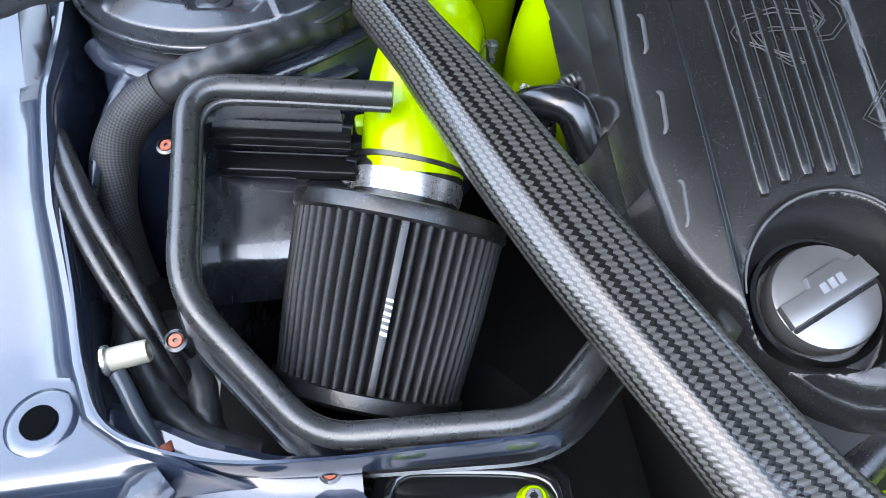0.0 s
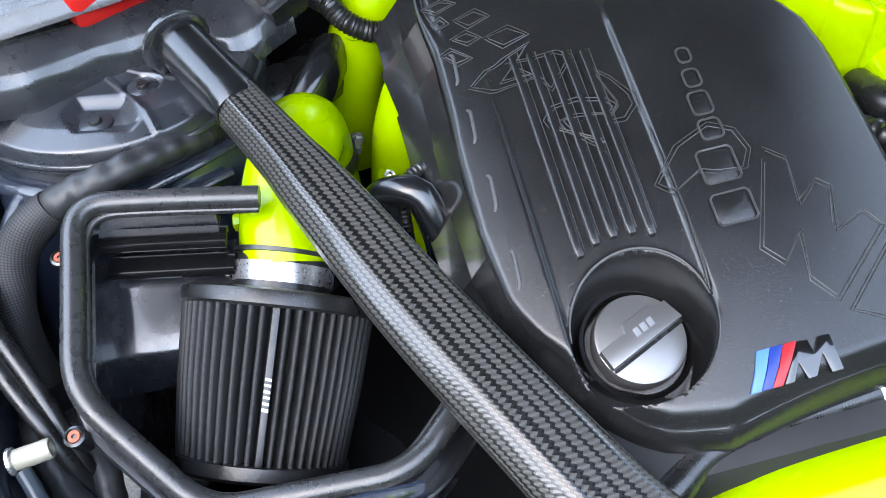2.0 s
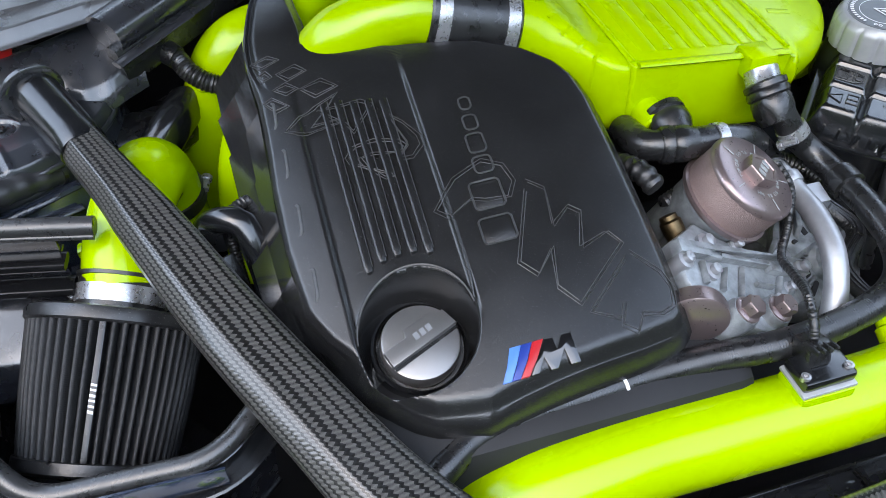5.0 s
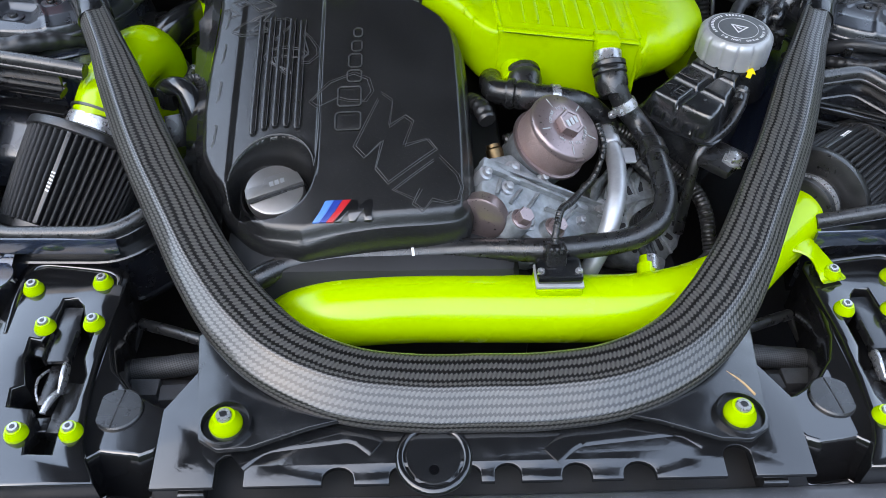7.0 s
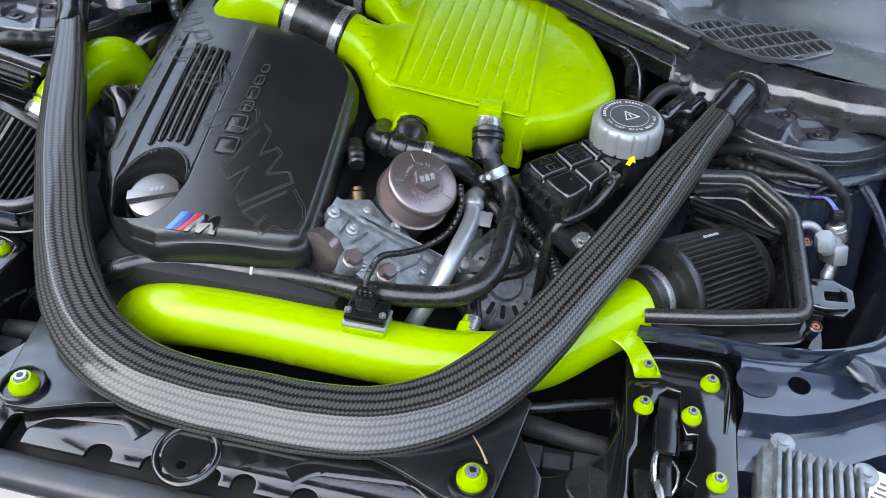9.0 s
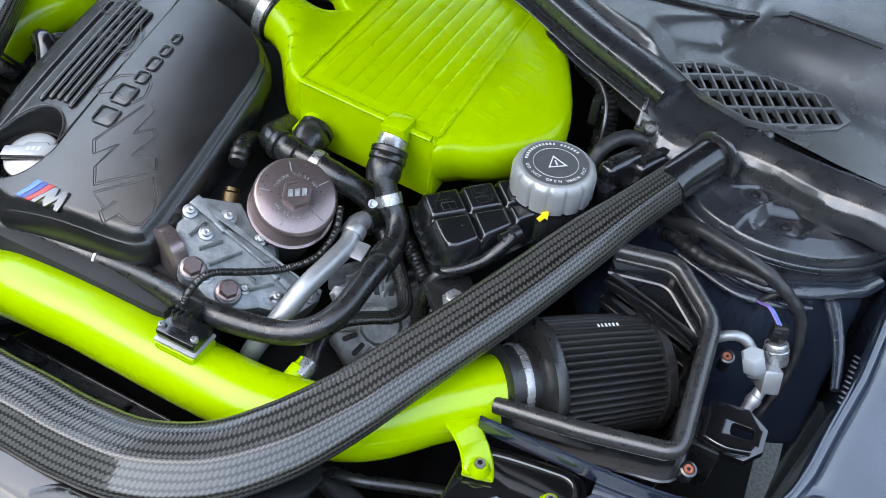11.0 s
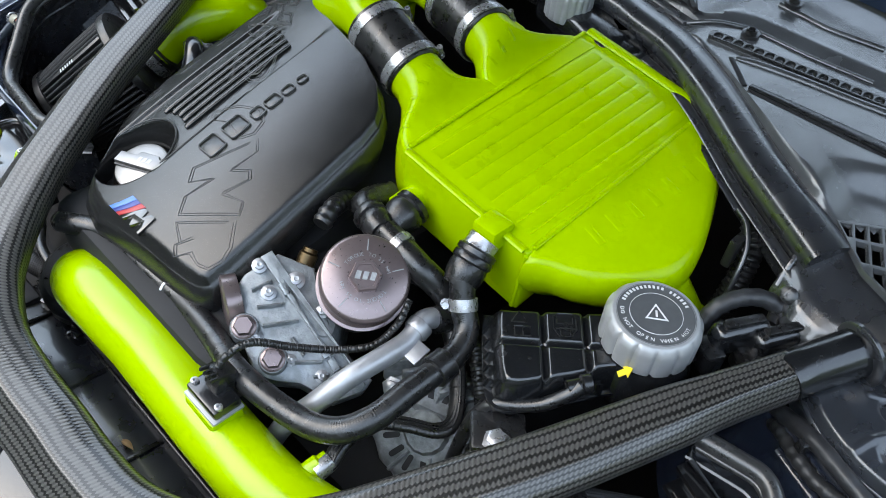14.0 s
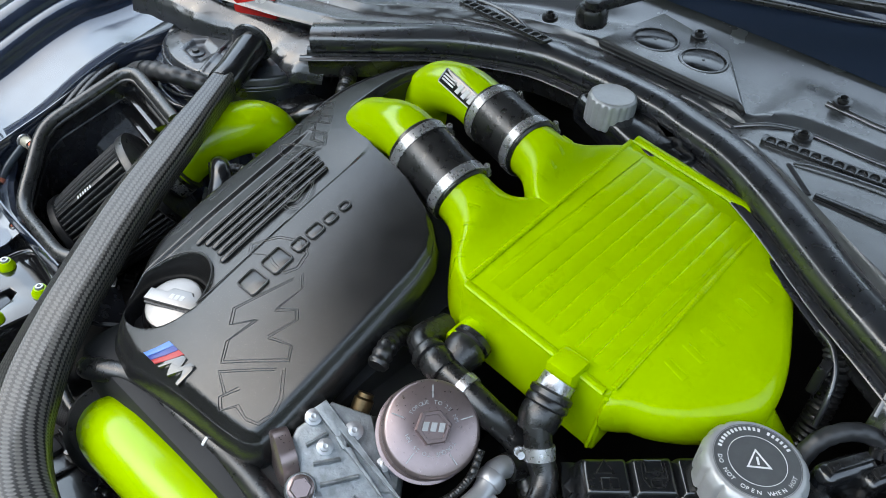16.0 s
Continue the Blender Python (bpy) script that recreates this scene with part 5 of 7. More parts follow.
part("pipe", sweep([tuple(e1), tuple(e1 + D1 * 0.035), (-0.185, 0.547, 1.022), (-0.214, 0.553, 1.006), (-0.234, 0.559, 0.975), (-0.242, 0.563, 0.93)], 0.0325, 32), GREEN, p1)
p2 = thing("charge_pipe", tuple(e2), "lime green painted charge pipe with a black and silver badge", "charge pipe", "charge pipes")
part("pipe", sweep([tuple(e2), tuple(e2 + D2 * 0.05), (-0.188, 0.667, 1.026), (-0.215, 0.668, 1.014), (-0.236, 0.668, 0.982), (-0.240, 0.668, 0.92)], 0.0325, 32), GREEN, p2)
bc = e2 + D2 * 0.045
bn = D2.cross(Vector((0, -0.62, -0.78))).normalized()
mb2 = frame_of(bc + bn * 0.0312, (D2.x, D2.y, D2.z), (0, -0.62, -0.78))
part("badge_plate", plate(rrect(-0.034, -0.010, 0.034, 0.010, 0.002), 0.002, mb2 @ pose(0, 0, 0.0015), (), 0.0004), PLASTIC_SHINY, p2, "black badge plate with silver shapes")
edge_ = [mb2 @ Vector((x, y, 0.0018)) for x, y in rrect(-0.0335, -0.0095, 0.0335, 0.0095, 0.002)]
part("silver_frame", sweep(edge_ + edge_[:1], 0.0008, 6, smooth=False), SILVER, p2, "thin silver frame of the badge")
for x0, w in ((-0.030, 0.009), (-0.018, 0.009), (-0.006, 0.009)):
    part("silver_bar", plate([(x0, -0.006), (x0 + w * 0.75, -0.006), (x0 + w, 0.006), (x0 + w * 0.25, 0.006)], 0.0006, mb2 @ pose(0, 0, 0.0021)), SILVER, p2)
for yy in (-0.0035, 0.0, 0.0035):
    part("silver_bar", plate(rrect(0.008, yy - 0.0011, 0.031, yy + 0.0011, 0.0005, 2), 0.0006, mb2 @ pose(0, 0, 0.0021)), SILVER, p2)


# ---- air filters ----
def air_filter(top, way, r0, r1, length, neck_r, stripe, label, band=0.015):
    """Pleated cone filter: neck flange at top, running along way. stripe: a way towards which the printed band faces."""
    way = Vector(way).normalized()
    top = Vector(top)
    t = thing("air_filter", tuple(top + way * length * 0.5), label, "air filter", "cone air filters")
    pl = 52
    n = pl * 8

    def wave(w, h):
        k = (w * pl / (2 * math.pi)) % 1.0
        return 1.0 - 0.15 * (0.5 + 0.5 * math.cos(2 * math.pi * k)) ** 2.2

    part("pleated_gauze", turned([(r0 * 0.985, 0.008), (r0 * 0.985, 0.014), (r0 + (r1 - r0) * 0.5, length * 0.5), (r1 * 0.985, length - 0.012), (r1 * 0.98, length - 0.006)], top, way, n, wave), GAUZE, t, "dark grey pleated gauze", smooth=80)
    part("top_ring", turned([(neck_r, -0.004), (r0 * 0.9, -0.002), (r0, 0.0), (r0 * 1.015, 0.003), (r0 * 1.015, 0.010), (r0 * 0.99, 0.012), (r0 * 0.97, 0.012)], top, way, 64), RUBBER, t, "black rubber top ring")
    part("end_cap", turned([(r1 * 0.97, length - 0.010), (r1 * 1.02, length - 0.009), (r1 * 1.02, length), (r1 * 0.96, length + 0.003), (0.0, length + 0.004)], top, way, 64), RUBBER, t, "black rubber end cap")
    part("neck", turned([(neck_r, 0.0), (neck_r, -0.030), (neck_r + 0.003, -0.031), (neck_r + 0.003, -0.034), (neck_r - 0.002, -0.036)], top, way, 48), RUBBER, t)
    clamp(tuple(top - way * 0.016), way, neck_r + 0.0005, t, band)
    s = Vector(stripe)
    s = (s - way * s.dot(way)).normalized()
    side = way.cross(s)
    a, b = top + s * (r0 * 1.0) + way * 0.012, top + s * (r1 * 1.0) + way * (length - 0.010)
    m = frame_of(a, b - a, -side)
    L = (b - a).length
    part("band", plate([(0, -0.0026), (L, -0.0026), (L, 0.0026), (0, 0.0026)], 0.0025, m @ pose(0, 0, 0.0012), (), 0.0005), RUBBER, t, "smooth black printed band")
    for k, w in enumerate((0.0034, 0.0030, 0.0036, 0.0030, 0.0034, 0.0040)):
        x = L * 0.44 + 0.0042 * k
        part("printed_mark", plate([(x, -0.0023), (x + w * 0.55, -0.0023), (x + w * 0.75, 0.0023), (x + w * 0.2, 0.0023)], 0.0004, m @ pose(0, 0, 0.0017)), WHITE, t, "white printed mark")
    return t


air_filter((-0.454, 0.398, 0.872), (-0.32, -0.77, -0.55), 0.0745, 0.0655, 0.132, 0.0375, (0.13, -0.48, 0.87), "dark pleated cone air filter on a lime green intake pipe")
air_filter((0.402, 0.286, 0.860), (0.72, 0.66, -0.12), 0.064, 0.060, 0.130, 0.0385, (0.16, 0.40, 0.90), "dark pleated cone air filter inside the airbox", 0.008)

il = thing("intake_pipe_left", (-0.42, 0.45, 0.93), "glossy lime green intake elbow pipe", "intake pipe")
part("pipe", sweep([(-0.4445, 0.413, 0.887), (-0.439, 0.440, 0.905), (-0.430, 0.475, 0.918), (-0.418, 0.508, 0.923), (-0.411, 0.533, 0.915), (-0.407, 0.550, 0.893), (-0.406, 0.556, 0.86), (-0.405, 0.558, 0.80)], 0.0362, 36), GREEN, il)
part("clamp_ring", turned([(0.0362, -0.008), (0.039, -0.007), (0.0385, 0.0), (0.039, 0.007), (0.0362, 0.008)], (-0.406, 0.556, 0.868), (0.0, 0.1, -1), 36), RUBBER, il, "black rubber joint ring")
part("clamp_screw", turned([(0.004, -0.008), (0.004, 0.006), (0.006, 0.006), (0.006, 0.011), (0, 0.011)], (-0.366, 0.556, 0.872), (0.2, 1, 0.1), 8), STEEL, il)
part("bolt_tab", block((-0.470, 0.455, 0.905), (0.02, 0.014, 0.01), 0.003), GREEN, il)
for nm, pts, b_, rr in (("turbo_pipe", [(-0.328, 0.542, 0.76), (-0.322, 0.544, 0.84), (-0.316, 0.545, 0.89), (-0.308, 0.546, 0.932), (-0.301, 0.547, 0.956), (-0.298, 0.548, 0.968)], (-0.343, 0.519, 0.860), [0.038, 0.037, 0.034, 0.027, 0.018, 0.006]),
                        ("turbo_pipe", [(-0.368, 0.665, 0.77), (-0.358, 0.665, 0.848), (-0.343, 0.666, 0.900), (-0.322, 0.668, 0.943), (-0.295, 0.672, 0.962), (-0.262, 0.676, 0.966)], (-0.345, 0.645, 0.938), 0.032)):
    t = thing(nm, pts[0], "lime green cast turbo pipe with a small flange bolt", "turbo pipe", "turbo pipes")
    part("pipe", sweep(pts, rr, 28), GREEN, t)
    part("flange", turned([(0.013, -0.012), (0.0125, 0.001), (0.010, 0.003), (0.0, 0.003)], b_, (-0.25, -0.6, 0.75), 20), GREEN, t)
    part("bolt", turned([(0.0055, 0.0), (0.0055, 0.007), (0.003, 0.0075), (0.003, 0.004), (0, 0.004)], b_, (-0.25, -0.6, 0.75), 6), STEEL, t, "silver bolt")

# ---- front charge pipe: crosses the bay behind the brace ----
fp = thing("front_charge_pipe", (0, 0.15, 0.82), "long glossy lime green charge pipe across the front", "charge pipe")
part("pipe", sweep([(-0.207, 0.165, 0.73), (-0.204, 0.163, 0.77), (-0.190, 0.158, 0.803), (-0.155, 0.153, 0.821), (-0.10, 0.154, 0.826), (-0.05, 0.156, 0.826), (0.0, 0.155, 0.826), (0.10, 0.153, 0.826), (0.19, 0.156, 0.826), (0.27, 0.178, 0.832), (0.33, 0.225, 0.845), (0.390, 0.274, 0.858)], 0.0365, 40), GREEN, fp)
part("sensor_boss", block((0.086, 0.158, 0.859), (0.050, 0.036, 0.018), 0.005, rz=-1), GREEN, fp)
part("bung", turned([(0.011, 0), (0.0105, 0.02), (0.008, 0.022), (0.0075, 0.030), (0.0, 0.030)], (0.190, 0.180, 0.838), (0.1, 0.9, 0.3), 20), GREEN, fp)
part("support_bracket", sweep([(0.356, 0.215, 0.862), (0.372, 0.205, 0.862), (0.386, 0.197, 0.848), (0.395, 0.187, 0.839), (0.398, 0.178, 0.838)], [(0.015, 0.0025)] * 5, 10, power=3.5), GREEN, fp, "bent green support bracket")
t = thing("coupler_boot", (-0.19, 0.148, 0.78), "ribbed black rubber boot on the charge pipe", "rubber boot")
part("boot", turned([(0.036, -0.002), (0.0480, -0.002), (0.0520, 0.002), (0.0500, 0.006), (0.0545, 0.010), (0.0515, 0.015), (0.0550, 0.020), (0.0525, 0.026), (0.0530, 0.05), (0.03, 0.055)], (-0.2030, 0.1680, 0.797), (-0.22, 0.06, -1), 44), RUBBER, t)

# plastic shroud below the pipe, with clips and a fallen leaf
t = thing("fan_shroud", (0.0, 0.10, 0.74), "charcoal plastic radiator fan shroud below the charge pipe", "fan shroud")
part("top_panel", block((-0.02, 0.098, 0.752), (0.50, 0.058, 0.005), 0.002, rx=-8), SATIN, t)
part("back_lip", block((-0.02, 0.128, 0.742), (0.50, 0.004, 0.030), 0.0015), PLASTIC, t)
part("front_lip", block((-0.02, 0.071, 0.762), (0.50, 0.004, 0.014), 0.0015), PLASTIC, t)
for x in (-0.215, -0.10, 0.02, 0.14):
    part("stiffener", block((x, 0.098, 0.7555), (0.006, 0.054, 0.006), 0.002, rx=-8), PLASTIC, t)
for x in (-0.225, -0.16):
    part("clip", block((x, 0.121, 0.757), (0.016, 0.012, 0.016), 0.002, rz=15), PLASTIC_SMOOTH, t)
t = thing("dry_leaf", (0.006, 0.092, 0.757), "small curled brown dry leaf on the shroud", "leaf")
part("leaf", sheet(lambda u, v: (-0.004 + 0.018 * u, 0.092 + 0.007 * (v - 0.5) * math.sin(math.pi * (0.08 + 0.9 * u)) + 0.003 * u, 0.7575 + 0.003 * math.sin(3 * u) + 0.003 * (2 * v - 1) ** 2), 10, 6), STRAW, t)

# pressure sensor on the pipe
ps = thing("pressure_sensor", (0.086, 0.161, 0.869), "black pressure sensor with plug bolted to the green pipe", "sensor")
part("gasket", block((0.086, 0.159, 0.8695), (0.050, 0.034, 0.004), 0.0015), SILVER, ps)
part("sensor_body", block((0.086, 0.16, 0.877), (0.047, 0.030, 0.012), 0.003), PLASTIC_SMOOTH, ps)
part("plug", block((0.082, 0.172, 0.89), (0.022, 0.022, 0.022), 0.003, rx=-20), PLASTIC, ps)
for k in range(4):
    part("plug_rib", block((0.073 + 0.006 * k, 0.166, 0.9015), (0.003, 0.02, 0.004), 0.001, rx=-20), PLASTIC, ps)
for x in (0.066, 0.105):
    part("screw", turned([(0.004, -0.002), (0.004, 0.003), (0.002, 0.0035), (0.002, 0.001), (0, 0.001)], (x, 0.153, 0.882), (0, 0, 1), 12), STEEL, ps, "silver screw")
part("cable", sweep([(0.080, 0.172, 0.903), (0.082, 0.181, 0.914), (0.089, 0.204, 0.921), (0.106, 0.238, 0.902), (0.123, 0.274, 0.884), (0.146, 0.302, 0.890), (0.156, 0.324, 0.914), (0.150, 0.345, 0.930)], 0.0042, 10, step=0.0012, ridge=(0.003, 0.0008)), RUBBER, ps, "corrugated cable sleeve")


# ---- airboxes: tray with a round seal along its rim ----
def airbox(rim, floor_z, label, start, turn=0.026):
    c = [sum(p[i] for p in rim) / len(rim) for i in range(3)]
    t = thing("airbox", (c[0], c[1], floor_z), label, "airbox", "airboxes")
    part("rim_seal", sweep(rounded(rim, turn, 8), 0.0085, 16, smooth=False), SEALRIM, t, "round black rubber rim seal")
    part("inner_lip", sweep([Vector((c[0] + (p.x - c[0]) * 0.935, c[1] + (p.y - c[1]) * 0.935, p.z - 0.006)) for p in rounded(rim, turn, 8)], 0.0032, 10, smooth=False), SEALRIM, t, "thin inner lip of the seal")
    part("flange", sweep([Vector((c[0] + (p.x - c[0]) * 1.02, c[1] + (p.y - c[1]) * 1.02, p.z - 0.020)) for p in rounded([start] + rim[1:], turn, 5)], (0.0025, 0.012), 8, smooth=False, power=4.0), PLASTIC_SMOOTH, t, "upright flange below the seal")
    part("flange_lip", sweep([Vector((c[0] + (p.x - c[0]) * 1.05, c[1] + (p.y - c[1]) * 1.05, p.z - 0.032)) for p in rounded([start] + rim[1:], turn, 5)], (0.008, 0.002), 8, smooth=False, power=3.0), PLASTIC_SMOOTH, t)
    # walls below the rim
    pts = rounded([start] + rim[1:], turn, 4)

    def wall(u, v):
        k = u * (len(pts) - 1)
        i = min(int(k), len(pts) - 2)
        p = pts[i].lerp(pts[i + 1], k - i)
        q = Vector((c[0] + (p.x - c[0]) * 0.93, c[1] + (p.y - c[1]) * 0.93, floor_z))
        w = p.lerp(q, v)
        return (w.x, w.y, w.z - 0.004)

    part("wall", sheet(wall, 70, 8), PAINT_DULL, t)
    out = [(c[0] + (p.x - c[0]) * 0.95, c[1] + (p.y - c[1]) * 0.95) for p in pts]
    part("tray_floor", plate(out if sum(a[0] * b[1] - b[0] * a[1] for a, b in zip(out, out[1:] + out[:1])) > 0 else out[::-1], 0.004, pose(0, 0, floor_z)), PLASTIC_SMOOTH, t)
    return t


RIM_L = [(-0.450, 0.427, 0.953), (-0.520, 0.438, 0.960), (-0.580, 0.445, 0.966), (-0.589, 0.3135, 0.922), (-0.521, 0.2363, 0.867), (-0.3855, 0.223, 0.878), (-0.342, 0.262, 0.885)]
RIM_R = [(0.43, 0.420, 0.944), (0.491, 0.427, 0.949), (0.541, 0.380, 0.937), (0.551, 0.245, 0.906), (0.470, 0.238, 0.889), (0.386, 0.236, 0.873)]


def ledges(t, pts, end=0.98):
    """Stepped shelves on the airbox's rear wall."""
    for (a, b), dz, d in ((pts, -0.030, 0.010), (pts, -0.052, 0.018)):
        m = [(a[0] + (b[0] - a[0]) * k, a[1] + (b[1] - a[1]) * k - d, a[2] + (b[2] - a[2]) * k + dz) for k in (0.06, end / 2, end)]
        part("ledge", sweep(m, (0.010, 0.004), 10, power=4.0), PLASTIC_SHINY, t)


bl = airbox(RIM_L, 0.76, "black plastic airbox tray with a round rubber rim", (-0.486, 0.433, 0.957))
br = airbox(RIM_R, 0.76, "black plastic airbox tray with a round rubber rim", RIM_R[0], 0.014)
ledges(bl, (RIM_L[2], RIM_L[0]), 0.76)
ledges(br, (RIM_R[2], RIM_R[0]))
def sloped(t, s):
    """Moulded shoulder low on the airbox's rear wall."""
    def fn(u, v):
        x = 0.596 - 0.125 * u
        return (s * (x + 0.004 * v), 0.436 - 0.012 * v - 0.055 * smoothstep(0.1, 0.9, v), 0.914 - 0.008 * u - 0.055 * v - 0.03 * smoothstep(0.8, 1.0, v))

    part("shoulder", sheet(fn, 10, 24), PAINT_DULL, t, "smooth sloping shoulder")
    part("crease", sweep([(s * 0.598, 0.380, 0.848), (s * 0.56, 0.378, 0.844), (s * 0.52, 0.378, 0.840), (s * 0.49, 0.380, 0.836)], (0.005, 0.004), 8), PAINT, t)


sloped(bl, -1)
for par, p in ((bl, (-0.612, 0.452, 0.910)), (bl, (-0.597, 0.297, 0.8966)), (bl, (-0.515, 0.222, 0.850)), (br, (0.564, 0.244, 0.892)), (br, (0.565, 0.375, 0.905))):
    part("mounting_eye", turned([(0.0065, -0.02), (0.0072, 0.0), (0.0072, 0.002), (0.0052, 0.003), (0.005, 0.0015)], p, (0, -0.3, 1), 20), PLASTIC_SMOOTH, par)
    part("screw", turned([(0.0048, -0.001), (0.0048, 0.0015), (0.004, 0.0028), (0.0016, 0.0028), (0.0014, 0.001), (0, 0.001)], Vector(p), (0, -0.3, 1), 18), COPPER, par, "rusty copper-coloured screw")

# ---- oil filter housing ----
oh = thing("oil_filter_housing", (0.10, 0.27, 0.80), "grey cast aluminium oil filter housing with bronze plugs", "oil filter housing")
AX = Vector((0.42, -0.28, 0.86)).normalized()
OC = Vector((0.110, 0.322, 0.944))
XR = Vector((0.74, 0.67, 0.0))
XR = (XR - AX * XR.dot(AX)).normalized()
MH = frame_of(OC, XR, AX.cross(XR))


def hp(x, y, z):
    """A place on the housing, in millimetres across the cap's face."""
    return MH @ Vector((x / 1000, y / 1000, z / 1000))


slab = [(-118, -2), (-88, 24), (-50, 14), (-42, -12), (-20, -56), (22, -92), (16, -104), (-12, -118), (-48, -104), (-72, -104), (-92, -100), (-120, -50), (-130, -32)]
part("casting", joined(plate([(x / 1000, y / 1000) for x, y in slab], 0.060, MH @ pose(0, 0, -0.046), (), 0.004), block(tuple(hp(-60, -40, -110)), (0.10, 0.09, 0.10), 0.012, rz=40)), CAST, oh)
part("filter_bowl", turned([(0.036, -0.12), (0.040, -0.05), (0.045, -0.042), (0.045, -0.036)], OC, AX, 40), CAST, oh)
flange = [(-104, 16), (-94, 24), (16, -98), (4, -106)]
holes_ = [[(x + c[0], y + c[1]) for x, y in ((-5, 3), (1, 8), (9, -3), (3, -8))] for c in ((-78, -12), (-68, -26), (-31, -70), (-20, -82))]
part("flange_rib", plate([(x / 1000, y / 1000) for x, y in flange], 0.012, MH @ pose(0, 0, -0.038), [[(x / 1000, y / 1000) for x, y in h] for h in holes_], 0.0012), CAST, oh)
for a, b in (((-100, -34), (-76, -28)), ((-92, -52), (-58, -42)), ((-62, -60), (-48, -76)), ((-56, -84), (-30, -80)), ((-108, -18), (-90, -6)), ((-44, -30), (-28, -52)), ((-36, -96), (-22, -92))):
    part("casting_rib", sweep([tuple(hp(*a, -45)), tuple(hp(*b, -45))], (0.0022, 0.005), 8, up=AX, smooth=False), CAST, oh)
part("side_flange", turned([(0.026, 0), (0.027, 0.003), (0.027, 0.015), (0.024, 0.017), (0, 0.017)], tuple(hp(-120, -24, -62)), tuple(AX.cross(XR) * -0.35 - XR * 0.9 + AX * 0.12), 36), TITAN, oh, "bronze anodised side plug")
for p in (hp(-109, -56, -36), hp(-77, -84, -36)):
    part("boss", turned([(0.0155, -0.045), (0.0145, -0.006), (0.013, -0.001), (0.0, -0.001)], p, AX, 28), CAST, oh)
    part("plug_bolt", turned([(0.0112, -0.003), (0.0112, 0.001), (0.0106, 0.002), (0.0098, 0.002), (0.0098, 0.010), (0.0088, 0.0115), (0.0, 0.0115)], p, AX, 6), TITAN, oh, "bronze hexagon plug")
    part("plug_collar", turned([(0.0122, -0.004), (0.0122, 0.0005), (0.0102, 0.002)], p, AX, 30), TITAN, oh)
for x, y, z, rr in ((-66, -2, -40, 0.009), (-104, 8, -40, 0.008), (-91, -18, -40, 0.008), (-97, -64, -42, 0.008), (-36, -30, -42, 0.007), (6, -98, -40, 0.008), (-28, -94, -44, 0.007), (-60, -82, -42, 0.006)):
    part("boss_bolt", turned([(rr, -0.02), (rr, -0.002), (rr * 0.62, -0.001), (rr * 0.62, 0.004), (rr * 0.3, 0.005), (0.0, 0.004)], hp(x, y, z), AX, 16), ALU, oh, "small silver bolt")
fc = part("filter_cap", turned([(0.043, -0.038), (0.0438, -0.036), (0.0438, -0.006), (0.043, -0.004)], OC, AX, 72), TITAN_KNURL, oh, "bronze anodised filter cap with a finely knurled band")
part("cap_top", turned([(0.0448, -0.007), (0.0448, -0.004), (0.043, -0.001), (0.0405, 0.0008), (0.016, 0.0008), (0.0, 0.0008)], OC, AX, 64), TITAN, fc)
part("bottom_flange", turned([(0.0455, -0.042), (0.0468, -0.040), (0.0468, -0.036), (0.0435, -0.035)], OC, AX, 64), TITAN, fc)
part("hexagon", turned([(0.0165, 0.0), (0.0165, 0.009), (0.0155, 0.0105), (0.0125, 0.0105), (0.012, 0.0095), (0.0, 0.0095)], OC, AX, 6), TITAN, fc)
mo = MH @ pose(0, 0, 0.0014)
for k in range(5):
    m = mo @ pose(0, 0, 0, 0, 0, 20 + 72 * k)
    part("radial_groove", plate([(0.027, -0.0005), (0.0385, -0.0005), (0.0385, 0.0005), (0.027, 0.0005)], 0.0004, m @ pose(0, 0, 0.0003)), SILVER, fc)


def arc_text(text, r, start, size, m, material, parent, step=None):
    """Words bent round a centre, letter by letter, joined in one mesh."""
    bms = []
    a = start
    for ch in text:
        if ch != " ":
            bms.append(lettering(ch, size, 0.0002, m @ pose(0, 0, 0, 0, 0, a) @ pose(0, r, 0)))
        a -= step or math.degrees(size * 0.78 / r)
    part("lettering", joined(*bms), material, parent, smooth=0)


arc_text("TORQUE TO 25 NM", 0.0215, 62, 0.0050, mo @ pose(0, 0, 0.0002), SILVER, fc, 9.0)
arc_text("TORQUE TO 25 NM", 0.0215, 242, 0.0050, mo @ pose(0, 0, 0.0002), SILVER, fc, 9.0)
for k in range(3):
    x0 = -0.0105 + 0.0072 * k
    part("logo_bar", plate([(x0, -0.004), (x0 + 0.005, -0.004), (x0 + 0.0065, 0.004), (x0 + 0.0015, 0.004)], 0.0004, mo @ pose(0, 0, 0.0088)), SILVER, fc)

# silver coolant pipe beside the housing
sp = thing("coolant_pipe", (0.16, 0.28, 0.86), "bare aluminium coolant pipe curving beside the housing", "coolant pipe")
part("pipe", sweep([(0.170, 0.372, 0.900), (0.165, 0.350, 0.908), (0.170, 0.327, 0.901), (0.169, 0.297, 0.900), (0.162, 0.258, 0.893), (0.150, 0.226, 0.868), (0.132, 0.205, 0.835), (0.11, 0.200, 0.78)], 0.0108, 20), ALU, sp)
part("collar", turned([(0.0125, -0.006), (0.0135, -0.004), (0.0135, 0.004), (0.0125, 0.006)], (0.1675, 0.342, 0.905), (-0.1, 0.95, 0.25), 24), ALU, sp)
part("tab", block((0.182, 0.322, 0.902), (0.026, 0.022, 0.003), 0.001, rx=15), ALU, sp)


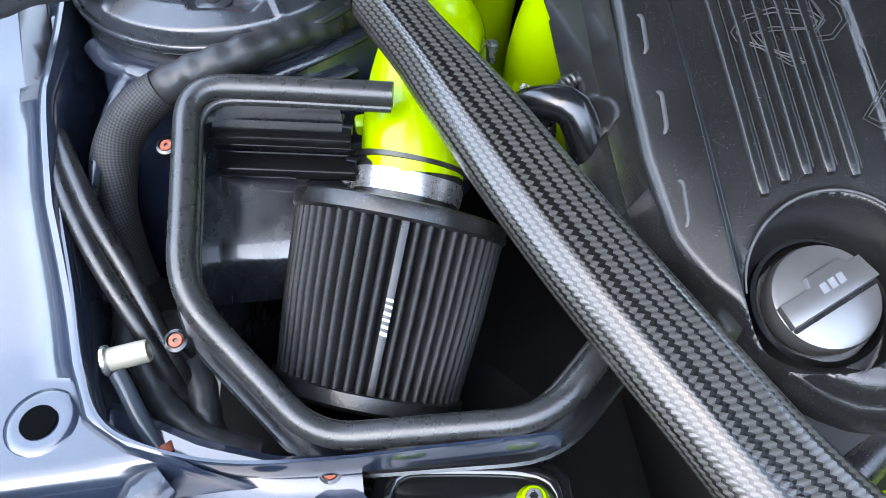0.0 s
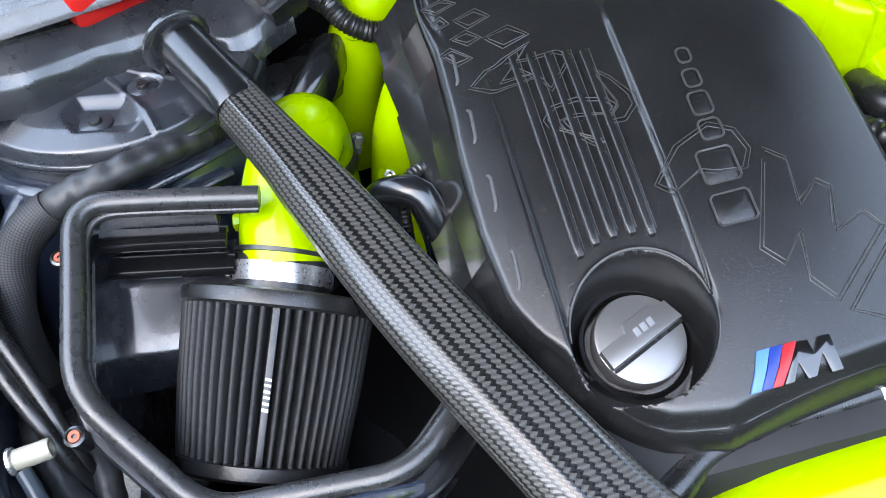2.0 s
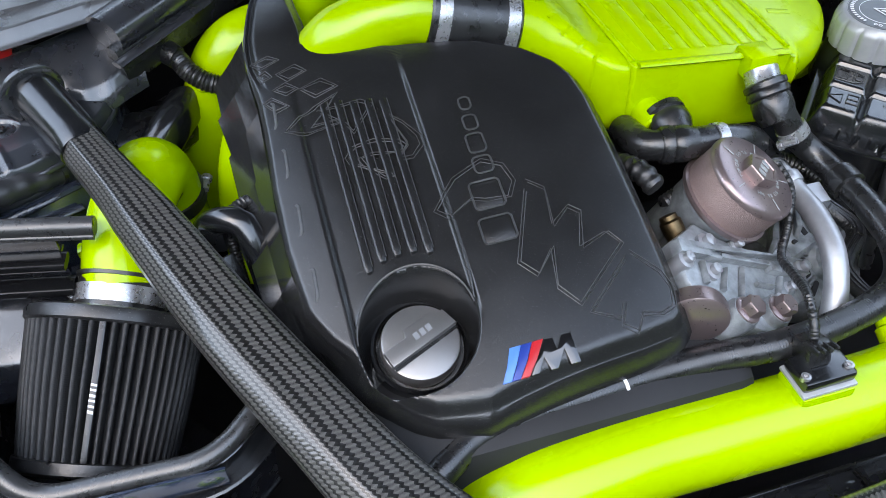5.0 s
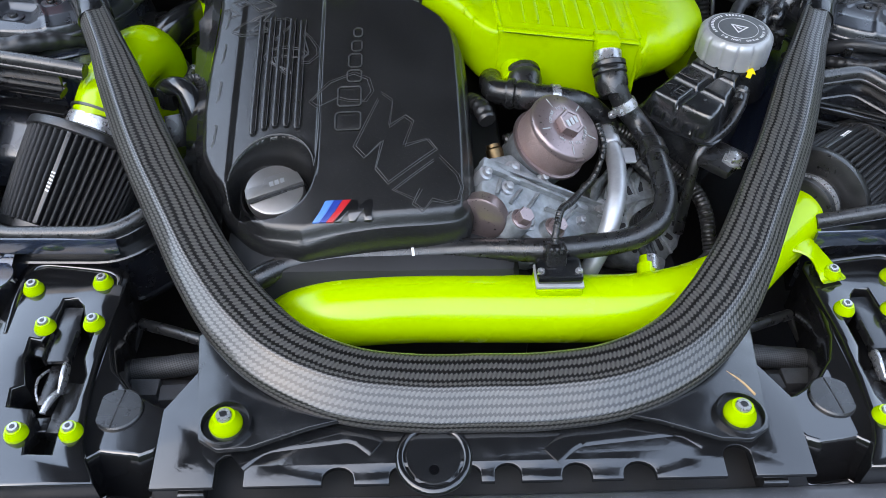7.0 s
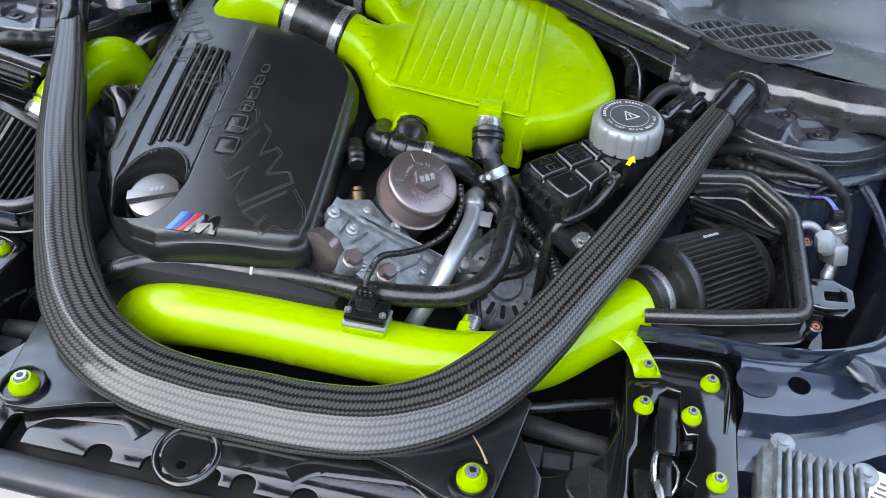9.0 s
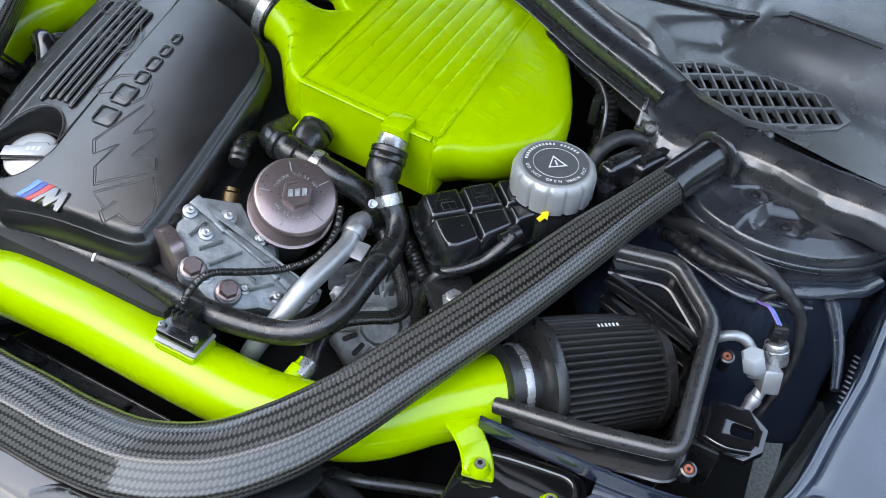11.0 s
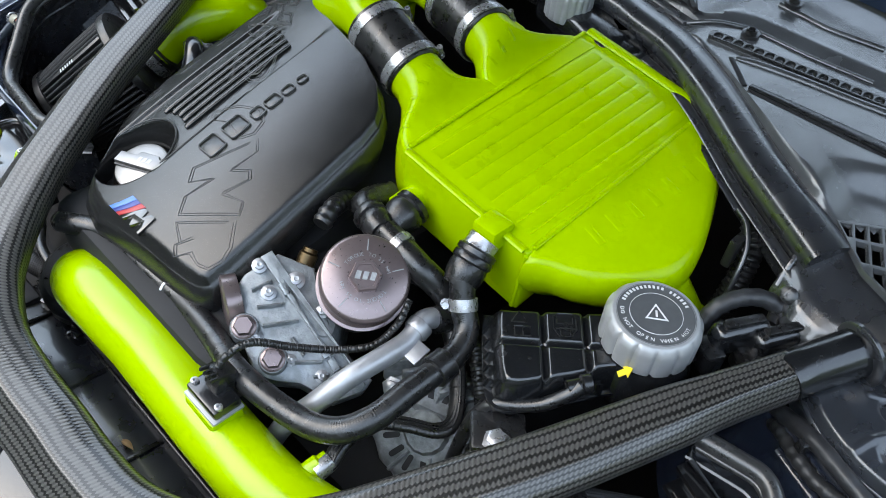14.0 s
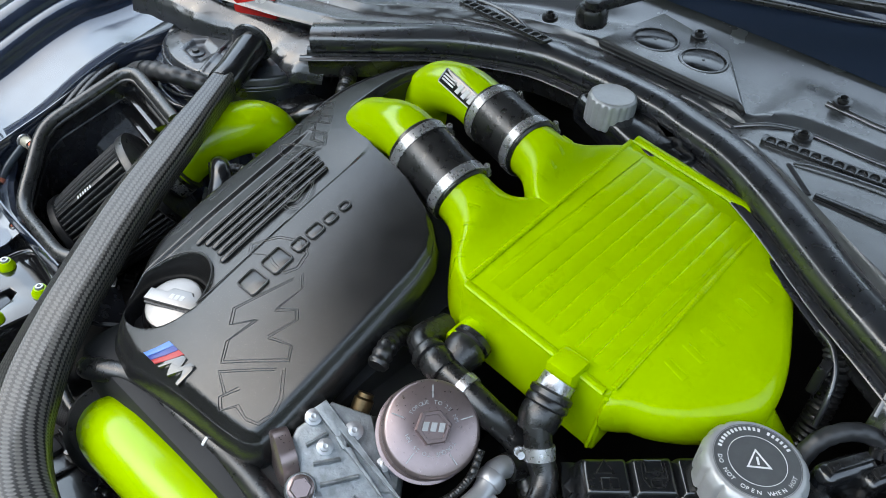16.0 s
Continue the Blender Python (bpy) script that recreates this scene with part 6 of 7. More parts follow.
# ---- coolant hoses ----
def hose(name, pts, r, label, mat_=None, fine=False):
    t = thing(name, pts[0], label, "hose")
    part("tube", sweep(pts, r, 20, step=0.0008, ridge=(0.0024, 0.00018)) if fine else sweep(pts, r, 20), mat_ or HOSE, t)
    return t


h1 = hose("coolant_hose", [(0.060, 0.378, 0.949), (0.099, 0.375, 0.947), (0.134, 0.375, 0.939), (0.159, 0.386, 0.917), (0.173, 0.386, 0.900), (0.171, 0.374, 0.898), (0.168, 0.362, 0.902)], 0.0142, "short black coolant hose with a clamp and quick coupling")
for c_, d_, ln, r_ in (((0.045, 0.380, 0.950), (1, -0.2, 0.0), 0.034, 0.016),):
    part("quick_coupling", turned([(r_, 0), (r_ * 1.12, 0.003), (r_ * 1.12, 0.010), (r_ * 0.95, 0.011), (r_ * 1.08, 0.014), (r_ * 1.08, 0.024), (r_ * 0.9, ln)], c_, d_, 28), PLASTIC, h1, "black plastic quick coupling")
part("elbow", sweep([(0.047, 0.380, 0.950), (0.034, 0.386, 0.949), (0.031, 0.402, 0.946), (0.032, 0.425, 0.94)], 0.0145, 20), PLASTIC, h1)
clamp((0.102, 0.375, 0.947), (1, 0, -0.1), 0.0143, h1, 0.010)
part("port_coupling", turned([(0.0205, 0), (0.021, 0.006), (0.0185, 0.008), (0.021, 0.011), (0.021, 0.02), (0.018, 0.028), (0.016, 0.04)], (0.070, 0.424, 0.952), (0.05, -0.9, -0.25), 28), PLASTIC, h1, "black plastic port coupling")
h2 = hose("coolant_hose_long", [(0.176, 0.388, 0.952), (0.190, 0.378, 0.930), (0.203, 0.372, 0.917), (0.212, 0.356, 0.909), (0.216, 0.331, 0.906), (0.216, 0.285, 0.905), (0.213, 0.244, 0.898), (0.196, 0.215, 0.889), (0.158, 0.200, 0.880), (0.084, 0.190, 0.879), (0.014, 0.200, 0.870), (-0.038, 0.204, 0.864), (-0.091, 0.202, 0.862), (-0.143, 0.200, 0.862), (-0.194, 0.192, 0.860), (-0.239, 0.170, 0.852), (-0.263, 0.190, 0.82)], 0.0128, "long black coolant hose running across the engine front", fine=True)
part("quick_coupling", turned([(0.0175, 0), (0.0205, 0.002), (0.0205, 0.007), (0.019, 0.008), (0.0205, 0.010), (0.0205, 0.015), (0.0185, 0.017), (0.0195, 0.020), (0.0195, 0.030), (0.0155, 0.042)], (0.1695, 0.4155, 0.9705), (0.1, -0.66, -0.60), 28), PLASTIC, h2, "black plastic quick coupling")
clamp((0.189, 0.379, 0.932), (0.45, -0.35, -0.65), 0.0132, h2, 0.012)
part("paint_mark", turned([(0.0130, -0.0015), (0.0134, -0.001), (0.0134, 0.001), (0.0130, 0.0015)], (-0.065, 0.203, 0.863), (1, 0.1, 0.05), 20), WHITE, h2, "white paint mark")
part("hose_clip", turned([(0.0136, -0.01), (0.0162, -0.009), (0.0162, 0.009), (0.0136, 0.01)], (0.216, 0.325, 0.906), (0.02, -1, -0.03), 24), PLASTIC, h2)
t = thing("breather_hose", (0.197, 0.20, 0.83), "braided black hose rising from the green pipe", "hose")
run = [(0.197, 0.202, 0.846), (0.198, 0.208, 0.847), (0.194, 0.222, 0.852), (0.191, 0.245, 0.852), (0.198, 0.270, 0.848), (0.218, 0.289, 0.846), (0.238, 0.304, 0.844), (0.244, 0.318, 0.846), (0.236, 0.334, 0.851), (0.213, 0.357, 0.865), (0.187, 0.371, 0.885), (0.16, 0.385, 0.89)]
part("tube", sweep(run, (0.0095, 0.0065), 14, step=0.0015, ridge=(0.004, 0.0007)), RUBBER, t)
for d in (-0.004, 0.0, 0.004):
    part("rib", sweep([(x + d, y - d * 0.3, z + 0.0062) for x, y, z in run[1:-1]], 0.0012, 6), RUBBER, t)
part("hose_end", turned([(0.0095, -0.012), (0.0095, 0.004), (0.0085, 0.006)], (0.1975, 0.203, 0.846), (0.1, 0.9, 0.3), 18), STEEL, t, "bright crimped hose end")
t = thing("alternator", (0.22, 0.27, 0.70), "grey oily cast alternator with vents beside the filter housing", "alternator")
AA = Vector((0.25, -0.62, 0.74)).normalized()
AC = Vector((0.218, 0.318, 0.806))
ma = frame_of(AC, (0.9, 0.4, 0), AA.cross(Vector((0.9, 0.4, 0))))
part("body", turned([(0.055, -0.06), (0.060, -0.05), (0.062, -0.01), (0.058, 0.002), (0.050, 0.008), (0.024, 0.010), (0.020, 0.016), (0, 0.017)], AC, AA, 64, wave=lambda w, h: 1 + 0.025 * max(-0.4, math.cos(14 * w))), CAST_OLD, t)
for k in range(14):
    m = ma @ pose(0, 0, 0.0075, 0, 0, 360 / 14 * k)
    # flat near-black plates in place of shaded vent openings
    part("vent_slot", plate(rrect(0.028, -0.003, 0.046, 0.003, 0.0028, 3), 0.003, m @ pose(0, 0, 0.0022)), VOID, t, "dark vent slot")
    if k % 2:
        part("vent_rib", sweep([m @ Vector((0.026, 0.0066, 0.001)), m @ Vector((0.040, 0.009, 0.001)), m @ Vector((0.055, 0.0115, -0.003))], (0.0025, 0.004), 8, up=AA), CAST_OLD, t)
for a in (30, 150, 270):
    c = ma @ pose(0, 0, 0, 0, 0, a) @ Vector((0.058, 0, 0.006))
    part("ear_bolt", turned([(0.011, -0.03), (0.011, 0.0), (0.007, 0.001), (0.007, 0.007), (0.005, 0.008), (0, 0.008)], c, AA, 6), ALU, t)
for k in range(5):
    part("bracket_rib", block((0.165 + 0.018 * k, 0.335 + 0.008 * k, 0.845 - 0.004 * k), (0.006, 0.05, 0.03), 0.002, rz=-35 + 4 * k), CAST_OLD, t)
part("bracket", block((0.205, 0.35, 0.815), (0.11, 0.06, 0.04), 0.008, rz=20), CAST_OLD, t)
part("belt", sweep([(0.255, 0.20, 0.86), (0.278, 0.205, 0.83), (0.272, 0.21, 0.78), (0.235, 0.21, 0.76), (0.21, 0.205, 0.80)], (0.011, 0.002), 10, up=(0, 1, 0)), RUBBER, t, "ribbed black drive belt")
t = thing("engine_loom", (0.23, 0.33, 0.84), "black corrugated loom beside the filter housing", "wiring loom")
part("tube", sweep([(0.165, 0.395, 0.90), (0.205, 0.385, 0.885), (0.235, 0.365, 0.87), (0.265, 0.34, 0.855), (0.285, 0.30, 0.84), (0.29, 0.25, 0.80)], 0.009, 14, step=0.0015, ridge=(0.005, 0.0012)), RUBBER, t)
part("tube", sweep([(0.045, 0.355, 0.90), (0.075, 0.365, 0.905), (0.10, 0.372, 0.915), (0.13, 0.385, 0.91)], 0.008, 14, step=0.0015, ridge=(0.005, 0.0012)), RUBBER, t)
t = thing("connector", (0.02, 0.33, 0.90), "small black sensor connector with a brass fitting", "connector")
part("fitting", turned([(0.009, -0.01), (0.010, -0.002), (0.010, 0.006), (0.008, 0.008), (0.008, 0.012)], (0.030, 0.312, 0.912), (-0.2, 0.6, 0.6), 18), BRASS, t, "brass fitting")
part("plug", sweep([(0.022, 0.338, 0.94), (0.015, 0.358, 0.945), (0.005, 0.385, 0.935), (0.0, 0.41, 0.91)], 0.011, 14, step=0.0015, ridge=(0.009, 0.0015)), RUBBER, t)

# ---- coolant expansion tank ----
rt = thing("expansion_tank", (0.30, 0.43, 0.80), "black plastic coolant expansion tank with moulded panels", "expansion tank")
TANK = frame_of((0.2777, 0.3931, 0.9475), (0.72, 0.69, 0.02), (-0.83, 0.57, 0.05))
RZ = 44.0
RIM_T = [(-0.046, 0.040), (-0.030, 0.043), (0.12, 0.046), (0.132, 0.03), (0.132, -0.018), (0.06, -0.028), (0.035, -0.036), (0.0, -0.045), (-0.028, -0.050), (-0.044, -0.041), (-0.048, 0.0)]
RIM_T = [(float(p[0]), float(p[1])) for p in spline([(a, b, 0) for a, b in RIM_T], 0.004, True)]


def tank_top(u, v):
    """Domed top with narrow grooves between the moulded panels; its edge rolls down to the flange."""
    a, b = -0.056 + 0.196 * u, -0.056 + 0.110 * v
    o, at = edge_gap(a, b, RIM_T)
    if o < 0.0008:
        (a, b), o = at, 0.0
    z = -0.030 + 0.030 * (1 - (1 - min(1.0, max(0.0, o) / 0.012)) ** 2.6)
    g = 0.0
    for d in (b, a, a - 0.0404, a - 0.081):
        g = max(g, math.exp(-(d / 0.0026) ** 2))
    z -= 0.0060 * g * smoothstep(0.0, 0.010, o) + 0.0012 * g
    return tuple(TANK @ Vector((a, b, z)))


part("tank_body", sheet(tank_top, 112, 74), PLASTIC_SMOOTH, rt, smooth=70)
part("lower_body", loft([[tuple(TANK @ Vector((a * 0.96 + 0.002, b * 0.96, z))) for a, b in RIM_T[::2]] for z in (-0.12, -0.034, -0.029)]), PLASTIC_SMOOTH, rt)
part("weld_flange", plate([(0.04 + (a - 0.04) * 1.07, b * 1.14) for a, b in RIM_T[::2]], 0.004, TANK @ pose(0, 0, -0.030), (), 0.001), PLASTIC_SMOOTH, rt)
for k in range(5):
    part("flange_tab", sweep([TANK @ Vector((-0.0505, 0.026 - 0.0145 * k, -0.030)), TANK @ Vector((-0.047, 0.026 - 0.0145 * k, -0.018))], (0.0035, 0.0011), 8, up=(-0.6, 0.8, 0)), PLASTIC_SMOOTH, rt)
for k in range(6):
    part("flange_tab", sweep([TANK @ Vector((-0.02 + 0.024 * k, -0.044 + 0.0035 * k, -0.030)), TANK @ Vector((-0.02 + 0.024 * k, -0.040 + 0.0035 * k, -0.018))], (0.0011, 0.0035), 8, up=(0.7, 0.7, 0)), PLASTIC_SMOOTH, rt)


def tank_mark(pts, loop=True):
    p = [TANK @ Vector((a, b, 0.0004)) for a, b in pts]
    part("embossed_mark", sweep(p + p[:1] if loop else p, 0.0007, 6, smooth=False), PLASTIC, rt)


tank_mark([(-0.030, 0.021), (-0.0145, 0.021), (-0.022, 0.0345)])
tank_mark([(-0.027, 0.006), (-0.012, 0.006), (-0.012, 0.0165), (-0.027, 0.0165)])
tank_mark([(-0.0195, 0.006), (-0.0195, 0.0165)], False)
tank_mark([(0.010, 0.034), (0.010, 0.016), (0.014, 0.008), (0.026, 0.008), (0.031, 0.016), (0.031, 0.034)], False)
tank_mark([(0.013, 0.034), (0.013, 0.0225), (0.028, 0.0225), (0.028, 0.034)])
tank_mark([(0.011, 0.017), (0.030, 0.017)], False)
tank_mark([(0.016, 0.0095), (0.016, 0.015), (0.025, 0.015), (0.025, 0.0095)], False)
part("pip", turned([(0.0022, 0.0), (0.0018, 0.0006), (0.0, 0.0006)], TANK @ Vector((-0.014, -0.018, 0.0)), (0, 0, 1), 12), PLASTIC, rt)
part("filler_neck", turned([(0.052, -0.03), (0.047, 0.0), (0.043, 0.014), (0.040, 0.020)], (0.338, 0.468, 0.936), (0, 0, 1), 36), PLASTIC_SMOOTH, rt)
part("arrow_mark", plate([(-0.007, 0), (0.0, 0.008), (0.007, 0), (0.003, 0), (0.003, -0.007), (-0.003, -0.007), (-0.003, 0)], 0.001, frame_of((0.348, 0.421, 0.951), (0.8, -0.55, 0), (0.45, 0.7, 0.5))), YELLOW, rt, "yellow arrow sticker")
part("side_nipple", turned([(0.009, 0), (0.0095, 0.008), (0.007, 0.010), (0.007, 0.022)], (0.333, 0.394, 0.942), (-0.5, -0.8, -0.1), 18), PLASTIC, rt)
part("vent_hose", sweep([(0.330, 0.384, 0.943), (0.326, 0.374, 0.936), (0.313, 0.358, 0.922), (0.296, 0.344, 0.914), (0.278, 0.332, 0.908), (0.268, 0.322, 0.89), (0.264, 0.31, 0.85), (0.262, 0.30, 0.80)], 0.0065, 14), HOSE, rt, "thin black vent hose")
part("mounting_foot", block((0.298, 0.318, 0.898), (0.05, 0.04, 0.012), 0.003, rz=RZ), PLASTIC, rt)
part("mounting_bolt", turned([(0.013, -0.004), (0.013, 0.0), (0.009, 0.001), (0.009, 0.007), (0.0075, 0.008), (0, 0.008)], (0.305, 0.307, 0.906), (0, -0.1, 1), 6), STEEL, rt, "silver hexagon bolt")
cc = Vector((0.338, 0.468, 0.985))
cn = Vector((0.0, -0.03, 1)).normalized()
cpt = part("tank_cap", turned([(0.042, -0.036), (0.0452, -0.034), (0.0452, -0.010), (0.0442, -0.006), (0.040, -0.001), (0.038, 0.0), (0.0, 0.0)], cc, cn, 144, wave=lambda w, h: 1 - (0.055 * max(0.0, math.cos(14 * w)) ** 5 if h < -0.005 else 0)), SILVER, rt, "machined silver screw cap with a fluted rim")
part("face_inlay", turned([(0.0352, -0.001), (0.0352, 0.0004), (0.0, 0.0005)], cc, cn, 64), INLAY, cpt, "dark grey printed inlay")
part("face_ring", turned([(0.0362, -0.0005), (0.0362, 0.0004), (0.0359, 0.0004), (0.0359, -0.0005)], cc, cn, 64), GREYPRINT, cpt)
part("face_ring", turned([(0.0242, 0.0), (0.0242, 0.0008), (0.0238, 0.0008), (0.0238, 0.0)], cc, cn, 64), WHITE, cpt)
xc = Vector((0.78, 0.62, 0))
mc = frame_of(cc + cn * 0.0006, xc, cn.cross(xc))
tri_o = [(-0.0105, -0.0075), (0.0105, -0.0075), (0.0, 0.011)]
part("warning_triangle", plate(tri_o, 0.0006, mc @ pose(0, 0, 0.0009), [[(-0.0082, -0.0062), (0.0082, -0.0062), (0.0, 0.0084)]]), WHITE, cpt, "white warning triangle")
part("warning_stroke", plate(rrect(-0.0009, -0.0045, 0.0009, 0.003, 0.0004, 2), 0.0006, mc @ pose(0, 0, 0.0009)), WHITE, cpt)
words, ang = [], -92.0
for ch in "DO NOT OPEN WHEN HOT":
    if ch != " ":
        words.append(lettering(ch, 0.0052, 0.0002, mc @ pose(0, 0, 0.0002, 0, 0, ang) @ pose(-0.0016, -0.0325, 0)))
    ang += 8.2
part("lettering", joined(*words), WHITE, cpt, "white warning words", smooth=0)
for k in range(20):
    if k in (12, 19):
        continue
    m = mc @ pose(0, 0, 0.0005, 0, 0, 68 - 7.4 * k)
    part("print_bar", plate([(-0.0011, 0.0296), (0.0011, 0.0296), (0.0011, 0.0330), (-0.0011, 0.0330)], 0.0003, m), WHITE, cpt)

# ---- brake fluid reservoir at the back ----
bf = thing("brake_fluid_reservoir", (-0.02, 0.80, 0.95), "black fluid reservoir with a ribbed silver cap", "fluid reservoir")
part("body", joined(block((-0.002, 0.792, 1.000), (0.16, 0.075, 0.05), 0.016, rz=-20, seg=3), block((0.062, 0.778, 1.004), (0.07, 0.045, 0.035), 0.012, rz=-30, seg=3)), PLASTIC_SMOOTH, bf)
part("cap", turned([(0.028, -0.038), (0.0305, -0.036), (0.0305, -0.006), (0.029, -0.002), (0.026, 0.0), (0.022, -0.0012), (0.0, -0.0012)], (-0.030, 0.782, 1.045), (0, 0, 1), 120, wave=lambda w, h: 1 - (0.05 * max(0.0, math.cos(20 * w)) if h < -0.004 else 0)), SILVER, bf, "ribbed silver cap")
part("pipe", sweep([(0.06, 0.775, 1.0), (0.095, 0.772, 1.0), (0.135, 0.765, 0.99), (0.15, 0.76, 0.95)], 0.010, 14), HOSE, bf)
part("connector", block((0.045, 0.795, 1.018), (0.035, 0.022, 0.014), 0.003, rz=-35), PLASTIC, bf)

# ---- rear cross brace, tower bridges, grille, wiper ----
sb = thing("bulkhead_brace", (0, 0.80, 1.0), "satin black tubular bulkhead cross brace", "cross brace")
BAR = [(-0.425, 0.640, 1.010), (-0.36, 0.692, 1.018), (-0.28, 0.766, 1.024), (-0.19, 0.815, 1.028), (-0.13, 0.828, 1.03), (0.0, 0.828, 1.03), (0.06, 0.815, 1.029), (0.126, 0.797, 1.028), (0.20, 0.760, 1.024), (0.30, 0.695, 1.017), (0.36, 0.662, 1.012), (0.415, 0.634, 1.005)]
part("tube", sweep(BAR, (0.025, 0.018), 26, power=2.5), SATIN, sb)
part("lower_lip", sweep([(x * 0.985, y - 0.030, z - 0.018) for x, y, z in BAR], (0.007, 0.003), 10), SATIN, sb, "thin folded lip")
part("web", sweep([(x * 0.99, y - 0.012, z - 0.030) for x, y, z in BAR], (0.010, 0.022), 12, power=3.5), PLASTIC, sb)

part("edge_strip", sweep([(0.15, 0.752, 1.0), (0.20, 0.722, 0.998), (0.26, 0.683, 0.994), (0.315, 0.648, 0.990)], (0.006, 0.0022), 8), SATIN, sb, "thin metal edge strip")
part("stay_rod", sweep([(0.313, 0.648, 0.990), (0.330, 0.638, 0.988), (0.345, 0.622, 0.975), (0.352, 0.605, 0.955), (0.354, 0.595, 0.93)], 0.0030, 10), SATIN, sb, "bent wire stay")
BACK = [(0.388, 0.682), (0.42, 0.660), (0.45, 0.640), (0.49, 0.615), (0.54, 0.592), (0.60, 0.568), (0.66, 0.55), (0.72, 0.535)]
FORE = [(0.390, 0.588), (0.42, 0.560), (0.445, 0.553), (0.47, 0.560), (0.51, 0.560), (0.55, 0.549), (0.60, 0.522), (0.66, 0.510), (0.72, 0.498)]


def bridge(side):
    """Pressed saddle over the tower: crest along its back, shoulder falling to a skirt in front."""
    prof = [(1.06, -0.05), (1.04, -0.022), (1.0, -0.004), (0.90, 0.005), (0.76, 0.0065), (0.60, 0.003), (0.42, -0.002), (0.25, -0.008), (0.12, -0.016), (0.03, -0.027), (0.0, -0.036), (0.0, -0.040)]

    def fn(u, v):
        x = 0.388 + 0.332 * u
        yb = float(np.interp(x, [p[0] for p in BACK], [p[1] for p in BACK]))
        yf = float(np.interp(x, [p[0] for p in FORE], [p[1] for p in FORE]))
        k = v * (len(prof) - 1)
        i = min(int(k), len(prof) - 2)
        a, h = prof[i][0] + (prof[i + 1][0] - prof[i][0]) * (k - i), prof[i][1] + (prof[i + 1][1] - prof[i][1]) * (k - i)
        z = 1.010 + 0.004 * math.sin(x * 22) - 0.012 * smoothstep(0.52, 0.44, x) * (1 - a) + 0.006 * smoothstep(0.55, 0.7, x)
        return (side * x, yf + (yb - yf) * a, z + h + 0.0012 * math.sin(x * 140) * smoothstep(0.5, 0.1, a))

    return sheet(fn, 70, 44)


for s in (-1, 1):
    t = thing("tower_bridge", (s * 0.50, 0.575, 0.96), "satin black pressed steel bridge over the strut tower", "body bracket", kind="structure")
    bm = bridge(s)
    bmesh.ops.solidify(bm, geom=list(bm.faces), thickness=0.002)
    part("bridge", bm, SATIN, t, smooth=60)
    part("end_fold", sweep([(s * 0.392, 0.592, 0.976), (s * 0.390, 0.612, 0.998), (s * 0.389, 0.645, 1.014), (s * 0.389, 0.680, 1.008)], (0.003, 0.0025), 8), SATIN, t)
    t.location += Vector((-0.010, 0.042, -0.008) if s < 0 else (0, 0.006, 0))
    if s > 0:
        part("rivet", turned([(0.0085, -0.002), (0.0085, 0.002), (0.006, 0.0035), (0.002, 0.0035), (0.0018, 0.001), (0, 0.001)], (s * 0.408, 0.585, 0.985), (0, -0.8, 0.6), 18), PLASTIC, t, "black push rivet")

# flush panel of lozenge-shaped holes in the cowl, wing side
gr = thing("air_grille", (0.50, 0.65, 1.02), "black plastic panel of lozenge-shaped air holes", "grille", kind="structure")
holes = []
inner = [(0.5 + (a - 0.5) * 0.96, 0.655 + (b - 0.655) * 0.92) for a, b in GRILLE]
for i in range(-12, 20):
    for j in range(-3, 6):
        # upright bars in a few leaning rows
        cx, cy = 0.458 + 0.0120 * i + 0.0150 * j, 0.664 + 0.0072 * i - 0.0290 * j
        q = [(cx + a, cy + b) for a, b in ((-0.0112, 0.0098), (-0.0018, 0.0154), (0.0112, -0.0098), (0.0018, -0.0154))]
        for (ax, ay), (bx, by) in zip(inner, inner[1:] + inner[:1]):
            kept = []
            for (px, py), (nx, ny) in zip(q, q[1:] + q[:1]):
                s0, s1 = ((bx - ax) * (p_y - ay) - (by - ay) * (p_x - ax) for p_x, p_y in ((px, py), (nx, ny)))
                if s0 <= 0:
                    kept.append((px, py))
                if s0 * s1 < 0:
                    k = s0 / (s0 - s1)
                    kept.append((px + (nx - px) * k, py + (ny - py) * k))
            q = kept
        size = abs(sum(a[0] * b[1] - b[0] * a[1] for a, b in zip(q, q[1:] + q[:1]))) / 2 if len(q) > 2 else 0
        if size > 0.00006:
            holes.append(q[::-1])
part("grille_panel", plate(GRILLE[::-1], 0.007, pose(0, 0, 1.0215), holes, 0.0007), COWLING, gr)
part("bolt", turned([(0.010, -0.002), (0.010, 0.006), (0.007, 0.008), (0, 0.008)], (0.525, 0.640, 0.985), (0, 0, 1), 6), STEEL, gr, "dull steel bolt head below the panel")
part("rod", sweep([(0.45, 0.66, 0.98), (0.52, 0.665, 0.982), (0.59, 0.65, 0.98)], 0.004, 8), PLASTIC_SMOOTH, gr)
t = thing("duct_cover", (0.60, 0.60, 0.985), "glossy black plastic cover behind the strut tower", "cover")
part("shell", block((0.605, 0.612, 0.995), (0.045, 0.04, 0.035), 0.009, rz=-30), PLASTIC_SHINY, t)

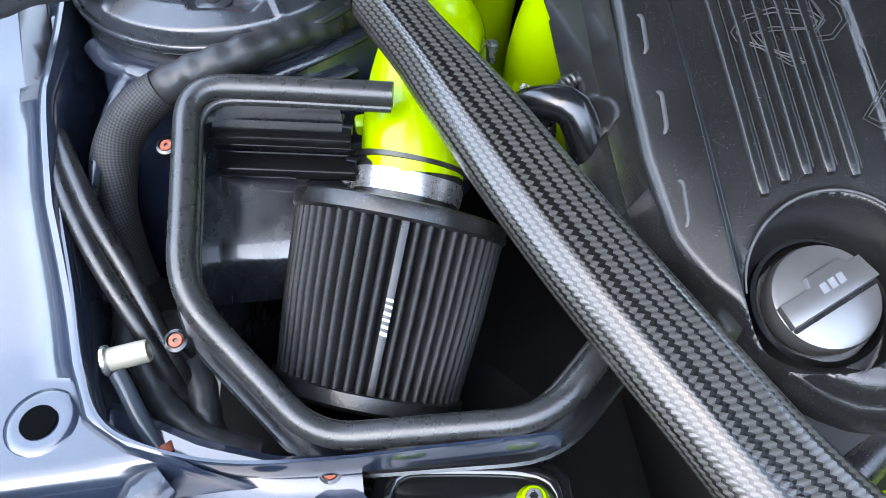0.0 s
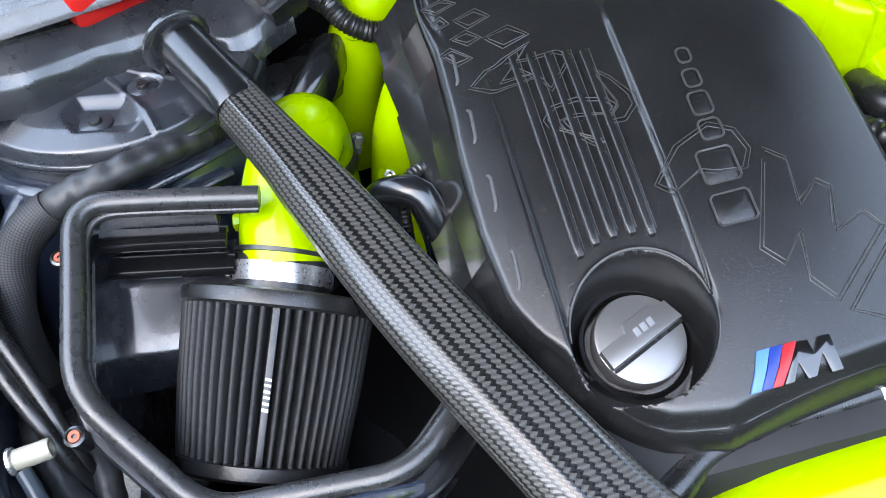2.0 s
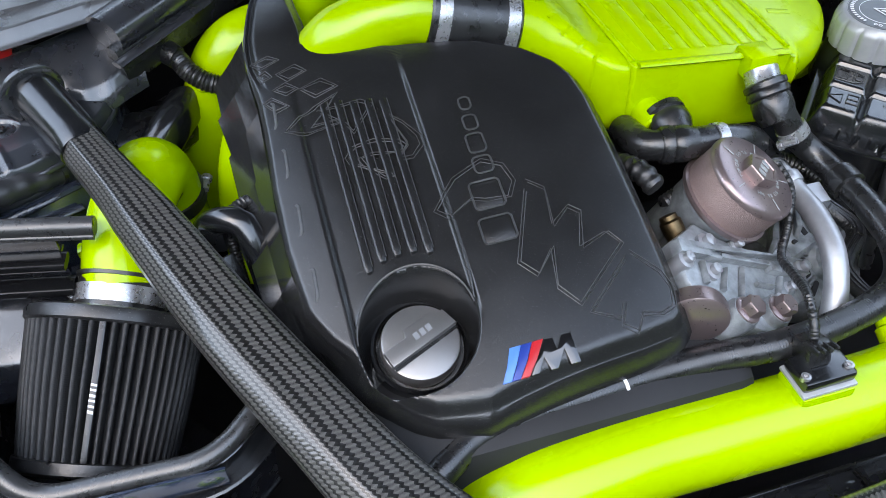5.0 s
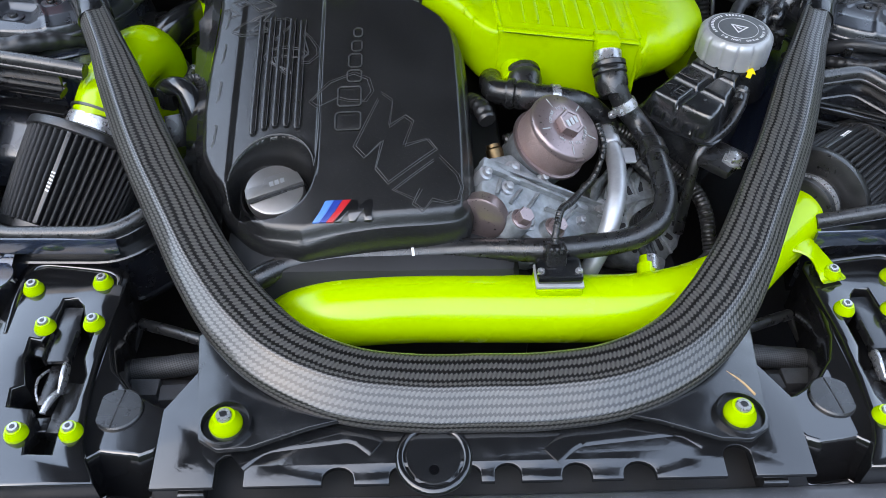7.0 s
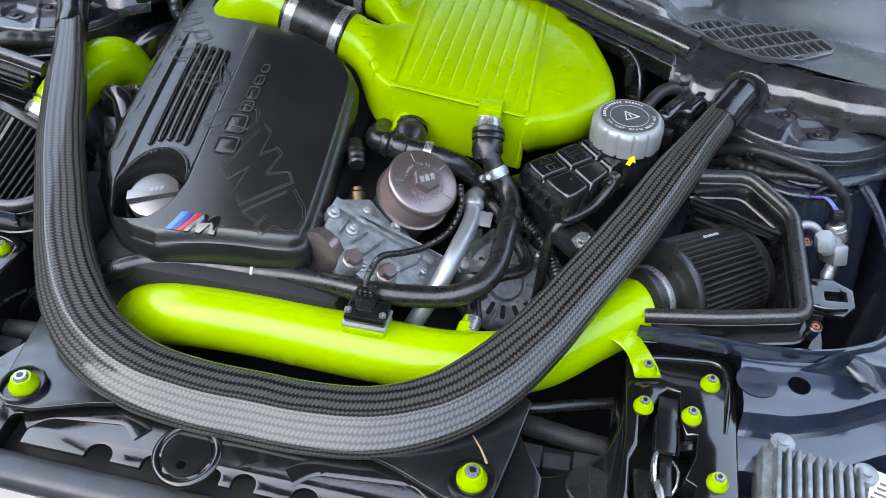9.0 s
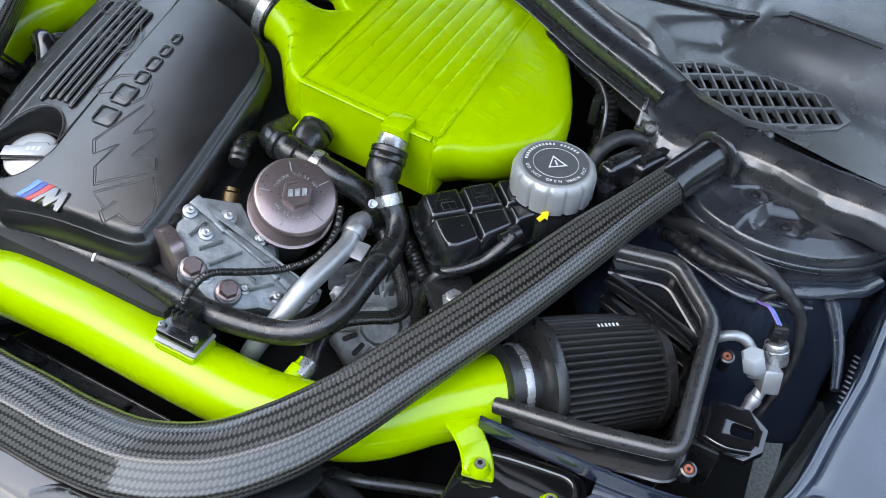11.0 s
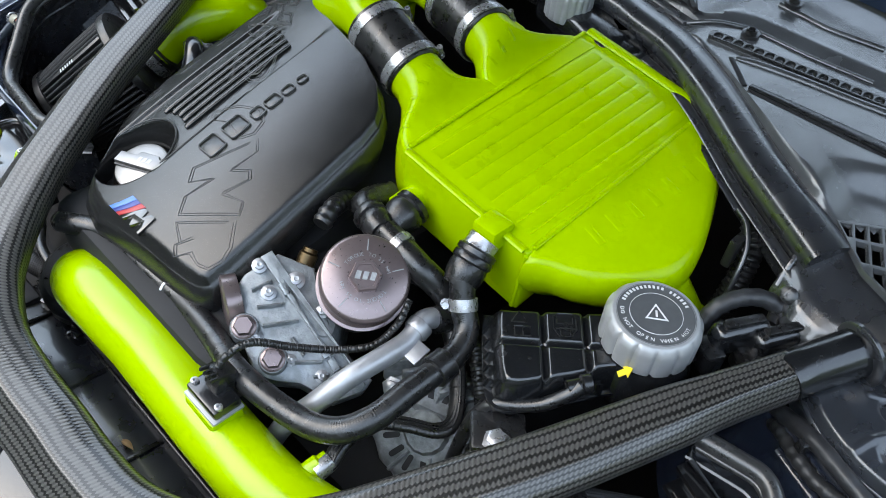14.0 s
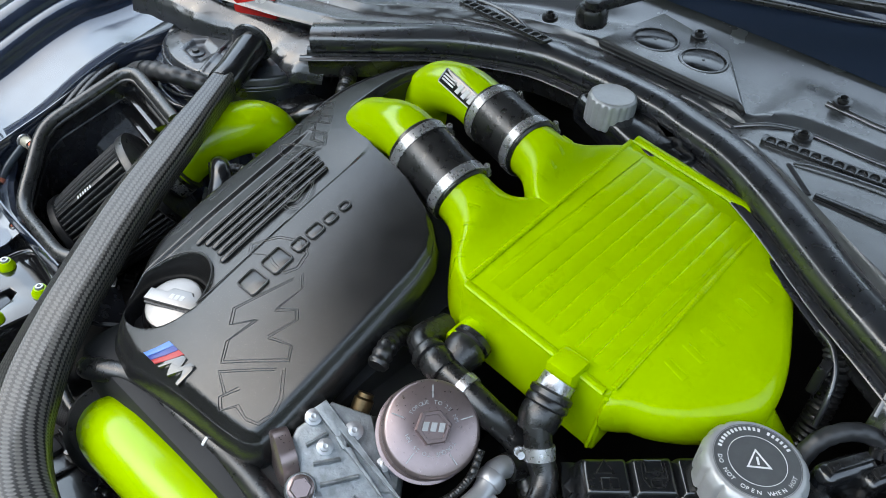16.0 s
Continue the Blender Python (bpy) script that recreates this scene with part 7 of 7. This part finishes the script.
for p in ((-0.066, 0.932, 1.0565), (0.008, 0.930, 1.0565)):
    t = thing("cowl_disc", p, "round black plastic blanking disc in the scuttle", "blanking plug", "scuttle discs")
    part("disc", turned([(0.0275, -0.008), (0.0275, -0.001), (0.026, 0.0), (0.0, 0.0005)], p, (0, -0.05, 1), 40), PLASTIC_SMOOTH, t)
    part("ring_groove", turned([(0.033, -0.006), (0.0325, -0.0006), (0.0315, 0.0006), (0.0295, 0.0006), (0.0285, -0.0035), (0.0276, -0.0035)], p, (0, -0.05, 1), 40), PLASTIC, t)
    part("centre_pip", turned([(0.002, 0.0), (0.0015, 0.0016), (0, 0.0018)], Vector(p), (0, 0, 1), 10), COWLING, t)
for p in ((0.181, 0.955, 1.065), (0.174, 0.874, 1.0465), (-0.196, 0.868, 1.06), (-0.03, 0.985, 1.06)):
    t = thing("cowl_stud", p, "small black push fastener in the scuttle", "fastener", "scuttle fasteners")
    part("stud", turned([(0.011, -0.004), (0.011, 0.001), (0.007, 0.0015), (0.0065, 0.005), (0.004, 0.006), (0.0035, 0.003), (0, 0.003)], p, (0, -0.15, 1), 20), PLASTIC, t)
wp = thing("wiper_arm", (-0.15, 0.905, 1.06), "black windscreen wiper arm on its pivot", "wiper")
part("pivot", turned([(0.022, -0.01), (0.022, 0.008), (0.018, 0.014), (0.012, 0.015), (0.010, 0.022), (0, 0.023)], (-0.152, 0.902, 1.068), (0, -0.15, 1), 28), PLASTIC, wp)
part("arm", sweep([(-0.152, 0.902, 1.082), (-0.138, 0.935, 1.086), (-0.118, 0.985, 1.09), (-0.072, 1.04, 1.096), (-0.01, 1.058, 1.10), (0.06, 1.075, 1.105), (0.13, 1.09, 1.11), (0.26, 1.12, 1.125)], [(0.016, 0.008), (0.013, 0.008), (0.012, 0.008), (0.011, 0.007), (0.010, 0.006), (0.008, 0.005), (0.006, 0.004), (0.006, 0.004)], 14, power=2.8), PLASTIC, wp)
part("blade", sweep([(0.04, 1.115, 1.105), (0.25, 1.15, 1.13), (0.5, 1.17, 1.15)], (0.005, 0.008), 10), RUBBER, wp)
t = thing("terminal_cover", (-0.548, 0.645, 1.0), "red plastic terminal cover beside the scuttle", "terminal cover")
part("cover", block((-0.550, 0.648, 1.018), (0.070, 0.050, 0.035), 0.008, rz=28), RED, t)
for k in range(3):
    part("grip_rib", block((-0.540 + 0.012 * k, 0.632 + 0.007 * k, 1.0365), (0.004, 0.016, 0.004), 0.001, rz=30), RED, t)

INSULATION = mat("bonnet_insulation", (0.022, 0.022, 0.023), 0.8, vary=0.4, vscale=20, bump=0.4, bscale=300)
# raised bonnet above the bay
def bonnet(u, v):
    k = 2 * u - 1
    x = 0.69 * k
    y = 1.18 - 1.16 * v
    z = 1.945 - 0.43 * y - 0.05 * smoothstep(0.95, 1.18, y) - 0.04 * k * k
    return (x, y, z)


bn = sheet(bonnet, 20, 16)
r = bmesh.ops.solidify(bn, geom=list(bn.faces), thickness=0.03)
tagged(part("bonnet", bn, INSULATION, at=(0, 1.1, 1.4)), "black underside of the raised bonnet", "bonnet", kind="structure")

# ---- left side: looms, cables, sensor ----
t = thing("wiring_loom", (-0.68, 0.428, 0.782), "thick fabric-wrapped wiring loom beside the strut tower", "wiring loom")
part("taped_loom", sweep([(-0.445, 0.628, 0.867), (-0.455, 0.593, 0.897), (-0.472, 0.558, 0.922), (-0.498, 0.527, 0.939), (-0.538, 0.498, 0.95), (-0.565, 0.487, 0.949), (-0.592, 0.483, 0.943), (-0.612, 0.481, 0.935)], [0.011, 0.011, 0.011, 0.0115, 0.0125, 0.0135, 0.0145, 0.0150], 22, step=0.002, ridge=(0.019, 0.0014)), TAPE, t, "loom wrapped in crinkled tape")
part("braided_loom", sweep([(-0.608, 0.4815, 0.937), (-0.628, 0.478, 0.926), (-0.645, 0.472, 0.911), (-0.656, 0.462, 0.894), (-0.661, 0.448, 0.876), (-0.662, 0.436, 0.86), (-0.66, 0.426, 0.842), (-0.656, 0.413, 0.812)], [0.0158, 0.0166, 0.0172, 0.0172, 0.0165, 0.015, 0.013, 0.011], 26, step=0.002, ridge=(0.05, 0.0006)), WOVEN, t, "woven fabric loom sleeve")
part("cable_tie", turned([(0.0112, -0.002), (0.0128, -0.0018), (0.0128, 0.0018), (0.0112, 0.002)], (-0.49, 0.536, 0.935), (-0.7, -0.7, 0.2), 24), PLASTIC, t)
t = thing("bonnet_cable", (-0.68, 0.528, 0.832), "pair of black sheathed bonnet release cables", "cable")
part("junction_box", block((-0.714, 0.563, 0.927), (0.024, 0.105, 0.012), 0.002, rz=12, rx=6), PLASTIC_SMOOTH, t)
part("end_clip", block((-0.705, 0.509, 0.921), (0.026, 0.016, 0.014), 0.002, rz=12, rx=6), PLASTIC, t)
for pts in ([(-0.708, 0.502, 0.919), (-0.701, 0.478, 0.915), (-0.688, 0.443, 0.912), (-0.673, 0.406, 0.904), (-0.652, 0.363, 0.887), (-0.63, 0.326, 0.857), (-0.618, 0.303, 0.812)],
            [(-0.699, 0.5, 0.919), (-0.69, 0.473, 0.915), (-0.675, 0.438, 0.912), (-0.658, 0.4, 0.902), (-0.638, 0.363, 0.882), (-0.622, 0.328, 0.847), (-0.614, 0.308, 0.802)]):
    part("inner_cable", sweep(pts[:2], 0.0042, 12), HOSE, t)
    part("sheath", sweep(pts[1:], 0.0066, 14), HOSE, t)
t = thing("crash_sensor", (-0.636, 0.304, 0.861), "cream metal sensor with a clear sleeved lead", "sensor")
part("sensor_can", turned([(0.0068, 0.0), (0.0075, 0.001), (0.0075, 0.024), (0.0068, 0.0255), (0.0045, 0.0255), (0.0042, 0.022), (0, 0.022)], (-0.647, 0.305, 0.874), (0.98, 0.10, 0.05), 24), mat("cream_zinc", (0.40, 0.375, 0.30), 0.4, 0.4, vary=0.2), t)
part("flange", turned([(0.0098, -0.0025), (0.0098, 0.0), (0.0078, 0.001)], (-0.647, 0.305, 0.874), (0.98, 0.10, 0.05), 24), STEEL, t)
part("lead", sweep([(-0.642, 0.297, 0.869), (-0.636, 0.285, 0.865), (-0.628, 0.267, 0.857), (-0.619, 0.251, 0.847)], 0.0058, 14), mat("grey_sleeve", (0.035, 0.045, 0.055), 0.2), t, "clear grey sleeve")
t = thing("lower_loom", (-0.61, 0.288, 0.722), "black taped wiring looms in the wing corner", "wiring loom")
part("taped_loom", sweep([(-0.665, 0.388, 0.822), (-0.654, 0.348, 0.832), (-0.638, 0.318, 0.83), (-0.623, 0.29, 0.824), (-0.6, 0.271, 0.817), (-0.57, 0.263, 0.802)], 0.0105, 16, step=0.003, ridge=(0.017, 0.0008)), TAPE, t)
part("taped_loom", sweep([(-0.638, 0.378, 0.802), (-0.626, 0.346, 0.817), (-0.61, 0.318, 0.814), (-0.605, 0.288, 0.802), (-0.6, 0.268, 0.782)], 0.012, 16, step=0.003, ridge=(0.017, 0.0008)), TAPE, t)
part("heat_wrap", turned([(0.0062, 0), (0.0062, 0.006)], (-0.617, 0.254, 0.85), (0.45, -0.8, -0.5), 16), COPPER, t, "brown end sleeve")
t = thing("vacuum_pipe", (-0.34, 0.42, 0.88), "black plastic vacuum pipe with a corrugated cable", "vacuum pipe")
part("pipe", sweep([(-0.368, 0.430, 0.922), (-0.360, 0.428, 0.929), (-0.345, 0.420, 0.935), (-0.333, 0.413, 0.932), (-0.325, 0.398, 0.908), (-0.322, 0.385, 0.86), (-0.32, 0.38, 0.80)], [0.010, 0.0115, 0.0125, 0.013, 0.013, 0.0125, 0.012], 18), PLASTIC_SMOOTH, t)
part("plug", block((-0.358, 0.428, 0.918), (0.022, 0.026, 0.03), 0.004, rz=-15), PLASTIC, t)
part("cable", sweep([(-0.305, 0.452, 0.922), (-0.320, 0.444, 0.933), (-0.338, 0.434, 0.934), (-0.345, 0.428, 0.92), (-0.346, 0.422, 0.89), (-0.345, 0.415, 0.86)], 0.0056, 12, step=0.0012, ridge=(0.0036, 0.0013)), RUBBER, t, "corrugated cable")
part("bracket", plate([(-0.012, -0.02), (0.012, -0.02), (0.010, 0.02), (-0.010, 0.02)], 0.003, pose(-0.352, 0.40, 0.885, 60, 0, 20), (), 0.001), PLASTIC, t)
t = thing("vacuum_hose", (-0.34, 0.63, 0.94), "black corrugated hose with a smooth rubber end", "hose")
part("tube", sweep([(-0.366, 0.650, 0.967), (-0.356, 0.632, 0.958), (-0.340, 0.622, 0.949), (-0.322, 0.618, 0.945), (-0.298, 0.615, 0.95)], 0.0108, 16, step=0.0012, ridge=(0.0042, 0.0018)), RUBBER, t)
part("hose_end", sweep([(-0.392, 0.668, 0.972), (-0.380, 0.662, 0.974), (-0.366, 0.650, 0.967)], [0.013, 0.0132, 0.012], 16), HOSE, t, "smooth rubber end sleeve")
t = thing("rear_duct", (-0.42, 0.60, 0.86), "dark moulded ducts behind the intake elbow", "duct")
part("duct", sweep([(-0.46, 0.60, 0.90), (-0.43, 0.615, 0.90), (-0.40, 0.64, 0.89), (-0.37, 0.68, 0.88)], (0.03, 0.025), 14, power=3.0), PLASTIC, t)
part("side_shell", sweep([(-0.41, 0.585, 0.90), (-0.385, 0.61, 0.915), (-0.37, 0.65, 0.91)], (0.016, 0.022), 14, power=3.0), PLASTIC_SMOOTH, t)

# ---- right side: loom, pressure switch, controller ----
t = thing("wing_loom", (0.62, 0.45, 0.90), "black taped wiring loom around the strut tower", "wiring loom")
part("taped_loom", sweep([(0.445, 0.545, 0.90), (0.460, 0.518, 0.922), (0.481, 0.500, 0.940), (0.500, 0.487, 0.951), (0.527, 0.474, 0.955), (0.557, 0.464, 0.953), (0.582, 0.458, 0.947), (0.6056, 0.454, 0.932), (0.620, 0.452, 0.915), (0.628, 0.444, 0.888), (0.630, 0.432, 0.862), (0.627, 0.418, 0.838), (0.62, 0.40, 0.81)], [0.0075, 0.008, 0.0085, 0.0085, 0.008, 0.0078, 0.0074, 0.0066, 0.006, 0.0058, 0.0055, 0.0052, 0.005], 16, step=0.003, ridge=(0.021, 0.0008)), TAPE, t)
part("lower_wrap", sweep([(0.462, 0.515, 0.905), (0.4753, 0.500, 0.920), (0.4965, 0.481, 0.928), (0.518, 0.468, 0.932), (0.540, 0.462, 0.937), (0.558, 0.459, 0.940), (0.578, 0.457, 0.940)], [0.006, 0.0075, 0.008, 0.0075, 0.007, 0.006, 0.005], 16, step=0.002, ridge=(0.011, 0.0012)), TAPE, t, "second loom in loose crinkled tape")
part("loom_clip", block((0.497, 0.482, 0.946), (0.010, 0.016, 0.012), 0.002, rz=-30), PLASTIC, t)
part("lead", sweep([(0.600, 0.460, 0.934), (0.590, 0.463, 0.925), (0.581, 0.458, 0.920), (0.577, 0.4513, 0.918)], 0.0036, 10), TAPE, t)
t = thing("pressure_switch", (0.61, 0.358, 0.874), "white and silver refrigerant pressure switch with a violet wire", "pressure switch")
part("body", block((0.6085, 0.3985, 0.8775), (0.019, 0.034, 0.026), 0.003, rz=22, rx=-25), ALU, t)
part("shoulder", block((0.597, 0.391, 0.887), (0.020, 0.016, 0.012), 0.003, rz=22, rx=-10), ALU, t)
part("white_nut", turned([(0.0105, -0.011), (0.0118, -0.009), (0.0118, 0.009), (0.0095, 0.0115), (0, 0.0118)], (0.59, 0.388, 0.9), (-0.35, -0.1, 0.9), 6), mat("white_nylon", (0.36, 0.39, 0.42), 0.45), t, "white nylon nut")
part("switch_can", turned([(0.0115, -0.020), (0.0125, -0.017), (0.0125, -0.004), (0.0115, -0.003), (0.0115, 0.002), (0.0100, 0.004), (0, 0.004)], (0.606, 0.4175, 0.903), (-0.28, 0.25, 0.9), 26), STEEL, t)
part("plug", block((0.6028, 0.4225, 0.915), (0.015, 0.013, 0.018), 0.002, rz=15, rx=-15), PLASTIC, t)
part("plug_latch", block((0.6005, 0.4135, 0.917), (0.008, 0.004, 0.012), 0.001, rz=15, rx=-15), PLASTIC_SMOOTH, t)
for dx, m_ in ((-0.0016, WIRE_BLUE), (0.0016, mat("blue_wire", (0.10, 0.2, 0.5), 0.4))):
    part("wire", sweep([(0.601 + dx, 0.4240, 0.9225), (0.5926 + dx, 0.4284, 0.930), (0.5865 + dx, 0.4356, 0.9305), (0.580 + dx, 0.445, 0.923), (0.577 + dx, 0.4515, 0.918)], 0.0013, 8), m_, t)
part("pipe", sweep([(0.59, 0.398, 0.89), (0.584, 0.402, 0.902), (0.576, 0.404, 0.908), (0.566, 0.4025, 0.9095), (0.554, 0.3973, 0.906), (0.5445, 0.3974, 0.892), (0.54, 0.398, 0.864)], 0.0055, 14), ALU, t)
part("spout", turned([(0.0062, 0), (0.0062, 0.008), (0.0075, 0.009), (0.0075, 0.016), (0.006, 0.018), (0.006, 0.028), (0, 0.028)], (0.6085, 0.388, 0.8655), (-0.25, -0.75, -0.6), 18), ALU, t)
t = thing("wing_bracket", (0.60, 0.30, 0.84), "black stamped bracket beside the airbox", "bracket")
part("bracket", plate([(-0.032, -0.026), (0.012, -0.028), (0.026, -0.012), (0.026, 0.012), (0.006, 0.028), (-0.032, 0.026)], 0.008, pose(0.597, 0.322, 0.872, 8, -6, 0), [rrect(-0.006, -0.005, 0.014, 0.008, 0.003)], 0.0018), PLASTIC_SHINY, t)
part("bracket_rib", sweep([(0.568, 0.300, 0.872), (0.590, 0.296, 0.873), (0.612, 0.302, 0.873)], (0.002, 0.004), 8), PLASTIC_SHINY, t)
part("bracket_leg", block((0.575, 0.318, 0.835), (0.03, 0.05, 0.06), 0.004), PLASTIC, t)
t = thing("control_unit", (0.55, 0.07, 0.78), "finned cast aluminium control unit with a paper label", "control unit")
part("housing", block((0.56, 0.065, 0.815), (0.10, 0.11, 0.04), 0.006, rz=-6), CAST, t)
for k in range(9):
    part("fin", block((0.523 + 0.0095 * k, 0.068 - 0.001 * k, 0.84), (0.0045, 0.085, 0.022), 0.0015, rz=-6), CAST, t)
for p in ((0.533, 0.118, 0.845), (0.61, 0.10, 0.845)):
    part("screw_ear", turned([(0.012, -0.01), (0.012, 0.0), (0.006, 0.001), (0.006, 0.004), (0, 0.005)], p, (0, 0, 1), 16), CAST, t)
part("label_sticker", block((0.633, 0.085, 0.838), (0.04, 0.045, 0.001), 0.0002, rz=-15), WHITE, t, "white paper label with grey printed bars")
for k in range(4):
    part("print_bar", block((0.622 + 0.004 * k, 0.075 + 0.006 * k, 0.8388), (0.02, 0.003, 0.0003), 0.0001, rz=-15), GREYPRINT, t)
t = thing("rear_loom", (0.37, 0.62, 0.90), "black connectors and corrugated hoses behind the tank", "wiring loom")
part("corrugated_tube", sweep([(0.33, 0.66, 0.98), (0.345, 0.645, 0.95), (0.35, 0.62, 0.90), (0.345, 0.60, 0.85)], 0.014, 14, step=0.0015, ridge=(0.006, 0.002)), RUBBER, t)
for dx, dy in ((0.0, 0.0), (0.030, 0.022)):
    part("connector_block", block((0.395 + dx, 0.535 + dy, 0.955), (0.024, 0.06, 0.034), 0.010, rz=-28, seg=3), PLASTIC_SMOOTH, t, "rounded black multi-pin connector")
    part("lever", block((0.395 + dx, 0.535 + dy, 0.974), (0.010, 0.042, 0.006), 0.002, rz=-28), PLASTIC, t)
    part("connector_base", block((0.385 + dx, 0.505 + dy, 0.94), (0.028, 0.02, 0.026), 0.003, rz=-28), PLASTIC, t)
part("cable_arch", sweep([(0.36, 0.52, 0.93), (0.365, 0.548, 0.96), (0.385, 0.572, 0.972), (0.41, 0.585, 0.965), (0.43, 0.588, 0.94)], 0.009, 14, step=0.002, ridge=(0.012, 0.0006)), TAPE, t)
part("cable", sweep([(0.36, 0.68, 1.0), (0.385, 0.64, 0.99), (0.40, 0.60, 0.97), (0.41, 0.565, 0.96)], 0.006, 12), HOSE, t)
part("side_clip", block((0.335, 0.62, 0.965), (0.01, 0.02, 0.035), 0.002), PLASTIC, t)
# pine needle by the brace bolt
t = thing("pine_needle", (0.235, 0.03, 0.86), "dry brown needle lying on the mounting plate", "needle")
part("needle", sweep([(0.247, 0.008, 0.866), (0.238, 0.022, 0.868), (0.228, 0.036, 0.866)], [0.0012, 0.0010, 0.0003], 6), STRAW, t)

# wing flange details: drain hole, dimple, sealer, stamped marks as plain bars
for s in (-1, 1):
    t = thing("wing_drain", (s * 0.682, 0.268, 0.874), "round drain hole pressed into the wing panel", "drain hole", kind="structure")
    part("dimple", turned([(0.023, -0.001), (0.021, 0.0008), (0.016, 0.0012), (0.0095, 0.0003)], (s * 0.682, 0.268, 0.8745), (0, 0, 1), 36), PAINT, t)
    part("hole", turned([(0.0110, 0.0), (0.0110, 0.0014), (0.0100, 0.0016), (0, 0.0016)], (s * 0.683, 0.267, 0.8752), (0, 0, 1), 28), HOLE, t, "dark hole")
    part("sealer_bead", sweep([(s * 0.606, 0.224, 0.868), (s * 0.620, 0.214, 0.866), (s * 0.636, 0.204, 0.858)], [(0.012, 0.006), (0.016, 0.007), (0.010, 0.005)], 14), SEALANT, t, "thick painted seam sealer")
    p = [(s * x, y, z) for x, y, z in ((0.682, 0.41, 0.900), (0.670, 0.355, 0.888), (0.659, 0.30, 0.879), (0.645, 0.262, 0.875), (0.619, 0.241, 0.872), (0.575, 0.226, 0.868), (0.518, 0.219, 0.866), (0.45, 0.217, 0.866), (0.38, 0.215, 0.866))]
    part("weld_flange", sweep(p, [(0.0022, 0.008)] * 4 + [(0.0022, 0.010)] * 2 + [(0.0022, 0.011)] * 3, 10, power=3.0, step=0.004), PAINT, t, "thin upright weld flange")
bars = thing("stamped_bars", (-0.723, 0.503, 0.908), "row of worn pale stamped bars on the wing", "stamped marks")
for k in range(17):
    x, y = -0.7345 + 0.0013 * k, 0.557 - 0.0064 * k
    part("bar", block((x, y, 0.9165 - 0.0011 * k), (0.0075, 0.0028, 0.0012), 0.0004, rz=12 + 7 * math.sin(k * 2.3)), mat("worn_pale_mark", (0.22, 0.25, 0.3), 0.5, vary=0.5, vscale=500) if k == 0 else bpy.data.materials["worn_pale_mark"], bars)
bars = thing("stamped_bars", (0.673, 0.41, 0.90), "row of stamped dark bars on the wing panel", "stamped marks")
for k in range(10):
    part("bar", block((0.6725 + 0.0006 * k, 0.38 + 0.0062 * k, 0.899 + 0.0012 * k), (0.006, 0.003, 0.0016), 0.0004, rz=-14), PAINT_DULL, bars)


for s in (-1, 1):
    t = thing("deck_loom", (s * 0.33, 0.12, 0.74), "black braided loom and grey connectors under the deck opening", "wiring loom", "deck looms")
    part("braided_sleeve", sweep([(s * 0.39, 0.126, 0.765), (s * 0.34, 0.126, 0.77), (s * 0.295, 0.132, 0.77), (s * 0.25, 0.15, 0.755)], 0.0125, 18, step=0.002, ridge=(0.03, 0.0006)), WOVEN, t, "woven fabric sleeve")
    part("thin_hose", sweep([(s * 0.37, 0.185, 0.775), (s * 0.33, 0.168, 0.78), (s * 0.29, 0.15, 0.785), (s * 0.25, 0.145, 0.78)], 0.0065, 12), HOSE, t)
    part("connector", block((s * 0.35, 0.098, 0.765), (0.035, 0.022, 0.02), 0.002), CLOTH, t, "grey plug")
    part("connector", block((s * 0.315, 0.090, 0.767), (0.03, 0.02, 0.018), 0.002, rz=4), CLOTH, t, "grey plug")
    part("connector", block((s * 0.285, 0.095, 0.762), (0.028, 0.03, 0.02), 0.002), CLOTH, t, "grey plug")
